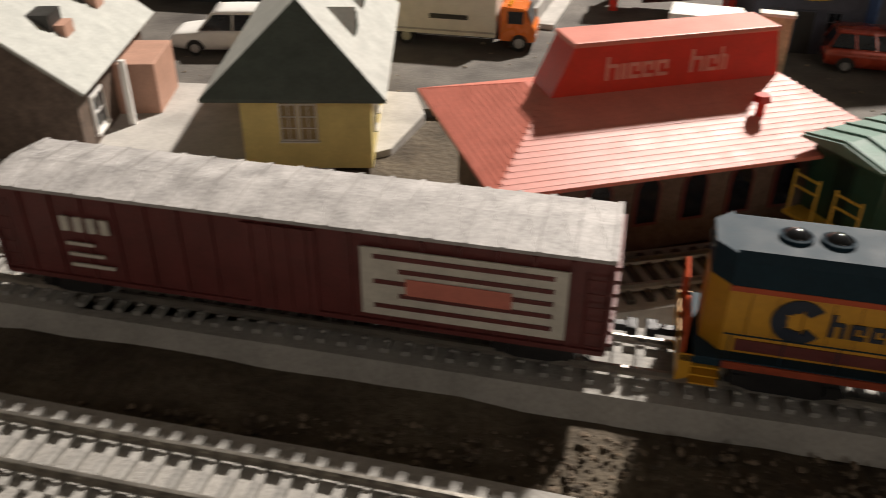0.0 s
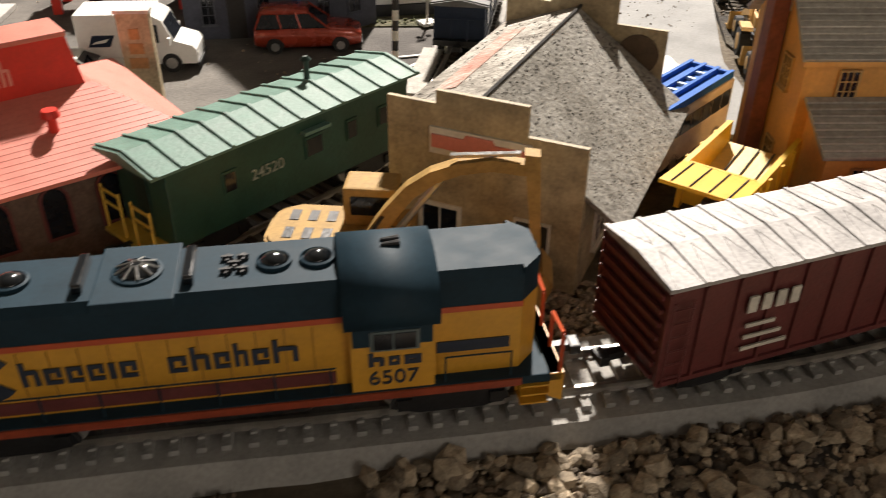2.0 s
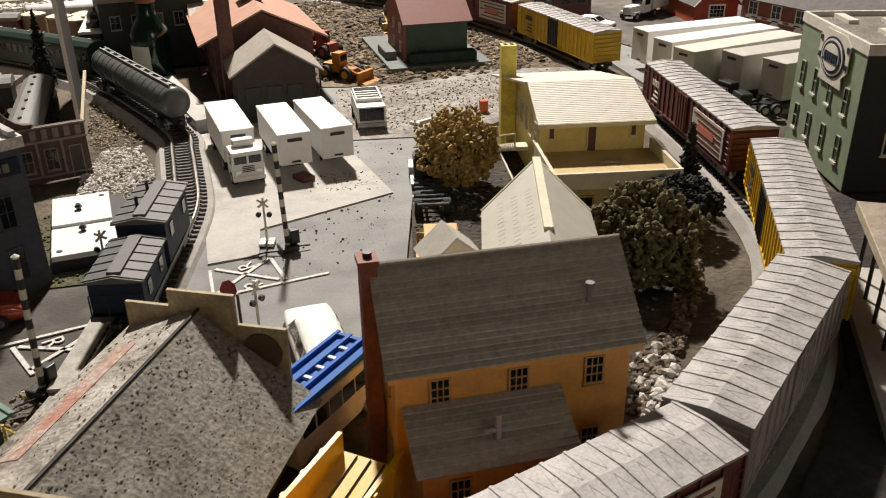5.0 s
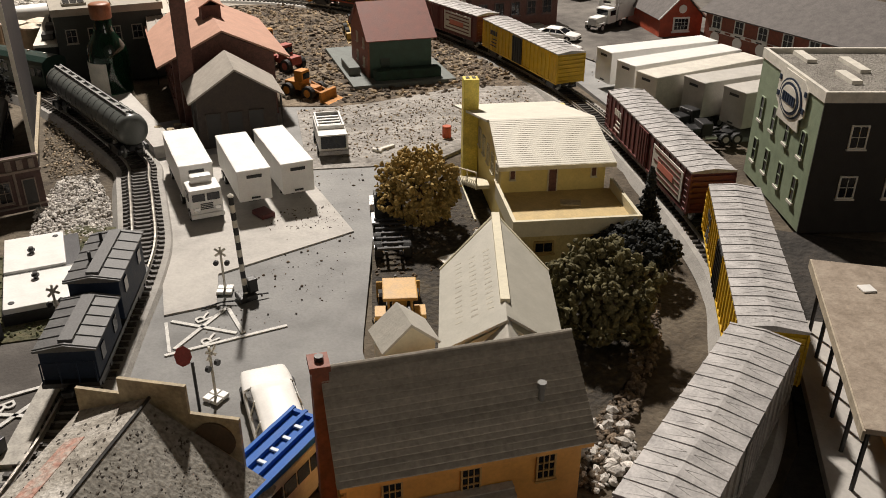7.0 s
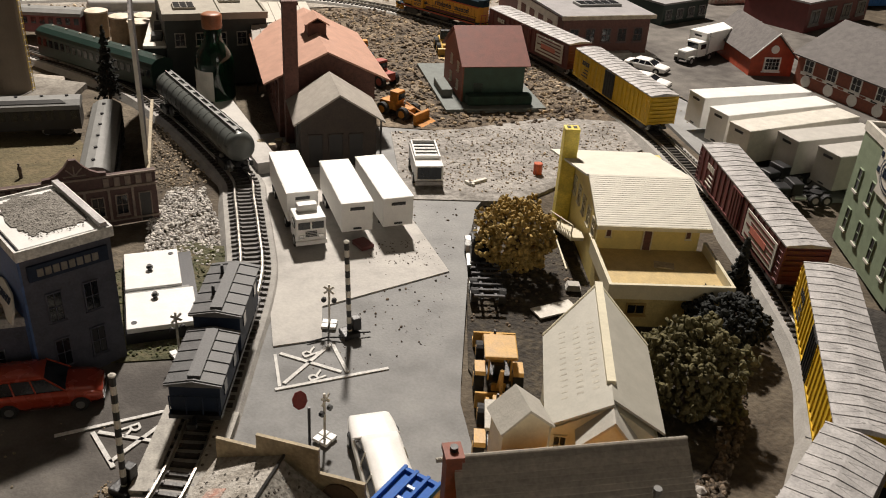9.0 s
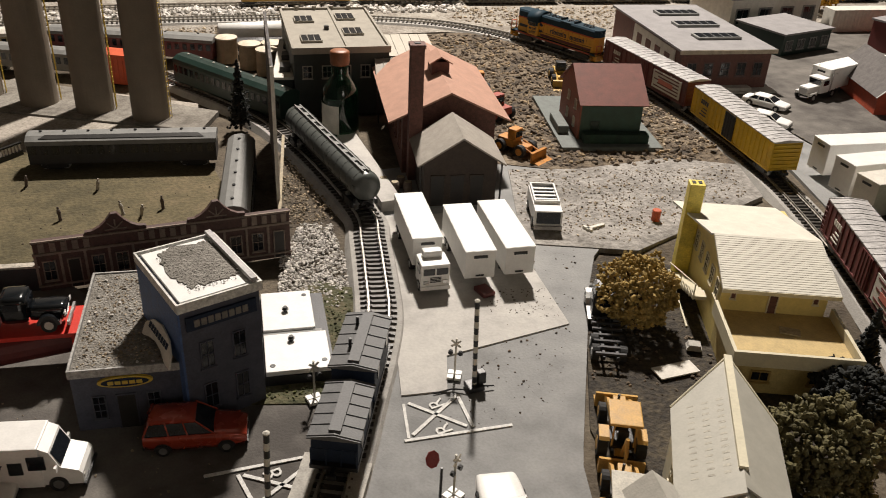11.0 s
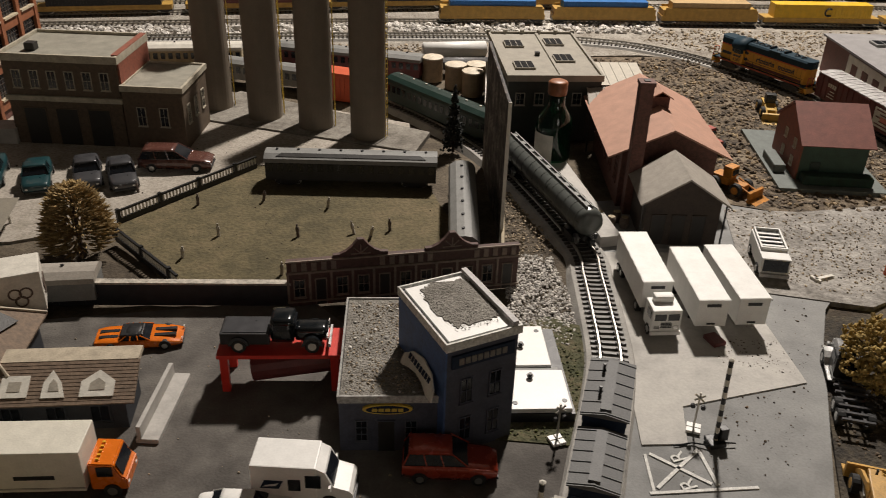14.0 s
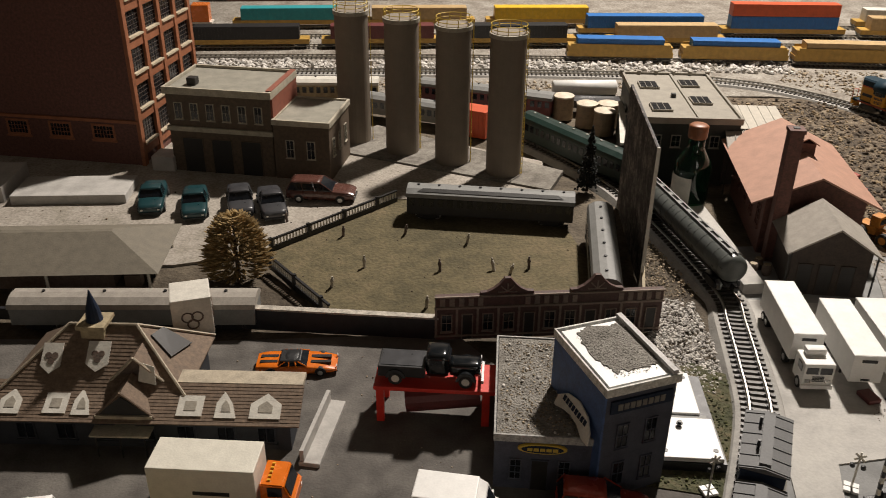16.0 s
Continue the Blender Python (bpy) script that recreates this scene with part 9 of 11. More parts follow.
def dump_truck():
    ob = thing("dump_truck", along((0.357, 0.224), (0.404, 0.256)), "yellow dump truck with a cream-lined tipping bed", "truck")
    z0 = 0.030
    bm = bmesh.new()
    slab(bm, (-0.004, -0.0145, z0 + 0.014), (0.017, -0.0145, z0 + 0.0125), (0.017, 0.0145, z0 + 0.0125), (-0.004, 0.0145, z0 + 0.014), 0.0014)
    cs = part("cab_shield", bm, SAFETY, ob, "yellow cab shield")
    for k in range(4):
        rods_part("shield_rib", [((-0.003, -0.0099 + k * 0.0068, z0 + 0.0141), (0.0165, -0.0099 + k * 0.0068, z0 + 0.0127))], 0.00035, DARK, cs, n=5)
    bm = bmesh.new()
    slab(bm, (0.017, -0.0125, z0 - 0.002), (0.060, -0.0125, z0 + 0.004), (0.060, 0.0125, z0 + 0.004), (0.017, 0.0125, z0 - 0.002), 0.0016)
    fl = part("bed_floor", bm, pm("cream_bed", (0.74, 0.52, 0.14), 0.5, var=0.1), ob, "cream worn bed floor")
    for k in range(3):
        bm = bmesh.new()
        rod(bm, (0.018, -0.006 + 0.006 * k, z0 - 0.0016), (0.059, -0.006 + 0.006 * k, z0 + 0.0043), 0.0004, n=5)
        part("floor_seam", bm, DARK, fl)
    for s in (-1, 1):
        bm = bmesh.new()
        a, b = sorted((s * 0.0125, s * 0.0146))
        prism(bm, [(0.015, z0 - 0.006), (0.060, z0 + 0.001), (0.060, z0 + 0.013), (0.017, z0 + 0.0125)], a, b)
        w = part("bed_side", bm, SAFETY, ob)
        for k in range(3):
            x = 0.022 + k * 0.013
            box_part("side_rib", x, x + 0.002, min(s * 0.0146, s * 0.0158), max(s * 0.0146, s * 0.0158), z0 - 0.003, z0 + 0.012, SAFETY, w)
    bm = bmesh.new()
    slab(bm, (0.0165, 0.0125, z0 - 0.004), (0.0165, -0.0125, z0 - 0.004), (0.0172, -0.0125, z0 + 0.0125), (0.0172, 0.0125, z0 + 0.0125), 0.0012)
    part("bed_front", bm, SAFETY, ob)
    box_part("cab", -0.001, 0.012, -0.011, 0.0, 0.012, z0 + 0.009, BLACK, ob, "black cab", bev=0.0012)
    box_part("engine_deck", -0.008, 0.014, -0.0125, 0.0125, 0.010, 0.022, BLACK, ob, bev=0.0015)
    box_part("chassis", -0.006, 0.052, -0.008, 0.008, 0.009, 0.018, BLACK, ob)
    box_part("hood_plate", -0.009, 0.0, -0.004, 0.007, 0.022, 0.0235, GREYCAR, ob)
    for x in (0.0, 0.043):
        for s in (-1, 1):
            wheel(ob, x, s * 0.0125, 0.0085, 0.006, GREYCAR)


dump_truck()


def excavator():
    ob = thing("excavator", pose(0.2287, 0.2713, 0, 0, 0, -23.5) @ Matrix.Diagonal((1.12, 1.0, 0.88, 1)), "tan-yellow tracked excavator with a curved boom", "excavator")
    for s in (-1, 1):
        bm = bmesh.new()
        pts = [(0.0 + 0.006 * math.cos(a), 0.0065 + 0.006 * math.sin(a)) for a in [math.pi / 2 + math.pi * i / 8 for i in range(9)]] + [(0.044 + 0.006 * math.cos(a), 0.0065 + 0.006 * math.sin(a)) for a in [-math.pi / 2 + math.pi * i / 8 for i in range(9)]]
        a, b = sorted((s * 0.0085, s * 0.0165))
        prism(bm, pts, a, b)
        t = part("track", bm, BLACK, ob)
        for k in range(12):
            box_part("track_pad", -0.001 + k * 0.004, 0.0016 + k * 0.004, a - 0.0003, b + 0.0003, 0.0122, 0.0134, BLACK, t)
    box_part("turntable", 0.006, 0.03, -0.008, 0.008, 0.010, 0.0165, BLACK, ob, bev=0.0008)
    bm = bmesh.new()
    prism(bm, [(-0.012, -0.008), (-0.010, -0.012), (-0.004, -0.0155), (0.034, -0.0155), (0.034, 0.0155), (-0.004, 0.0155), (-0.010, 0.012), (-0.012, 0.008)], 0.0165, 0.029, "z")
    bmesh.ops.bevel(bm, geom=list(bm.edges), offset=0.0012, segments=2, affect="EDGES")
    h = part("upper_body", bm, EXCAV, ob, "tan-yellow engine house")
    for k in range(3):
        for y0, y1 in ((-0.009, -0.002), (0.003, 0.010)):
            box_part("vent", -0.006 + k * 0.006, -0.003 + k * 0.006, y0, y1, 0.0288, 0.0293, BLACK, h)
    c = box_part("cab", 0.012, 0.029, 0.001, 0.0145, 0.0285, 0.046, EXCAV, ob, bev=0.0012)
    for a, b, y0, y1 in ((0.0286, 0.0294, 0.003, 0.0125), (0.0145, 0.0265, 0.0004, 0.0011), (0.0116, 0.0124, 0.003, 0.0125)):
        box_part("cab_window", a, b, y0, y1, 0.0345, 0.0425, WINDARK, c)
    bm = bmesh.new()
    top = [(0.018, 0.029), (0.026, 0.044), (0.033, 0.055), (0.040, 0.0615), (0.048, 0.0655), (0.058, 0.0675), (0.070, 0.066)]
    low = [(0.070, 0.0615), (0.058, 0.0630), (0.049, 0.0610), (0.0420, 0.0570), (0.0355, 0.0505), (0.0295, 0.040), (0.024, 0.028)]
    prism(bm, top + low, -0.0105, -0.0055)
    part("boom", bm, EXCAV, ob, "tan-yellow curved boom")
    bm = bmesh.new()
    prism(bm, [(0.0670, 0.0705), (0.0715, 0.0700), (0.0740, 0.022), (0.0714, 0.022)], -0.0108, -0.0052)
    part("stick", bm, EXCAV, ob)
    bm = bmesh.new()
    prism(bm, [(0.0745, 0.024), (0.078, 0.018), (0.075, 0.006), (0.064, 0.001), (0.055, 0.005), (0.060, 0.0085), (0.0695, 0.0115), (0.0715, 0.0165)], -0.016, 0.0)
    part("bucket", bm, EXCAV, ob, "toothed bucket")
    for k in range(4):
        box_part("bucket_tooth", 0.0515, 0.0555, -0.0155 + k * 0.0046, -0.0138 + k * 0.0046, 0.0036, 0.0056, EXCAV, ob)
    rods_part("ram", [((0.028, -0.0045, 0.029), (0.044, -0.0045, 0.057))], 0.0012, STEEL, ob)
    rods_part("ram", [((0.046, -0.008, 0.0675), (0.066, -0.008, 0.0695))], 0.0012, STEEL, ob)
    rods_part("hose", [((0.010, -0.012, 0.029), (0.015, -0.013, 0.034)), ((0.015, -0.013, 0.034), (0.021, -0.0118, 0.032)), ((0.021, -0.0118, 0.032), (0.026, -0.011, 0.042))], 0.0006, BLACK, ob, "black hydraulic hose")


excavator()


def loader(m, label, mat, scale=1.0, cab=None):
    ob = thing("wheel_loader", m @ Matrix.Diagonal((scale, scale, scale, 1)), label, "loader", "construction machines")
    box_part("rear_body", -0.022, 0.002, -0.0085, 0.0085, 0.008, 0.018, mat, ob, bev=0.0012)
    box_part("cab", -0.008, 0.004, -0.0075, 0.0075, 0.018, 0.031, cab or mat, ob, bev=0.001)
    box_part("cab_glass", -0.0086, 0.0046, -0.006, 0.006, 0.021, 0.028, WINDARK, ob)
    box_part("front_frame", 0.002, 0.022, -0.006, 0.006, 0.007, 0.014, mat, ob, bev=0.001)
    for x in (-0.015, 0.015):
        for s in (-1, 1):
            wheel(ob, x, s * 0.0115, 0.008, 0.006, mat)
    rods_part("lift_arm", [((0.006, s * 0.007, 0.016), (0.036, s * 0.007, 0.007)) for s in (-1, 1)], 0.0014, mat, ob)
    bm = bmesh.new()
    prism(bm, [(0.034, 0.0), (0.046, 0.0), (0.036, 0.003), (0.036, 0.012), (0.033, 0.013)], -0.015, 0.015)
    part("bucket", bm, mat, ob)
    rods_part("exhaust_stack", [((-0.013, 0.004, 0.018), (-0.013, 0.004, 0.026))], 0.0008, BLACK, ob)


DULLYEL = pm("dull_machine_yellow", (0.5, 0.31, 0.06), 0.55, var=0.15)
ORMACH = pm("orange_machine", (0.5, 0.2, 0.025), 0.6, var=0.25)
REDMACH = pm("red_machine", (0.32, 0.06, 0.04), 0.6, var=0.25)
loader(pose(0.690, 0.905, 0.0012, 0, 0, -62), "orange grader parked by the engine house", ORMACH, 0.95)
loader(pose(0.716, 1.02, 0.0012, 0, 0, 110), "red wheeled tractor on the dirt lot", REDMACH, 1.0)
loader(pose(0.735, 1.12, 0.0012, 0, 0, 80), "weathered orange loader on the dirt lot", ORMACH, 0.9)
loader(pose(0.868, 1.128, 0.0012, 0, 0, 250), "yellow loader with black cab behind the red house", DULLYEL, 0.95, BLACK)


def backhoe(m, label, mat, roof_mat):
    """Farm-type loader: bonnet and arms in front, canopy over the seat, big rear wheels."""
    ob = thing("backhoe_loader", m, label, "loader", "construction machines")
    box_part("chassis", -0.020, 0.026, -0.0045, 0.0045, 0.006, 0.011, mat, ob)
    box_part("bonnet", 0.002, 0.027, -0.0045, 0.0045, 0.011, 0.019, mat, ob, "tan-yellow engine bonnet", bev=0.001)
    box_part("grille", 0.0268, 0.0276, -0.0036, 0.0036, 0.0118, 0.018, BLACK, ob)
    box_part("floor_pan", -0.018, 0.003, -0.0075, 0.0075, 0.0105, 0.0125, BLACK, ob)
    seat = box_part("seat", -0.013, -0.006, -0.0035, 0.0035, 0.0125, 0.016, BLACK, ob, bev=0.0008)
    box_part("seat_back", -0.0145, -0.0125, -0.0035, 0.0035, 0.015, 0.022, BLACK, seat, bev=0.0006)
    for x in (-0.017, 0.002):
        for t in (-1, 1):
            rods_part("canopy_post", [((x, t * 0.007, 0.0115), (x, t * 0.007, 0.031))], 0.0006, mat, ob)
    box_part("canopy_roof", -0.0205, 0.005, -0.0105, 0.0105, 0.0305, 0.0328, roof_mat, ob, bev=0.0008)
    for t in (-1, 1):
        wheel(ob, -0.011, t * 0.0125, 0.0085, 0.0065, mat)
        wheel(ob, 0.023, t * 0.0105, 0.0066, 0.005, mat)
        bm = bmesh.new()
        prism(bm, [(0.004, 0.019), (0.008, 0.0225), (0.026, 0.017), (0.038, 0.008), (0.036, 0.006), (0.024, 0.0135), (0.008, 0.0185)], min(t * 0.0065, t * 0.0085), max(t * 0.0065, t * 0.0085))
        arm = part("lift_arm", bm, mat, ob)
        rods_part("ram", [((0.006, t * 0.0075, 0.012), (0.024, t * 0.0075, 0.0155))], 0.0008, STEEL, arm, "bright hydraulic ram")
        bm = bmesh.new()
        prism(bm, [(-0.019, 0.017), (-0.003, 0.017), (-0.005, 0.0187), (-0.017, 0.0187)], min(t * 0.0088, t * 0.0155), max(t * 0.0088, t * 0.0155))
        part("mudguard", bm, mat, ob)
    bm = bmesh.new()
    prism(bm, [(0.036, 0.0), (0.049, 0.0), (0.040, 0.0022), (0.039, 0.011), (0.036, 0.012)], -0.0145, 0.0145)
    part("bucket", bm, mat, ob)
    rods_part("exhaust_stack", [((0.016, 0.002, 0.018), (0.016, 0.002, 0.028))], 0.0009, BLACK, ob)
    # boom folded up behind the seat
    bm = bmesh.new()
    rod(bm, (-0.022, 0, 0.010), (-0.031, 0, 0.03), 0.0018, 0.0014, n=6)
    b = part("digger_boom", bm, mat, ob)
    bm = bmesh.new()
    rod(bm, (-0.031, 0, 0.03), (-0.037, 0, 0.012), 0.0013, 0.001, n=6)
    prism(bm, [(-0.041, 0.006), (-0.034, 0.006), (-0.035, 0.013), (-0.039, 0.013)], -0.004, 0.004)
    part("digger_bucket", bm, mat, b)


TANYEL = pm("tan_machine_yellow", (0.52, 0.3, 0.075), 0.5, var=0.15)
backhoe(pose(0.540, 0.431, 0.0006, 0, 0, 62), "tan-yellow backhoe loader with canopy beside the street", TANYEL, TANYEL)
backhoe(pose(0.507, 0.373, 0.0006, 0, 0, 60), "tan-yellow backhoe loader with pale canopy beside the street", TANYEL, pm("pale_canopy", (0.5, 0.47, 0.4), 0.6))


def chassis_truck(m, label):
    """Old bonneted truck with a bare ladder frame behind the cab; the nose points to +x."""
    ob = thing("chassis_truck", m, label, "truck")
    for t in (-1, 1):
        a, b = sorted((t * 0.0042, t * 0.0062))
        box_part("frame_rail", -0.052, 0.046, a, b, 0.0075, 0.0105, BLACK, ob)
        for x in (-0.040, -0.026, 0.036):
            wheel(ob, x, t * 0.0105, 0.0062, 0.0055)
        bm = bmesh.new()
        prism(bm, [(0.026, 0.007), (0.0275, 0.0118), (0.033, 0.0143), (0.040, 0.0143), (0.0455, 0.011), (0.046, 0.008), (0.043, 0.011), (0.036, 0.013), (0.030, 0.0105)], min(t * 0.0065, t * 0.0135), max(t * 0.0065, t * 0.0135))
        part("mudguard", bm, STEEL, ob, "dull chrome mudguard")
        box_part("running_board", 0.004, 0.026, min(t * 0.0075, t * 0.013), max(t * 0.0075, t * 0.013), 0.0055, 0.0068, STEEL, ob)
        rods_part("headlamp_pod", [((0.044, t * 0.0082, 0.0135), (0.047, t * 0.0082, 0.0135))], 0.0018, STEEL, ob)
    for k in range(7):
        x = -0.050 + k * 0.0082
        box_part("cross_member", x, x + 0.0022, -0.0115, 0.0115, 0.0106, 0.0122, GREYCAR, ob, "grey cross member")
    bm = bmesh.new()
    prism(bm, [(-0.0068, 0.0095), (0.0068, 0.0095), (0.0062, 0.0175), (0.004, 0.0198), (-0.004, 0.0198), (-0.0062, 0.0175)], 0.024, 0.046, "x")
    part("bonnet", bm, pm("grey_bonnet", (0.3, 0.3, 0.3), 0.3, 0.5), ob, "shiny grey rounded bonnet")
    box_part("radiator", 0.0458, 0.0472, -0.0055, 0.0055, 0.0095, 0.0185, STEEL, ob)
    bm = bmesh.new()
    prism(bm, [(0.005, 0.009), (0.0245, 0.009), (0.0245, 0.0195), (0.0215, 0.0265), (0.018, 0.0282), (0.008, 0.0282), (0.0055, 0.0265)], -0.0105, 0.0105)
    cab = part("cab", bm, BLACK, ob, "black cab")
    for t in (-1, 1):
        box_part("side_window", 0.0095, 0.0195, min(t * 0.0104, t * 0.0109), max(t * 0.0104, t * 0.0109), 0.019, 0.0252, WINDARK, cab)
    box_part("rear_window", 0.0046, 0.0056, -0.007, 0.007, 0.019, 0.025, WINDARK, cab)


chassis_truck(along((0.600, 0.551), (0.626, 0.605), 0.0006), "black bonneted truck with bare ladder frame")
bd = bmesh.new()
quad_box(bd, -0.017, 0.017, -0.0072, 0.0072, 0, 0.0012)
solid("board", bd, OFFWHITE, "pale square of board lying under the golden tree", "board", m=pose(0.624, 0.4858, 0.0012, 0, 0, -1))
st = thing("plank_stack", pose(0.655, 0.506, 0.0012, 0, 0, -30), "small stack of grey planks by the house", "planks")
for k in range(4):
    box_part("plank", -0.006 + 0.0004 * k, 0.006 - 0.0005 * k, -0.0045, 0.0045 - 0.0004 * k, k * 0.0013, k * 0.0013 + 0.0012, pm("grey_plank", (0.4, 0.38, 0.34), 0.7), st)
bd = bmesh.new()
quad_box(bd, -0.0075, 0.0075, -0.0045, 0.0045, 0, 0.001)
solid("board", bd, pm("tan_board", (0.5, 0.38, 0.2), 0.6), "tan board lying on the balcony deck", "board", m=pose(0.707, 0.467, 0.0315, 0, 0, -38))


# ---- trees ----
def clumps(bm_v, bm_f, pts, r0, r1, rng):
    t = (1 + 5 ** 0.5) / 2
    ico = [Vector(v).normalized() for v in ((-1, t, 0), (1, t, 0), (-1, -t, 0), (1, -t, 0), (0, -1, t), (0, 1, t), (0, -1, -t), (0, 1, -t), (t, 0, -1), (t, 0, 1), (-t, 0, -1), (-t, 0, 1))]
    tri = ((0, 11, 5), (0, 5, 1), (0, 1, 7), (0, 7, 10), (0, 10, 11), (1, 5, 9), (5, 11, 4), (11, 10, 2), (10, 7, 6), (7, 1, 8), (3, 9, 4), (3, 4, 2), (3, 2, 6), (3, 6, 8), (3, 8, 9), (4, 9, 5), (2, 4, 11), (6, 2, 10), (8, 6, 7), (9, 8, 1))
    for p in pts:
        k, r = len(bm_v), rng.uniform(r0, r1)
        q = Euler([rng.uniform(0, 6.3) for _ in range(3)])
        st = Vector((rng.uniform(0.7, 1.4), rng.uniform(0.7, 1.2), rng.uniform(0.5, 1.0)))
        for v in ico:
            w = Vector((v.x * st.x, v.y * st.y, v.z * st.z)) * r * rng.uniform(0.65, 1.25)
            w.rotate(q)
            bm_v.append(tuple(p + w))
        bm_f.extend(tuple(i + k for i in f) for f in tri)


def foam_tree(m, R, H, leaf, label, seed, n=650, squash=0.95, low=0.25, clump=0.0035):
    ob = thing("tree", m, label, "tree")
    rng = random.Random(seed)
    bm = bmesh.new()
    rod(bm, (0, 0, -0.002), (0.001, 0, H * 0.5), 0.0028, 0.0016, n=8)
    for k in range(7):
        a = rng.uniform(0, 6.28)
        z = H * rng.uniform(0.2, 0.5)
        rod(bm, (0, 0, z), (R * 0.7 * math.cos(a), R * 0.7 * math.sin(a), z + H * 0.25), 0.0011, 0.0005, n=5)
    part("trunk", bm, BARK, ob)
    pts = []
    while len(pts) < n:
        d = Vector((rng.gauss(0, 1), rng.gauss(0, 1), rng.gauss(0, 1))).normalized()
        lump = 0.86 + 0.28 * noise.noise(d * 2.3 + Vector((seed, 0, 0)))
        rr = R * lump * (rng.uniform(0.55, 1.0) ** 0.5)
        p = Vector((d.x * rr, d.y * rr, d.z * rr * squash))
        c = H - R * squash
        if p.z + c > H * low * 0.3:
            pts.append(p + Vector((0, 0, c)))
    V, Fc = [], []
    clumps(V, Fc, pts, clump * 0.55, clump * 1.1, rng)
    me = bpy.data.meshes.new("crown")
    me.from_pydata(V, [], Fc)
    me.materials.append(leaf)
    o = new("crown", me)
    o.parent = ob
    return ob


def frond_tree(m, R, H, leaf, label, seed, n=1500):
    """Short tapered blades that radiate from a hidden stem."""
    ob = thing("tree", m, label, "tree")
    rng = random.Random(seed)
    bm = bmesh.new()
    rod(bm, (0, 0, -0.002), (0, 0, H * 0.85), 0.0026, 0.001, n=8)
    part("trunk", bm, BARK, ob)
    V, Fc = [], []
    for _ in range(n):
        f = rng.random() ** 0.8
        z = H * (0.10 + 0.82 * f)
        rr = R * math.sqrt(max(0.02, 1 - (f * 0.98) ** 2.2)) * rng.uniform(0.72, 1.05)
        a = rng.uniform(0, 6.2832)
        d = Vector((math.cos(a), math.sin(a), 0.25 + 0.7 * f * f))
        tip = Vector((0, 0, z)) + d * rr * (1 - 0.25 * f)
        base = Vector((0, 0, z)) + d * rr * rng.uniform(0.35, 0.6)
        side = d.cross(Vector((0, 0, 1))).normalized() * rng.uniform(0.0011, 0.002)
        up = side.cross(d).normalized() * rng.uniform(0.0009, 0.0016)
        mid = base.lerp(tip, 0.6)
        k = len(V)
        V += [tuple(base), tuple(mid + side), tuple(mid + up), tuple(mid - side), tuple(mid - up), tuple(tip)]
        Fc += [(k, k + 1, k + 2), (k, k + 2, k + 3), (k, k + 3, k + 4), (k, k + 4, k + 1), (k + 5, k + 2, k + 1), (k + 5, k + 3, k + 2), (k + 5, k + 4, k + 3), (k + 5, k + 1, k + 4)]
    me = bpy.data.meshes.new("crown")
    me.from_pydata(V, [], Fc)
    me.materials.append(leaf)
    o = new("crown", me)
    o.parent = ob
    return ob


foam_tree(pose(0.628, 0.552, 0), 0.037, 0.066, LEAFGOLD, "golden-leaved round foam tree", 3, 1700, clump=0.0024)
foam_tree(pose(0.642, 0.362, 0), 0.04, 0.064, LEAFGREEN, "olive-green round foam tree", 5, 1800, clump=0.0027)
frond_tree(pose(-0.008, 0.862, 0), 0.04, 0.074, pm("tan_foliage", (0.3, 0.205, 0.085), 0.9, var=0.4, scale=250, bump=0.3), "golden-brown bushy tree of radiating fronds", 7)
foam_tree(pose(-0.275, 0.80, 0), 0.03, 0.075, pm("bright_gold_leaf", (0.5, 0.27, 0.02), 0.85, var=0.3, scale=250, bump=0.4), "bright golden autumn tree", 8, 500)
foam_tree(pose(1.60, 1.40, 0), 0.05, 0.10, pm("bright_gold_leaf", (0.5, 0.27, 0.02)), "bright golden autumn tree", 12, 500, clump=0.005)
foam_tree(pose(0.715, 0.405, 0), 0.034, 0.04, LEAFDARK, "black-green low bush by the balcony", 9, 1100, 0.6, clump=0.0026)


def conifer(m, H, R, label, seed):
    ob = thing("conifer", m, label, "tree")
    rng = random.Random(seed)
    bm = bmesh.new()
    rod(bm, (0, 0, -0.001), (0, 0, H * 0.9), 0.002, 0.0006, n=7)
    part("trunk", bm, BARK, ob)
    pts = []
    for k in range(520):
        f = rng.random() ** 0.7
        z = H * (1 - f) * 0.95 + 0.004
        rr = R * f * (0.75 + 0.25 * math.sin(z / H * 50)) * rng.uniform(0.4, 1.0)
        a = rng.uniform(0, 6.28)
        pts.append(Vector((rr * math.cos(a), rr * math.sin(a), z)))
    V, Fc = [], []
    clumps(V, Fc, pts, 0.0012, 0.0026, rng)
    me = bpy.data.meshes.new("crown")
    me.from_pydata(V, [], Fc)
    me.materials.append(LEAFDARK)
    o = new("crown", me)
    o.parent = ob


conifer(pose(0.398, 1.062, 0), 0.085, 0.02, "dark narrow conifer behind the coaches", 2)
conifer(pose(0.762, 0.442, 0), 0.056, 0.014, "dark pointed conifer beside the balcony", 4)


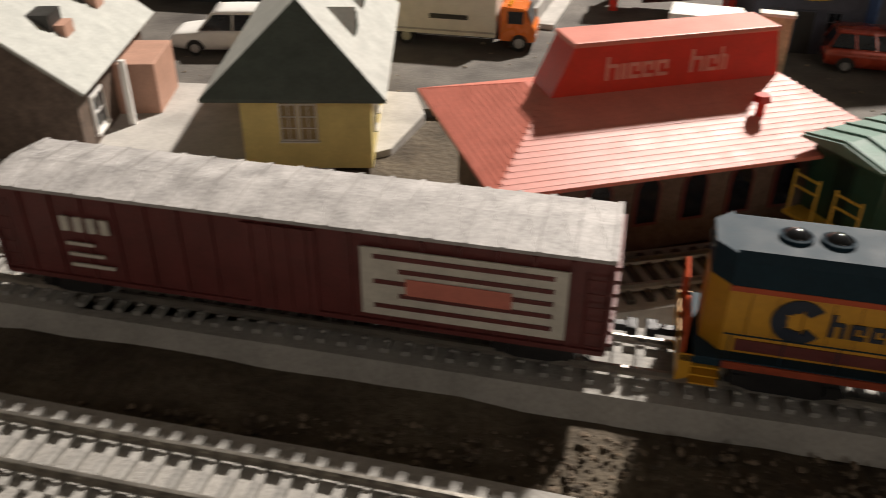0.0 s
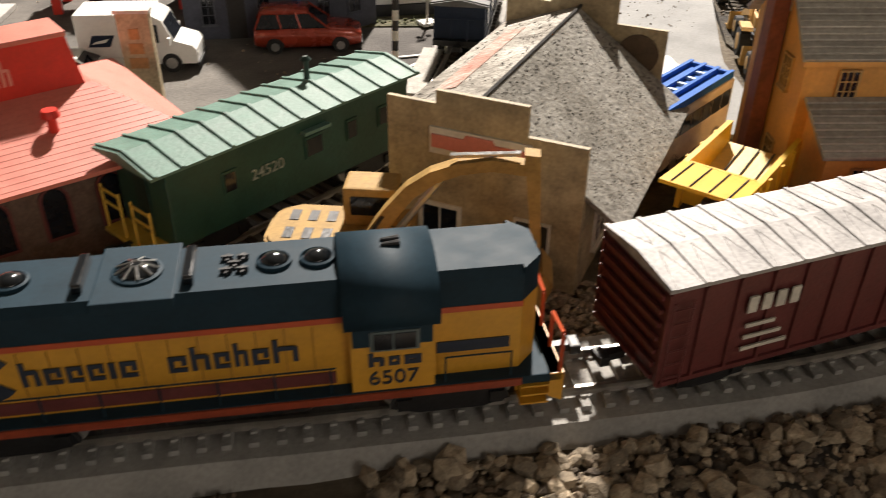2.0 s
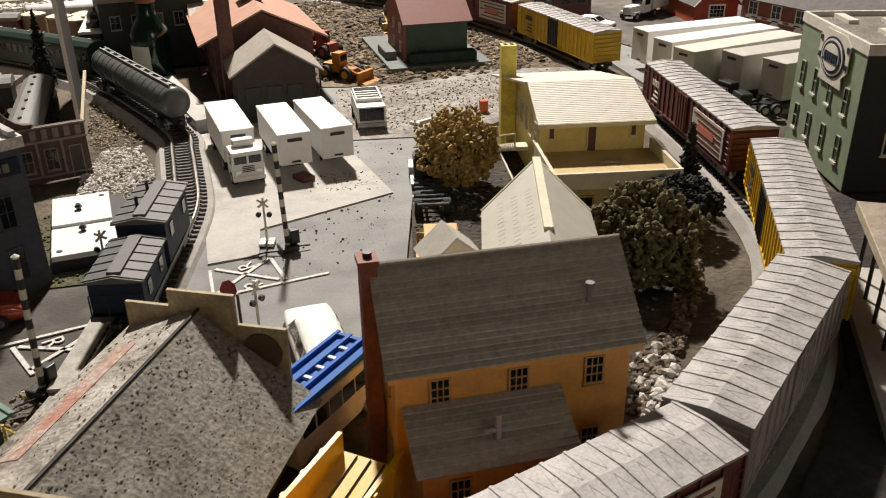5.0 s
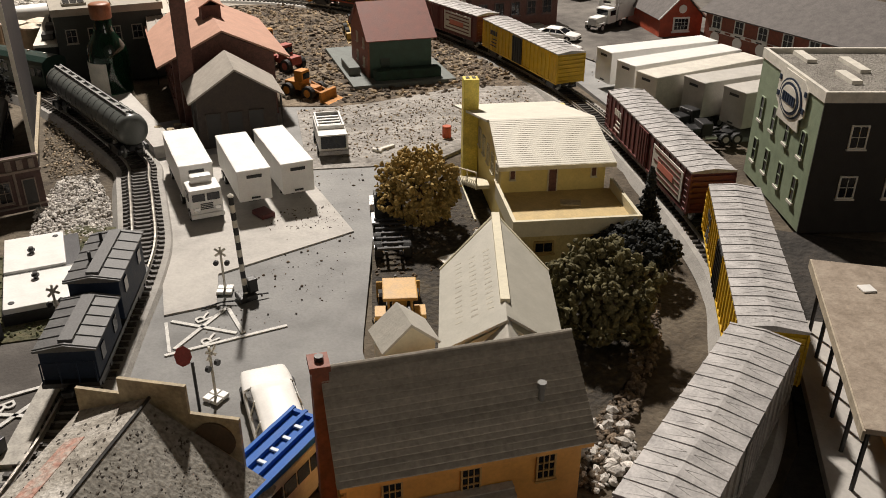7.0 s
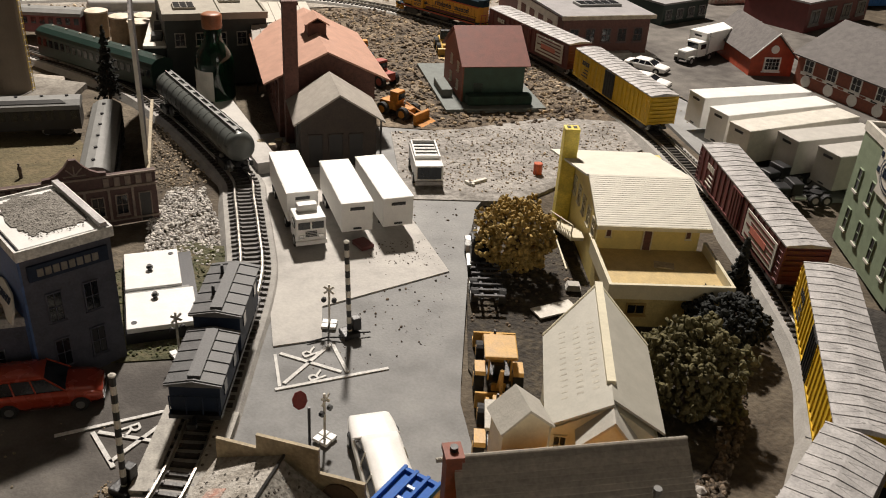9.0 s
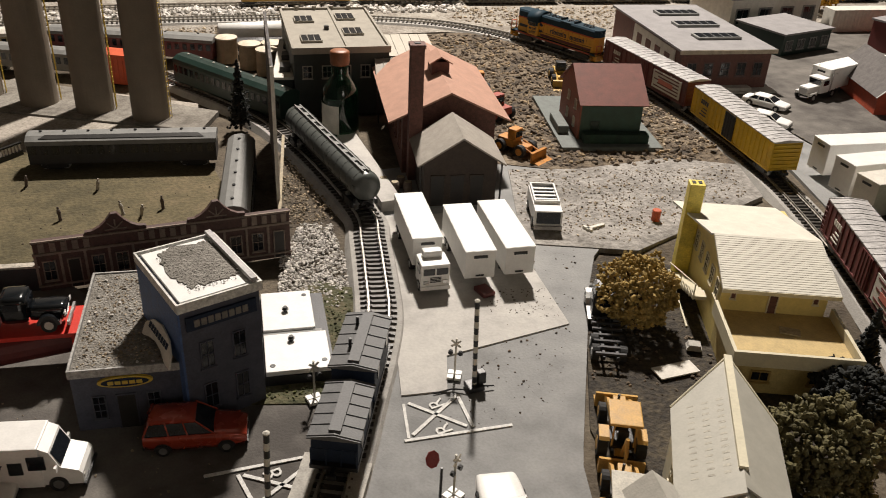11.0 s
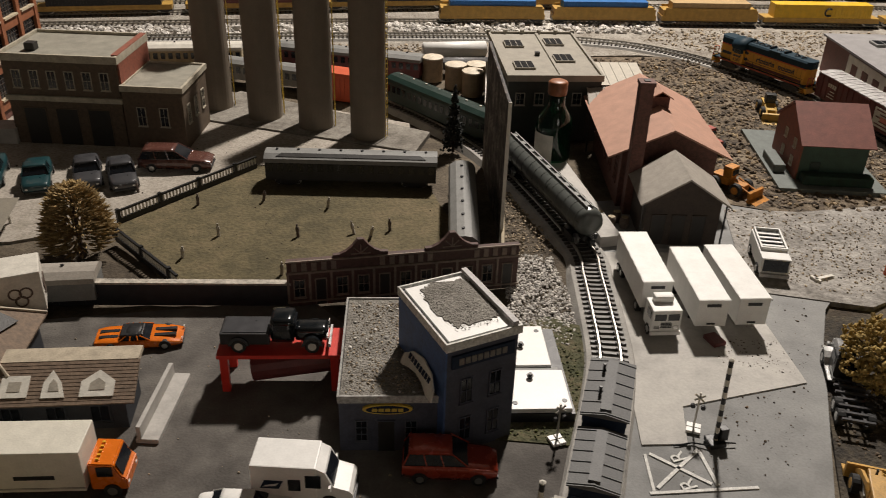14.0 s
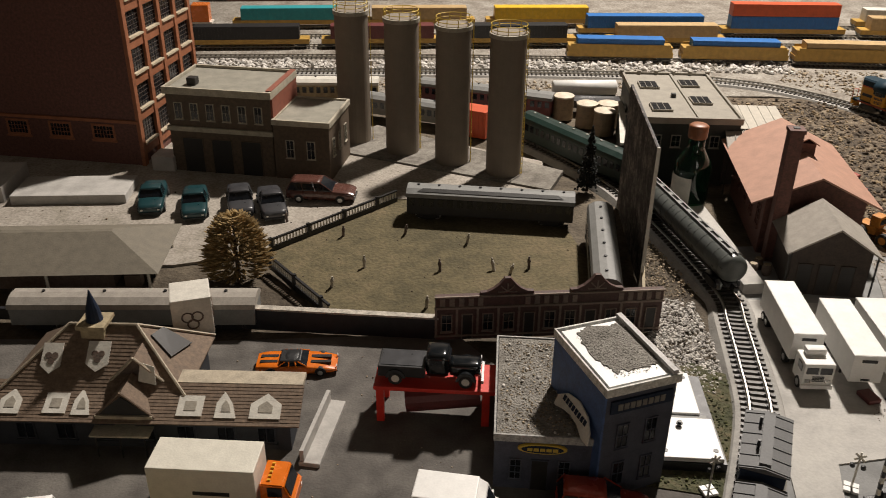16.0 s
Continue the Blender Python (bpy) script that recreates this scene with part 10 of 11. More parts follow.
# ---- ball field ----
def railing(p, q, label):
    L = math.dist(p, q)
    ob = thing("railing_fence", along(p, q), label, "fence", "field fences")
    box_part("lower_rail", 0, L, -0.0015, 0.0015, 0.0, 0.006, BLACK, ob)
    box_part("top_rail", 0, L, -0.0012, 0.0012, 0.0135, 0.0155, BLACK, ob)
    n = int(L / 0.0042)
    for i in range(n):
        x = L * (i + 0.5) / n
        if i % 12 == 0:
            box_part("post", x - 0.0018, x + 0.0018, -0.0018, 0.0018, 0, 0.017, BLACK, ob)
        else:
            box_part("baluster", x - 0.0008, x + 0.0008, -0.0007, 0.0007, 0.006, 0.0135, OFFWHITE, ob)


railing((0.017, 0.922), (0.158, 1.043), "black railing fence with pale balusters")
railing((0.02, 0.888), (0.085, 0.786), "black railing fence with pale balusters")
wl = thing("low_wall", along((-0.004, 0.777), (0.183, 0.745)), "dark board wall with a pale weathered cap", "wall")
box_part("boards", 0, 0.19, -0.002, 0.002, 0, 0.022, PASSDARK, wl)
box_part("cap", -0.001, 0.191, -0.0035, 0.0035, 0.022, 0.0238, pm("pale_cap", (0.42, 0.38, 0.32), 0.7, var=0.3, scale=200), wl, "pale weathered cap")
wl = thing("low_wall", along((-0.32, 0.822), (-0.004, 0.777)), "dark board wall with a pale weathered cap", "wall")
box_part("boards", 0, 0.318, -0.002, 0.002, 0, 0.012, PASSDARK, wl)
first = None
rng = random.Random(21)
for x, y in ((0.03, 0.995), (0.095, 0.954), (0.164, 0.955), (0.231, 0.928), (0.118, 0.881), (0.085, 0.843), (0.196, 0.867), (0.252, 0.864), (0.268, 0.858), (0.289, 0.866), (0.177, 0.797)):
    bm = bmesh.new()
    lathe(bm, [(0.0017, 0), (0.0015, 0.0055), (0.002, 0.0085), (0.0015, 0.011), (0.0008, 0.0116), (0.0012, 0.0128), (0.0008, 0.014)], 8)
    tilt = rng.uniform(-22, 22)
    solid("figurine", bm, rng.choice((pm("pale_figure", (0.42, 0.38, 0.32), 0.7), pm("dark_figure", (0.12, 0.09, 0.075), 0.7))), "tiny plain figurine standing on the ball field", "figurine", m=pose(x, y, 0.0008, tilt, tilt * 0.5, 0))

# ---- signals, signs and road paint ----
def striped_pole(m, label):
    ob = thing("crossing_signal", m, label, "signal", "crossing signals")
    H, n = 0.074, 14
    for i in range(n):
        bm = bmesh.new()
        rod(bm, (0, 0, H * i / n), (0, 0, H * (i + 1) / n), 0.0017, n=10)
        part("pole_band", bm, BLACK if i % 2 else OFFWHITE, ob)
    box_part("base", -0.006, 0.006, -0.006, 0.006, 0, 0.004, BLACK, ob, bev=0.0008)
    box_part("motor_case", 0.002, 0.008, -0.003, 0.003, 0.004, 0.014, BLACK, ob, bev=0.0006)
    bm = bmesh.new()
    lathe(bm, [(0.0018, H), (0.002, H + 0.001), (0.0006, H + 0.002)], 10)
    part("cap", bm, OFFWHITE, ob)
    rods_part("cable", [((-0.004, -0.004, 0.002), (-0.016, 0.003, 0.001)), ((-0.016, 0.003, 0.001), (-0.03, 0.003, 0.001)), ((0.004, -0.002, 0.002), (0.014, -0.004, 0.001))], 0.0006, BLACK, ob)


striped_pole(pose(0.4705, 0.514, 0.0016, 0, -2, 0), "black and white striped crossing gate pole")
striped_pole(pose(0.3055, 0.427, 0.0004, 0, 3, 40), "black and white striped crossing gate pole")


def crossbuck(m, label):
    ob = thing("crossbuck_sign", m, label, "sign", "crossing signs")
    bm = bmesh.new()
    rod(bm, (0, 0, 0), (0, 0, 0.034), 0.0008, n=6)
    part("post", bm, OFFWHITE, ob)
    for a in (38, -38):
        box_part("sign_board", -0.0044, 0.0044, -0.0012, -0.0006, -0.0008, 0.0008, OFFWHITE, ob, m=pose(0, 0, 0.030, 0, a, 0))
    for dx in (-0.0028, 0.0028):
        for dy in (-0.0028, 0.0028):
            box_part("base_block", dx - 0.0024, dx + 0.0024, dy - 0.0024, dy + 0.0024, 0, 0.0022, WHITE, ob, bev=0.0004)
    for s in (-1, 1):
        bm = bmesh.new()
        rod(bm, (s * 0.0036, -0.002, 0.022), (s * 0.0036, 0, 0.022), 0.0018, n=10)
        part("lamp", bm, BLACK, ob)


for x, y, a in ((0.359, 0.536, 10), (0.462, 0.531, -30), (0.417, 0.421, 30)):
    crossbuck(pose(x, y, 0.0012, 0, 0, a), "white railway crossbuck sign on a square foot")
st = thing("stop_sign", pose(0.406, 0.416, 0.0004, 0, 0, 10) @ Matrix.Diagonal((0.78, 0.78, 0.95, 1)), "dark red octagonal stop sign on a post", "sign")
rods_part("post", [((0, 0, 0), (0, 0, 0.034))], 0.0011, BLACK, st)
bm = bmesh.new()
prism(bm, [(0.0062 * math.cos(math.radians(22.5 + 45 * k)), 0.0345 + 0.0062 * math.sin(math.radians(22.5 + 45 * k))) for k in range(8)], -0.0016, -0.0009)
part("plate", bm, pm("dark_red_plate", (0.22, 0.02, 0.02), 0.4), st, "dark red octagon plate", m=pose(0, 0, 0, -25, 0, 0))


def strip(bm, p, q, w, z0=0.0004, z1=0.0011):
    p, q = Vector((*p, 0)), Vector((*q, 0))
    n = (q - p).normalized().cross(Vector((0, 0, 1))) * w / 2
    prism(bm, [((p - n).x, (p - n).y), ((q - n).x, (q - n).y), ((q + n).x, (q + n).y), ((p + n).x, (p + n).y)], z0, z1, "z")


def road_paint(strokes, rs, label):
    ob = thing("road_marking", pose(0, 0, 0.0002), label, "road marking", "crossing marks", "structure")
    for p, q, w in strokes:
        bm = bmesh.new()
        strip(bm, p, q, w)
        part("stroke", bm, PAINTWHITE, ob)
    for x, y, a in rs:
        cu = bpy.data.curves.new("letter", "FONT")
        cu.body, cu.size, cu.extrude, cu.align_x = "R", 0.0165, 0.0003, "CENTER"
        cu.materials.append(PAINTWHITE)
        o = new("letter", cu)
        o.parent = ob
        o.matrix_basis = pose(x, y, 0.0008, 0, 0, a)
        tagged(o, "painted letter R")


road_paint((((0.405, 0.4775), (0.480, 0.4695), 0.0024), ((0.412, 0.481), (0.455, 0.510), 0.0026), ((0.420, 0.513), (0.450, 0.478), 0.0026), ((0.456, 0.511), (0.4535, 0.476), 0.0026), ((0.4165, 0.513), (0.4085, 0.479), 0.002)), ((0.444, 0.507, 98), (0.439, 0.481, 98)), "worn white crossing mark with two letters R")
road_paint((((0.277, 0.4865), (0.352, 0.483), 0.0024), ((0.302, 0.452), (0.346, 0.480), 0.0026), ((0.300, 0.480), (0.340, 0.450), 0.0026), ((0.297, 0.481), (0.303, 0.447), 0.0026)), ((0.312, 0.474, -82), (0.333, 0.459, -82)), "worn white crossing mark with two letters R")
for p, q in (((0.338, 0.400), (0.372, 0.462)), ((0.312, 0.418), (0.345, 0.480))):
    bm = bmesh.new()
    strip(bm, p, q, 0.012, -0.001, 0.006)
    solid("crossing_plank", bm, pm("pale_plank", (0.4, 0.38, 0.34), 0.8, var=0.2), "pale grey road panel beside the crossing rails", "plank")

# ---- the white slab with pins ----
pn = thing("white_slab_building", along((0.331, 0.5625), (0.377, 0.5555)), "white slab model with black pins on a dark base", "model building")
box_part("base", -0.001, 0.049, -0.001, 0.106, 0, 0.0085, PASSDARK, pn)
for y0, y1 in ((0.0, 0.046), (0.052, 0.105)):
    box_part("top_plate", 0.0, 0.0465 - y0 * 0.14, y0, y1, 0.0085, 0.0125, WHITE, pn, "white top plate", bev=0.0006)
box_part("gutter", 0.0, 0.044, 0.046, 0.052, 0.0085, 0.0105, PASSGREY, pn)
for x, y in ((0.020, 0.036), (0.018, 0.076)):
    bm = bmesh.new()
    rod(bm, (x, y, 0.0125), (x, y, 0.017), 0.0016, n=10)
    rod(bm, (x, y, 0.0145), (x, y, 0.0155), 0.0026, n=10)
    part("pin", bm, BLACK, pn)
for x, y in ((0.005, 0.007), (0.042, 0.009), (0.034, 0.098)):
    bm = bmesh.new()
    rod(bm, (x, y, 0.0122), (x, y, 0.0128), 0.002, n=12)
    part("hole", bm, BLACK, pn)

# ---- mural board, bottle, tanks, barrels ----
mb = thing("mural_board", along((0.394, 0.820), (0.426, 1.018)), "tall weathered mural board standing on edge", "billboard")
box_part("panel", 0, 0.2, -0.0014, 0.0, 0, 0.15, pm("dark_board_back", (0.035, 0.03, 0.03), 0.6, var=0.3, scale=40), mb, "dark plain board back")
box_part("mural_face", 0, 0.2, 0.0, 0.0016, 0, 0.15, patchy("faded_mural", [(0.03, 0.027, 0.028), (0.1, 0.088, 0.082), (0.36, 0.31, 0.28)], 45, bump=0.2), mb, "mottled grey-brown mural")
box_part("edge", -0.0012, 0.0, -0.0016, 0.0018, 0, 0.151, OFFWHITE, mb, "pale board edge")
bp = bmesh.new()
slab(bp, (0.3765, 0.752, 0.0), (0.3795, 0.752, 0.0), (0.4215, 0.915, 0.046), (0.4185, 0.915, 0.046), 0.004)
solid("wood_batten", bp, TANWALL, "pale wooden batten leaning along the field's edge", "batten")
an = thing("pale_annex", along((0.447, 1.100), (0.470, 1.094)), "narrow pale-roofed annex with dark roof hatches", "building")
box_part("wall", 0, 0.026, 0, 0.17, 0, 0.045, pm("black_green_wall", (0.025, 0.03, 0.026), 0.6), an, "dark walls")
box_part("roof", -0.001, 0.027, -0.001, 0.171, 0.045, 0.048, OFFWHITE, an, "pale flat roof")
for k in range(3):
    box_part("roof_hatch", 0.007, 0.02, 0.02 + 0.05 * k, 0.04 + 0.05 * k, 0.048, 0.055, DARK, an, "black roof hatch", bev=0.0008)
bt = thing("wine_bottle", pose(0.506, 1.003, 0), "miniature green glass wine bottle with orange capsule", "bottle")
bm = bmesh.new()
lathe(bm, [(0.019, 0), (0.0215, 0.002), (0.0215, 0.052), (0.0195, 0.062), (0.0125, 0.073), (0.0098, 0.079), (0.0095, 0.104)], 28)
part("glass_body", bm, BOTTLE, bt, "dark green glass", smooth=True)
bm = bmesh.new()
lathe(bm, [(0.0106, 0.09), (0.0112, 0.092), (0.0112, 0.1045), (0.009, 0.1062), (0.0004, 0.1062)], 20)
part("capsule", bm, pm("dull_orange_foil", (0.28, 0.105, 0.045), 0.45), bt, "orange foil capsule", smooth=True)
bm = bmesh.new()
vs = []
for z in (0.012, 0.046):
    vs.append([bm.verts.new((0.0218 * math.cos(math.radians(a)), 0.0218 * math.sin(math.radians(a)), z)) for a in range(150, 251, 10)])
for i in range(10):
    bm.faces.new((vs[0][i], vs[0][i + 1], vs[1][i + 1], vs[1][i]))
part("label", bm, OFFWHITE, bt, "pale paper label")
pad = bmesh.new()
quad_box(pad, 0, 0.03, 0, 0.15, 0, 0.003)
solid("white_ramp", pad, CONCRETE, "pale grey strip beside the tank car", "ramp", m=pose(0.487, 0.80, 0, 0, 0, 5))
TANKSIDE = pm("tan_tank_side", (0.3, 0.22, 0.14), 0.6)
ftank = None
for x, y in ((0.470, 1.262), (0.484, 1.294), (0.452, 1.296), (0.425, 1.335)):
    if ftank is None:
        ftank = thing("oil_tank", pose(x, y, 0), "small tan oil tank with a pale lid", "tank", "oil tanks")
        bm = bmesh.new()
        lathe(bm, [(0.0155, 0), (0.0155, 0.034)], 22)
        part("shell", bm, TANKSIDE, ftank)
        bm = bmesh.new()
        lathe(bm, [(0.0162, 0.034), (0.0162, 0.036), (0.005, 0.039)], 22)
        part("lid", bm, pm("pale_lid", (0.62, 0.54, 0.42), 0.6), ftank, "pale cream lid")
    else:
        copy_thing(ftank, pose(x, y, 0))
fb = None
for x, y in ((0.520, 0.842), (0.530, 0.852), (0.533, 0.838), (0.512, 0.855)):
    if fb is None:
        fb = thing("barrel", pose(x, y, 0), "small brown wooden barrel by the shed", "barrel", "barrels")
        bm = bmesh.new()
        lathe(bm, [(0.0042, 0), (0.0052, 0.006), (0.0042, 0.012)], 12)
        part("barrel_body", bm, BROWNBRICK, fb, smooth=True)
        bm = bmesh.new()
        lathe(bm, [(0.0036, 0.0119), (0.0036, 0.0123)], 12)
        part("head", bm, TANWALL, fb)
    else:
        copy_thing(fb, pose(x, y, 0))
bm = bmesh.new()
lathe(bm, [(0.016, 0), (0.017, 0.004), (0.013, 0.009), (0.008, 0.009), (0.006, 0.006)], 22)
solid("plastic_ring", bm, OFFWHITE, "white round plastic ring behind the engine house", "ring", m=pose(0.615, 1.20, 0.0))
bm = bmesh.new()
lathe(bm, [(0.0045, 0), (0.0045, 0.011), (0.004, 0.0115)], 14)
solid("orange_drum", bm, pm("faded_orange", (0.55, 0.1, 0.03), 0.5), "small faded orange drum on the dirt lot", "drum", m=pose(0.752, 0.705, 0.0014))
bm = bmesh.new()
strip(bm, (0, 0), (0.022, 0.004), 0.0035, 0, 0.003)
strip(bm, (0.004, -0.004), (0.0, 0.006), 0.003, 0, 0.003)
solid("white_scrap", bm, OFFWHITE, "broken white plastic scrap on the street", "scrap", m=pose(0.672, 0.705, 0.001))

# ---- yard trains at the back ----
def well_car(m, L, col, label, top=None, H=0.05):
    ob = thing("container_car", m, label, "railway car", "yard trains")
    box_part("well_frame", -L / 2 - 0.018, L / 2 + 0.018, -0.0155, 0.0155, 0.006, 0.015, pm("ochre_frame", (0.42, 0.25, 0.05), 0.5, var=0.15), ob, "ochre well frame")
    b = box_part("container", -L / 2, L / 2, -0.0145, 0.0145, 0.012, 0.012 + H * 0.55, col, ob, bev=0.0005)
    n = int(L / 0.006)
    rb = bmesh.new()
    for i in range(n):
        x = -L / 2 + L * (i + 0.5) / n
        for s in (-1, 1):
            quad_box(rb, x - 0.0014, x + 0.0014, min(s * 0.0145, s * 0.0152), max(s * 0.0145, s * 0.0152), 0.014, 0.010 + H * 0.55)
    tagged(part("corrugation", rb, col, b), kind="stuff")
    if top:
        box_part("upper_container", -L / 2, L / 2, -0.0143, 0.0143, 0.0125 + H * 0.55, 0.012 + H * 1.05, top, ob, bev=0.0005)
    for s in (-1, 1):
        bogie(ob, s * (L / 2 + 0.004))
    return ob


TEALBOX = pm("teal_container", (0.03, 0.3, 0.33), 0.45, var=0.1)
BLUEBOX = pm("blue_container", (0.02, 0.14, 0.42), 0.45, var=0.1)
REDBOXC = pm("orange_red_container", (0.55, 0.09, 0.03), 0.45, var=0.1)
YELBOX = pm("yellow_container", (0.68, 0.42, 0.02), 0.45, var=0.1)
TANBOX = pm("tan_container", (0.45, 0.31, 0.15), 0.5, var=0.12)


def yard(k):
    if k == 0:
        return [(-1.45, 1.74), (-0.6, 1.72), (0.2, 1.69), (0.77, 1.628), (1.446, 1.528), (2.35, 1.38)]
    yy = (1.70, 1.77, 1.85, 1.93)[k]
    return [(-1.45, yy + 0.03), (-0.6, yy + 0.01), (0.2, yy), (0.9, yy - 0.03), (1.5, yy - 0.10), (2.35, yy - 0.22)]


def on_yard(k, x):
    p = on_track(yard(k), (x, 1.628 - 0.148 * (x - 0.77) if k == 0 and x > 0.5 else yard(k)[3][1]), 0.2)
    p.translation.z = 0.0042
    return p


for k, x, L, c, t, lb in ((3, -0.03, 0.2, TEALBOX, None, "teal container on an ochre well car"), (3, 0.24, 0.2, TANBOX, None, "tan container on an ochre well car"), (3, 0.50, 0.2, YELBOX, None, "yellow container on an ochre well car"),
                          (2, 0.70, 0.24, BLUEBOX, None, "blue container on an ochre well car"), (2, 0.99, 0.22, BLUEBOX, REDBOXC, "orange-red container stacked on a blue one"), (2, 1.27, 0.2, TANBOX, None, "tan container on an ochre well car"), (2, 1.54, 0.2, YELBOX, YELBOX, "yellow double-stacked container car"),
                          (1, 0.42, 0.2, BLACK, None, "black container on an ochre well car"), (1, 0.16, 0.2, BOXMAROON, None, "maroon container on an ochre well car"), (1, -0.1, 0.2, BLACK, None, "black container on an ochre well car"), (1, 0.72, 0.2, TANBOX, None, "tan container on an ochre well car"),
                          (0, 0.60, 0.16, BLUEBOX, None, "blue container in an ochre well car"), (0, 0.81, 0.16, BLUEBOX, None, "blue container in an ochre well car"), (0, 1.01, 0.15, TANBOX, None, "tan container in an ochre well car"), (0, 1.225, 0.19, YELBOX, None, "yellow container with a dark round emblem"), (0, 1.46, 0.19, TANBOX, None, "tan container on an ochre well car"), (0, 1.70, 0.19, TANBOX, None, "tan container on an ochre well car"), (3, 1.3, 0.2, OFFWHITE, None, "white container on an ochre well car"), (3, 1.62, 0.2, BLUEBOX, None, "blue container on an ochre well car"), (3, -0.55, 0.2, TANBOX, None, "tan container on an ochre well car"), (2, -0.5, 0.2, OFFWHITE, None, "white container on an ochre well car")):
    o = well_car(on_yard(k, x), L, c, lb, t)
    if " in an " in lb:
        for s in (-1, 1):
            box_part("well_side", -L / 2 - 0.012, L / 2 + 0.012, min(s * 0.0156, s * 0.017), max(s * 0.0156, s * 0.017), 0.012, 0.030, pm("ochre_frame", (0.42, 0.25, 0.05)), o, "ochre well side")
        for s in (-1, 1):
            box_part("end_platform", min(s * L / 2, s * (L / 2 + 0.016)), max(s * L / 2, s * (L / 2 + 0.016)), -0.0155, 0.0155, 0.015, 0.026, pm("ochre_frame", (0.42, 0.25, 0.05)), o)
    if "emblem" in lb:
        bm = bmesh.new()
        for i in range(16):
            a0, a1 = math.radians(50 + 260 * i / 16), math.radians(50 + 260 * (i + 1) / 16)
            rod(bm, (0.01 + 0.007 * math.cos(a0), -0.0156, 0.026 + 0.007 * math.sin(a0)), (0.01 + 0.007 * math.cos(a1), -0.0156, 0.026 + 0.007 * math.sin(a1)), 0.0018, n=5)
        part("round_emblem", bm, BLACK, o)
dl = thing("yard_engine", on_yard(3, -0.28), "dark blue and orange yard engine", "locomotive", "yard trains")
box_part("hood", -0.08, 0.05, -0.013, 0.013, 0.012, 0.042, NAVY, dl, bev=0.001)
box_part("cab", 0.05, 0.085, -0.0155, 0.0155, 0.012, 0.047, ORANGE, dl, "orange cab end", bev=0.001)
box_part("walkway", -0.09, 0.09, -0.016, 0.016, 0.009, 0.012, OFFWHITE, dl)
for s in (-1, 1):
    bogie(dl, s * 0.06)
coach(pose(-0.02, 1.435, 0.0, 0, 0, -4), 0.33, TANWALL, OFFWHITE, "cream coach with a pale roof behind the stone hall", H=0.042, vents=5)
coach(pose(0.30, 1.385, 0.0, 0, 0, -25), 0.24, BOXMAROON, PASSGREY, "maroon coach with a grey roof behind the silos", H=0.04, vents=5)
coach(pose(0.19, 1.335, 0.0, 0, 0, -28), 0.2, PASSGREY, PASSGREY, "grey coach behind the silos", H=0.036, vents=5)
tk = thing("tanker_truck", pose(0.475, 1.408, 0.0, 0, 0, -2), "white rounded tanker parked by the oil tanks", "truck")
bm = bmesh.new()
lathe(bm, [(0.008, -0.052), (0.012, -0.05), (0.0125, 0.05), (0.008, 0.052)], 18)
bmesh.ops.rotate(bm, verts=bm.verts, matrix=Matrix.Rotation(math.pi / 2, 3, "Y"))
bmesh.ops.translate(bm, verts=bm.verts, vec=(0, 0, 0.024))
part("tank", bm, WHITE, tk, smooth=True)
box_part("chassis", -0.05, 0.05, -0.008, 0.008, 0.006, 0.013, BLACK, tk)
for x in (-0.04, -0.028, 0.036):
    for s in (-1, 1):
        wheel(tk, x, s * 0.01, 0.005, 0.004)
wb = thing("flat_wagon", pose(0.44, 1.365, 0.0, 0, 0, -8), "dark flat wagon by the oil tanks", "railway car")
box_part("deck", -0.08, 0.08, -0.014, 0.014, 0.012, 0.022, GREYCAR, wb, bev=0.0008)
for s in (-1, 1):
    bogie(wb, s * 0.055)
for x, y, a, L, c, lb in ((1.62, 1.27, -8, 0.22, OFFWHITE, "white container standing at the lot's edge"), (1.90, 1.18, -10, 0.2, BLUEBOX, "blue container standing at the lot's edge"), (1.66, 1.17, -8, 0.16, REDBOXC, "orange-red container standing at the lot's edge"), (0.275, 1.275, -30, 0.06, REDBOXC, "small red container behind the silos")):
    o = thing("container", pose(x, y, 0.0006, 0, 0, a), lb, "container")
    box_part("box", -L / 2, L / 2, -0.016, 0.016, 0, 0.04, c, o, bev=0.0006)
    rb = bmesh.new()
    for i in range(int(L / 0.007)):
        xx = -L / 2 + 0.004 + i * 0.007
        quad_box(rb, xx, xx + 0.003, -0.0168, -0.016, 0.003, 0.037)
    tagged(part("corrugation", rb, c, o), kind="stuff")
sh = bmesh.new()
slab(sh, (1.45, 2.2, 0.0), (1.85, 2.1, 0.0), (1.88, 2.25, 0.16), (1.48, 2.36, 0.16), 0.002)
solid("paper_sheet", sh, pm("pale_blue_paper", (0.62, 0.66, 0.75), 0.7, var=0.04), "pale blue paper sheet leaning at the back", "paper")
for x, y, w, h, c in ((-0.9, 2.15, 0.5, 0.12, BLACK), (-0.2, 2.2, 0.5, 0.1, MAROONBRICK), (0.45, 2.22, 0.55, 0.09, PASSDARK), (1.1, 2.25, 0.4, 0.1, BROWNBRICK)):
    bm = bmesh.new()
    quad_box(bm, 0, w, 0, 0.1, 0, h, 0.003)
    solid("storage_box", bm, c, "dark storage box at the back of the yard", "box", m=pose(x, y, 0))

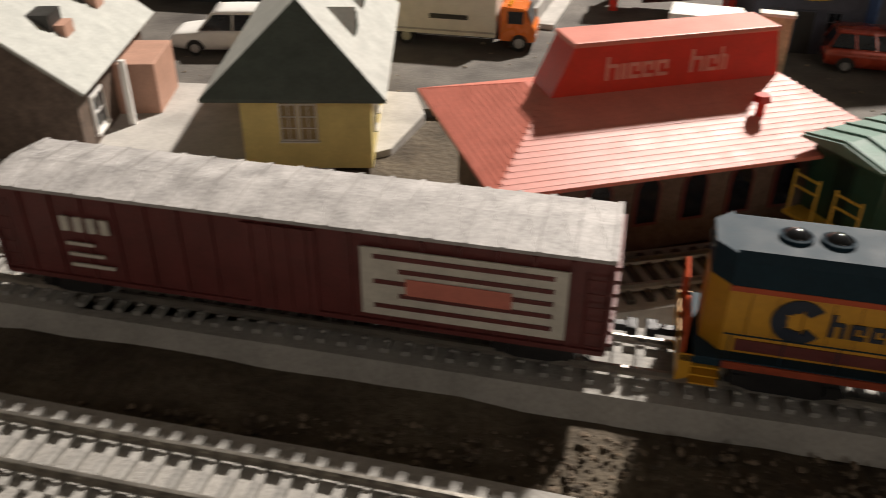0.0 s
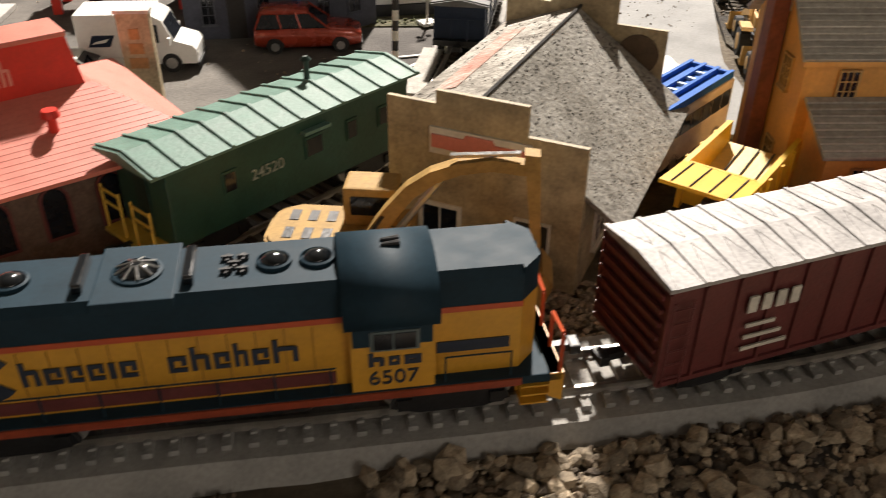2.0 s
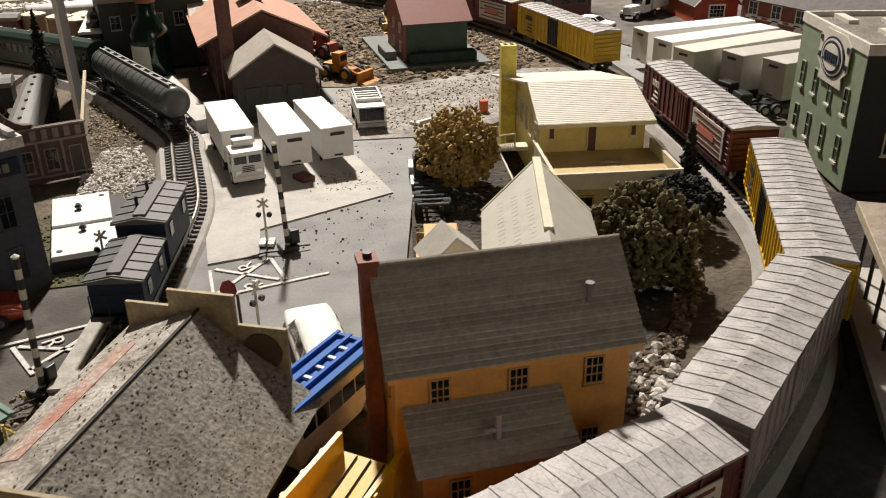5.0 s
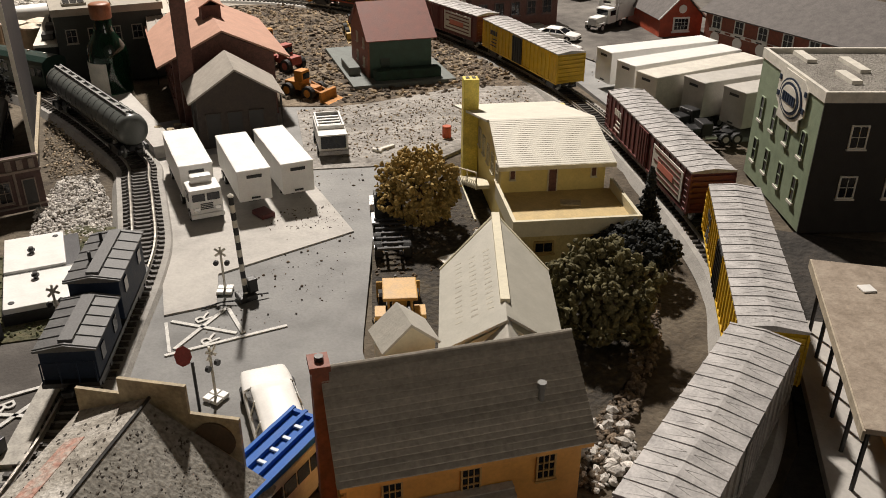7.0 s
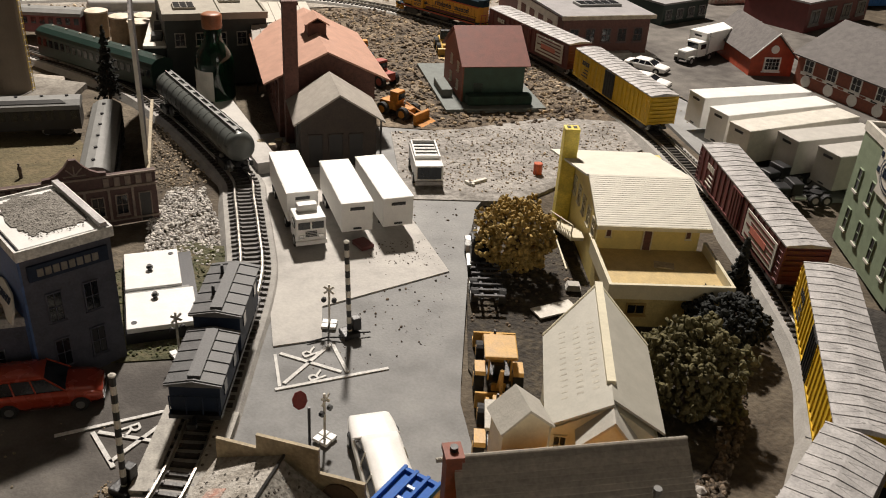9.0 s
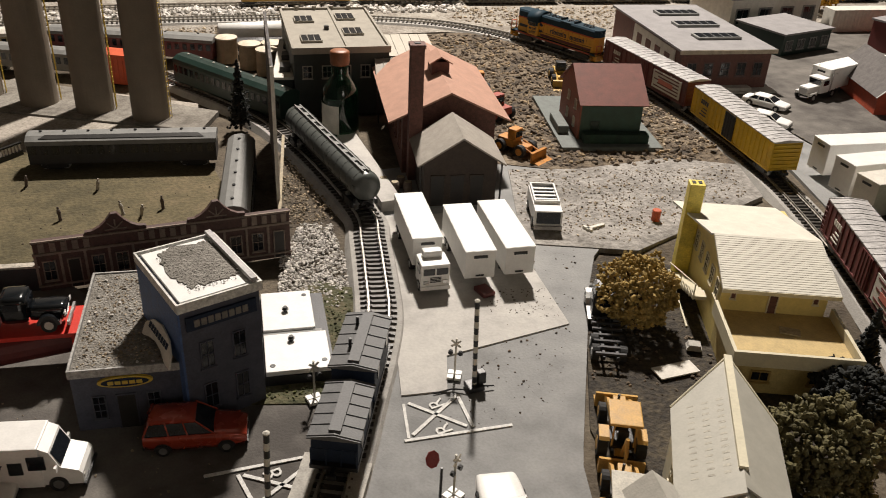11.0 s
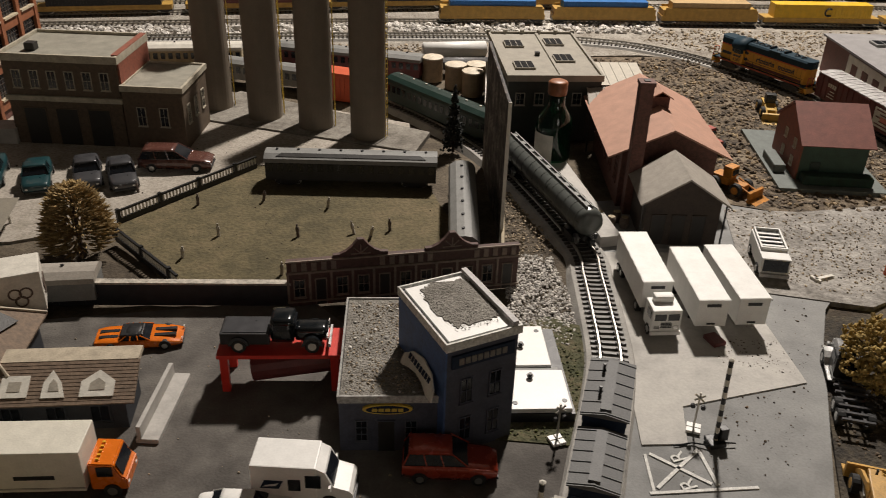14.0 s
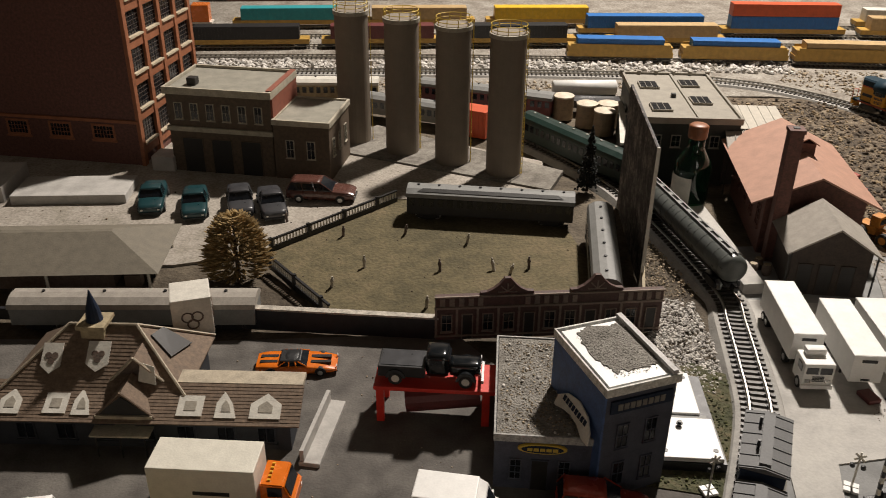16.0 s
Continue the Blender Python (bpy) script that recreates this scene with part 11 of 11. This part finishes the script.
# ---- stones and gravel ----
FRONT = [(0.225, 0.178), (0.29, 0.166), (0.40, 0.152), (0.50, 0.158), (0.56, 0.165), (0.58, 0.12), (0.56, 0.02), (0.4, 0.02), (0.26, 0.05), (0.215, 0.10)]
rubble("front_stones", FRONT, 8000, 0.0008, 0.0028, ROCK, "rough pale brown stones along the front track", -0.0018, 1)
rubble("front_rocks", FRONT, 1500, 0.0022, 0.0056, ROCK, "lumpy pale brown rocks along the front track", -0.0015, 51)
rubble("dark_front_stones", FRONT, 9000, 0.0008, 0.0027, DKROCK, "dark brown grit along the front track", -0.002, 2)
# Only fine dark grit here, imitating the train's shadow on the stones.
rubble("shaded_grit", [(-0.25, 0.20), (0.10, 0.194), (0.19, 0.184), (0.18, 0.09), (-0.25, 0.10)], 5000, 0.0005, 0.0018, DKROCK, "fine grit along the front track, kept dark for the train's shade", -0.0022, 20)
rubble("yard_stones", [(0.215, 0.222), (0.30, 0.208), (0.375, 0.199), (0.42, 0.20), (0.40, 0.228), (0.34, 0.235), (0.28, 0.262), (0.24, 0.25)], 4200, 0.0006, 0.0021, ROCK, "pale brown stones between the tracks", -0.001, 3)
rubble("white_gravel", [(0.362, 0.672), (0.376, 0.735), (0.41, 0.80), (0.438, 0.79), (0.432, 0.72), (0.420, 0.665), (0.405, 0.645)], 3000, 0.0006, 0.0022, WHITEROCK, "white gravel beside the siding", 0.0, 4)
rubble("siding_gravel", [(0.40, 0.80), (0.405, 0.86), (0.43, 0.98), (0.445, 0.86), (0.45, 0.80)], 700, 0.0006, 0.002, ROCK, "tan grit beside the tank car", 0.0, 5)
rubble("lot_clods", [(0.66, 0.90), (0.73, 0.845), (0.86, 0.825), (0.93, 0.82), (0.985, 0.96), (0.99, 1.12), (0.94, 1.27), (0.85, 1.39), (0.70, 1.40), (0.71, 1.10)], 6500, 0.001, 0.005, DKROCK, "brown clods of the construction lot", 0.0, 6)
rubble("pale_clods", [(0.70, 1.0), (0.74, 0.85), (0.86, 0.83), (0.93, 0.83), (0.985, 0.96), (0.98, 1.12), (0.93, 1.25), (0.85, 1.37), (0.72, 1.38)], 2600, 0.0009, 0.0042, pm("tan_clod", (0.27, 0.2, 0.12), 0.9, var=0.3, scale=300, bump=0.5, bscale=1500, isl=0.5), "tan crumbled clods of the construction lot", 0.0006, 22)
rubble("store_roof_grit", [(0.211, 0.557), (0.272, 0.547), (0.288, 0.655), (0.229, 0.667)], 1500, 0.0003, 0.0012, ROCK, "loose grit on the low store's roof", 0.0480, 23)
rubble("store_roof_crumbs", [(0.211, 0.557), (0.272, 0.547), (0.288, 0.655), (0.229, 0.667)], 110, 0.0006, 0.0018, WHITEROCK, "white flakes on the low store's roof", 0.0480, 24)
rubble("tall_roof_grit", [(0.285, 0.546), (0.316, 0.554), (0.300, 0.604), (0.269, 0.596)], 700, 0.0002, 0.0007, pm("grey_grit", (0.22, 0.205, 0.18), 0.9, isl=0.4), "grey grit on the tall store's roof", 0.0974, 25)
rubble("lawn_tufts", [(0.31, 0.548), (0.385, 0.53), (0.42, 0.60), (0.435, 0.66), (0.40, 0.685), (0.33, 0.66)], 1400, 0.0004, 0.0016, pm("turf_tuft", (0.07, 0.075, 0.025), 0.95, var=0.4, scale=300, isl=0.5), "green-brown turf tufts beside the siding", 0.001, 26)
rubble("yard_litter", [(-0.9, 1.50), (0.2, 1.49), (0.6, 1.46), (0.62, 1.50), (0.2, 1.545), (-0.9, 1.59)], 3000, 0.0012, 0.0045, ROCK, "pale brown ballast lumps beside the yard tracks", 0.0, 27)
rubble("yard_ballast", [(0.84, 1.50), (0.98, 1.37), (1.5, 1.40), (1.6, 1.46), (0.9, 1.57)], 2200, 0.001, 0.0038, ROCK, "pale brown ballast lumps beside the curve", 0.0, 28)
rubble("garden_stones", [(0.545, 0.255), (0.60, 0.285), (0.66, 0.325), (0.72, 0.385), (0.775, 0.47), (0.80, 0.54), (0.75, 0.48), (0.68, 0.37), (0.62, 0.31), (0.54, 0.28)], 4000, 0.0007, 0.003, DKROCK, "dark stony bank inside the curve", -0.001, 7)
rubble("pale_garden_stones", [(0.545, 0.250), (0.585, 0.262), (0.60, 0.30), (0.55, 0.285)], 160, 0.0012, 0.0045, WHITEROCK, "pale stones beside the orange house", -0.001, 8)
rubble("pale_bank_stones", [(0.86, 0.86), (0.93, 0.86), (0.975, 0.95), (0.96, 1.02), (0.90, 0.97)], 420, 0.001, 0.004, ROCK, "pale stones beside the main track", 0.0, 9)
rubble("apron_litter", [(0.52, 0.60), (0.575, 0.575), (0.585, 0.62), (0.53, 0.635)], 170, 0.0003, 0.0009, DKROCK, "dark crumbs on the loading apron", 0.0016, 10)
rubble("street_litter", [(0.42, 0.48), (0.52, 0.47), (0.60, 0.60), (0.66, 0.70), (0.60, 0.70), (0.50, 0.55), (0.45, 0.50)], 260, 0.0003, 0.0013, DKROCK, "dark crumbs on the street", 0.0004, 11)
rubble("lot_grit", [(0.62, 0.72), (0.70, 0.67), (0.89, 0.73), (0.92, 0.80), (0.74, 0.835), (0.66, 0.86)], 2200, 0.0003, 0.0016, ROCK, "fine grit on the dirt lot", 0.0014, 12)
rubble("lot_crumbs", [(0.62, 0.74), (0.70, 0.69), (0.89, 0.745), (0.92, 0.80), (0.74, 0.835), (0.66, 0.86)], 500, 0.0003, 0.0015, DKROCK, "dark crumbs on the dirt lot", 0.0014, 61)
rubble("field_grit", [(0.03, 0.92), (0.15, 1.03), (0.34, 0.98), (0.355, 0.78), (0.18, 0.765), (0.09, 0.79)], 260, 0.0003, 0.0011, DKROCK, "dark tufts on the ball field", 0.0006, 13)
rubble("crossing_grit", [(0.27, 0.385), (0.315, 0.40), (0.33, 0.43), (0.30, 0.44), (0.26, 0.42)], 420, 0.0005, 0.002, ROCK, "tan grit beside the crossing", 0.0, 14)
rubble("yard_rubble", [(-0.6, 1.64), (0.4, 1.60), (0.9, 1.54), (0.9, 1.60), (0.4, 1.655), (-0.6, 1.70)], 2600, 0.0015, 0.0075, WHITEROCK, "pale rubble beside the yard track", 0.0, 15)
rubble("tree_litter", [(0.56, 0.50), (0.60, 0.46), (0.67, 0.46), (0.68, 0.56), (0.65, 0.62), (0.61, 0.60)], 500, 0.0006, 0.0025, DKROCK, "dark leaf litter under the tree", -0.001, 16)
plate("pavement_front", [(-0.32, 0.315), (-0.14, 0.30), (-0.09, 0.325), (-0.005, 0.385), (0.008, 0.43), (0.0, 0.46), (-0.32, 0.47)], -0.008, 0.0006, CONCRETE, "pale concrete street round the depot", "pavement")
plate("garden", [(0.515, 0.36), (0.57, 0.29), (0.66, 0.33), (0.74, 0.41), (0.80, 0.54), (0.70, 0.64), (0.62, 0.66), (0.59, 0.56), (0.53, 0.45)], -0.008, -0.0004, patchy("dark_soil", [(0.025, 0.02, 0.015), (0.05, 0.04, 0.028), (0.1, 0.08, 0.05)], 30, bump=0.9), "dark leafy soil of the gardens", "ground")
# Near-black plate stands in for the deep shade outside the curve.
plate("dark_verge", [(0.30, 0.155), (0.43, 0.15), (0.53, 0.165), (0.66, 0.225), (0.76, 0.315), (0.84, 0.43), (0.865, 0.39), (0.95, 0.30), (0.80, 0.20), (0.62, 0.02), (0.4, 0.02), (0.3, 0.06)], -0.008, -0.0012, patchy("shade_black_ground", [(0.02, 0.017, 0.014), (0.035, 0.03, 0.025), (0.06, 0.05, 0.04)], 20, bump=0.7), "ground outside the curve with deep shade put into its colour", "ground")
rubble("west_litter", [(-0.25, 0.48), (0.20, 0.44), (0.30, 0.45), (0.32, 0.53), (0.20, 0.54), (0.19, 0.73), (-0.02, 0.74), (0.09, 0.60), (0.07, 0.55), (-0.25, 0.56)], 260, 0.0003, 0.0012, ROCK, "pale crumbs on the asphalt street", 0.0003, 31)
rubble("lot_litter", [(-0.45, 0.95), (-0.08, 0.92), (0.0, 0.94), (0.12, 1.06), (0.33, 1.04), (0.34, 1.15), (0.1, 1.3), (-0.45, 1.14)], 300, 0.0004, 0.0016, DKROCK, "dark crumbs on the tan lot", 0.0006, 32)
rubble("east_litter", [(0.94, 0.63), (1.0, 0.56), (1.3, 0.45), (1.6, 0.57), (1.08, 0.72), (1.09, 0.98), (1.05, 0.92)], 300, 0.0004, 0.0018, ROCK, "pale grit on the eastern road", 0.0008, 33)
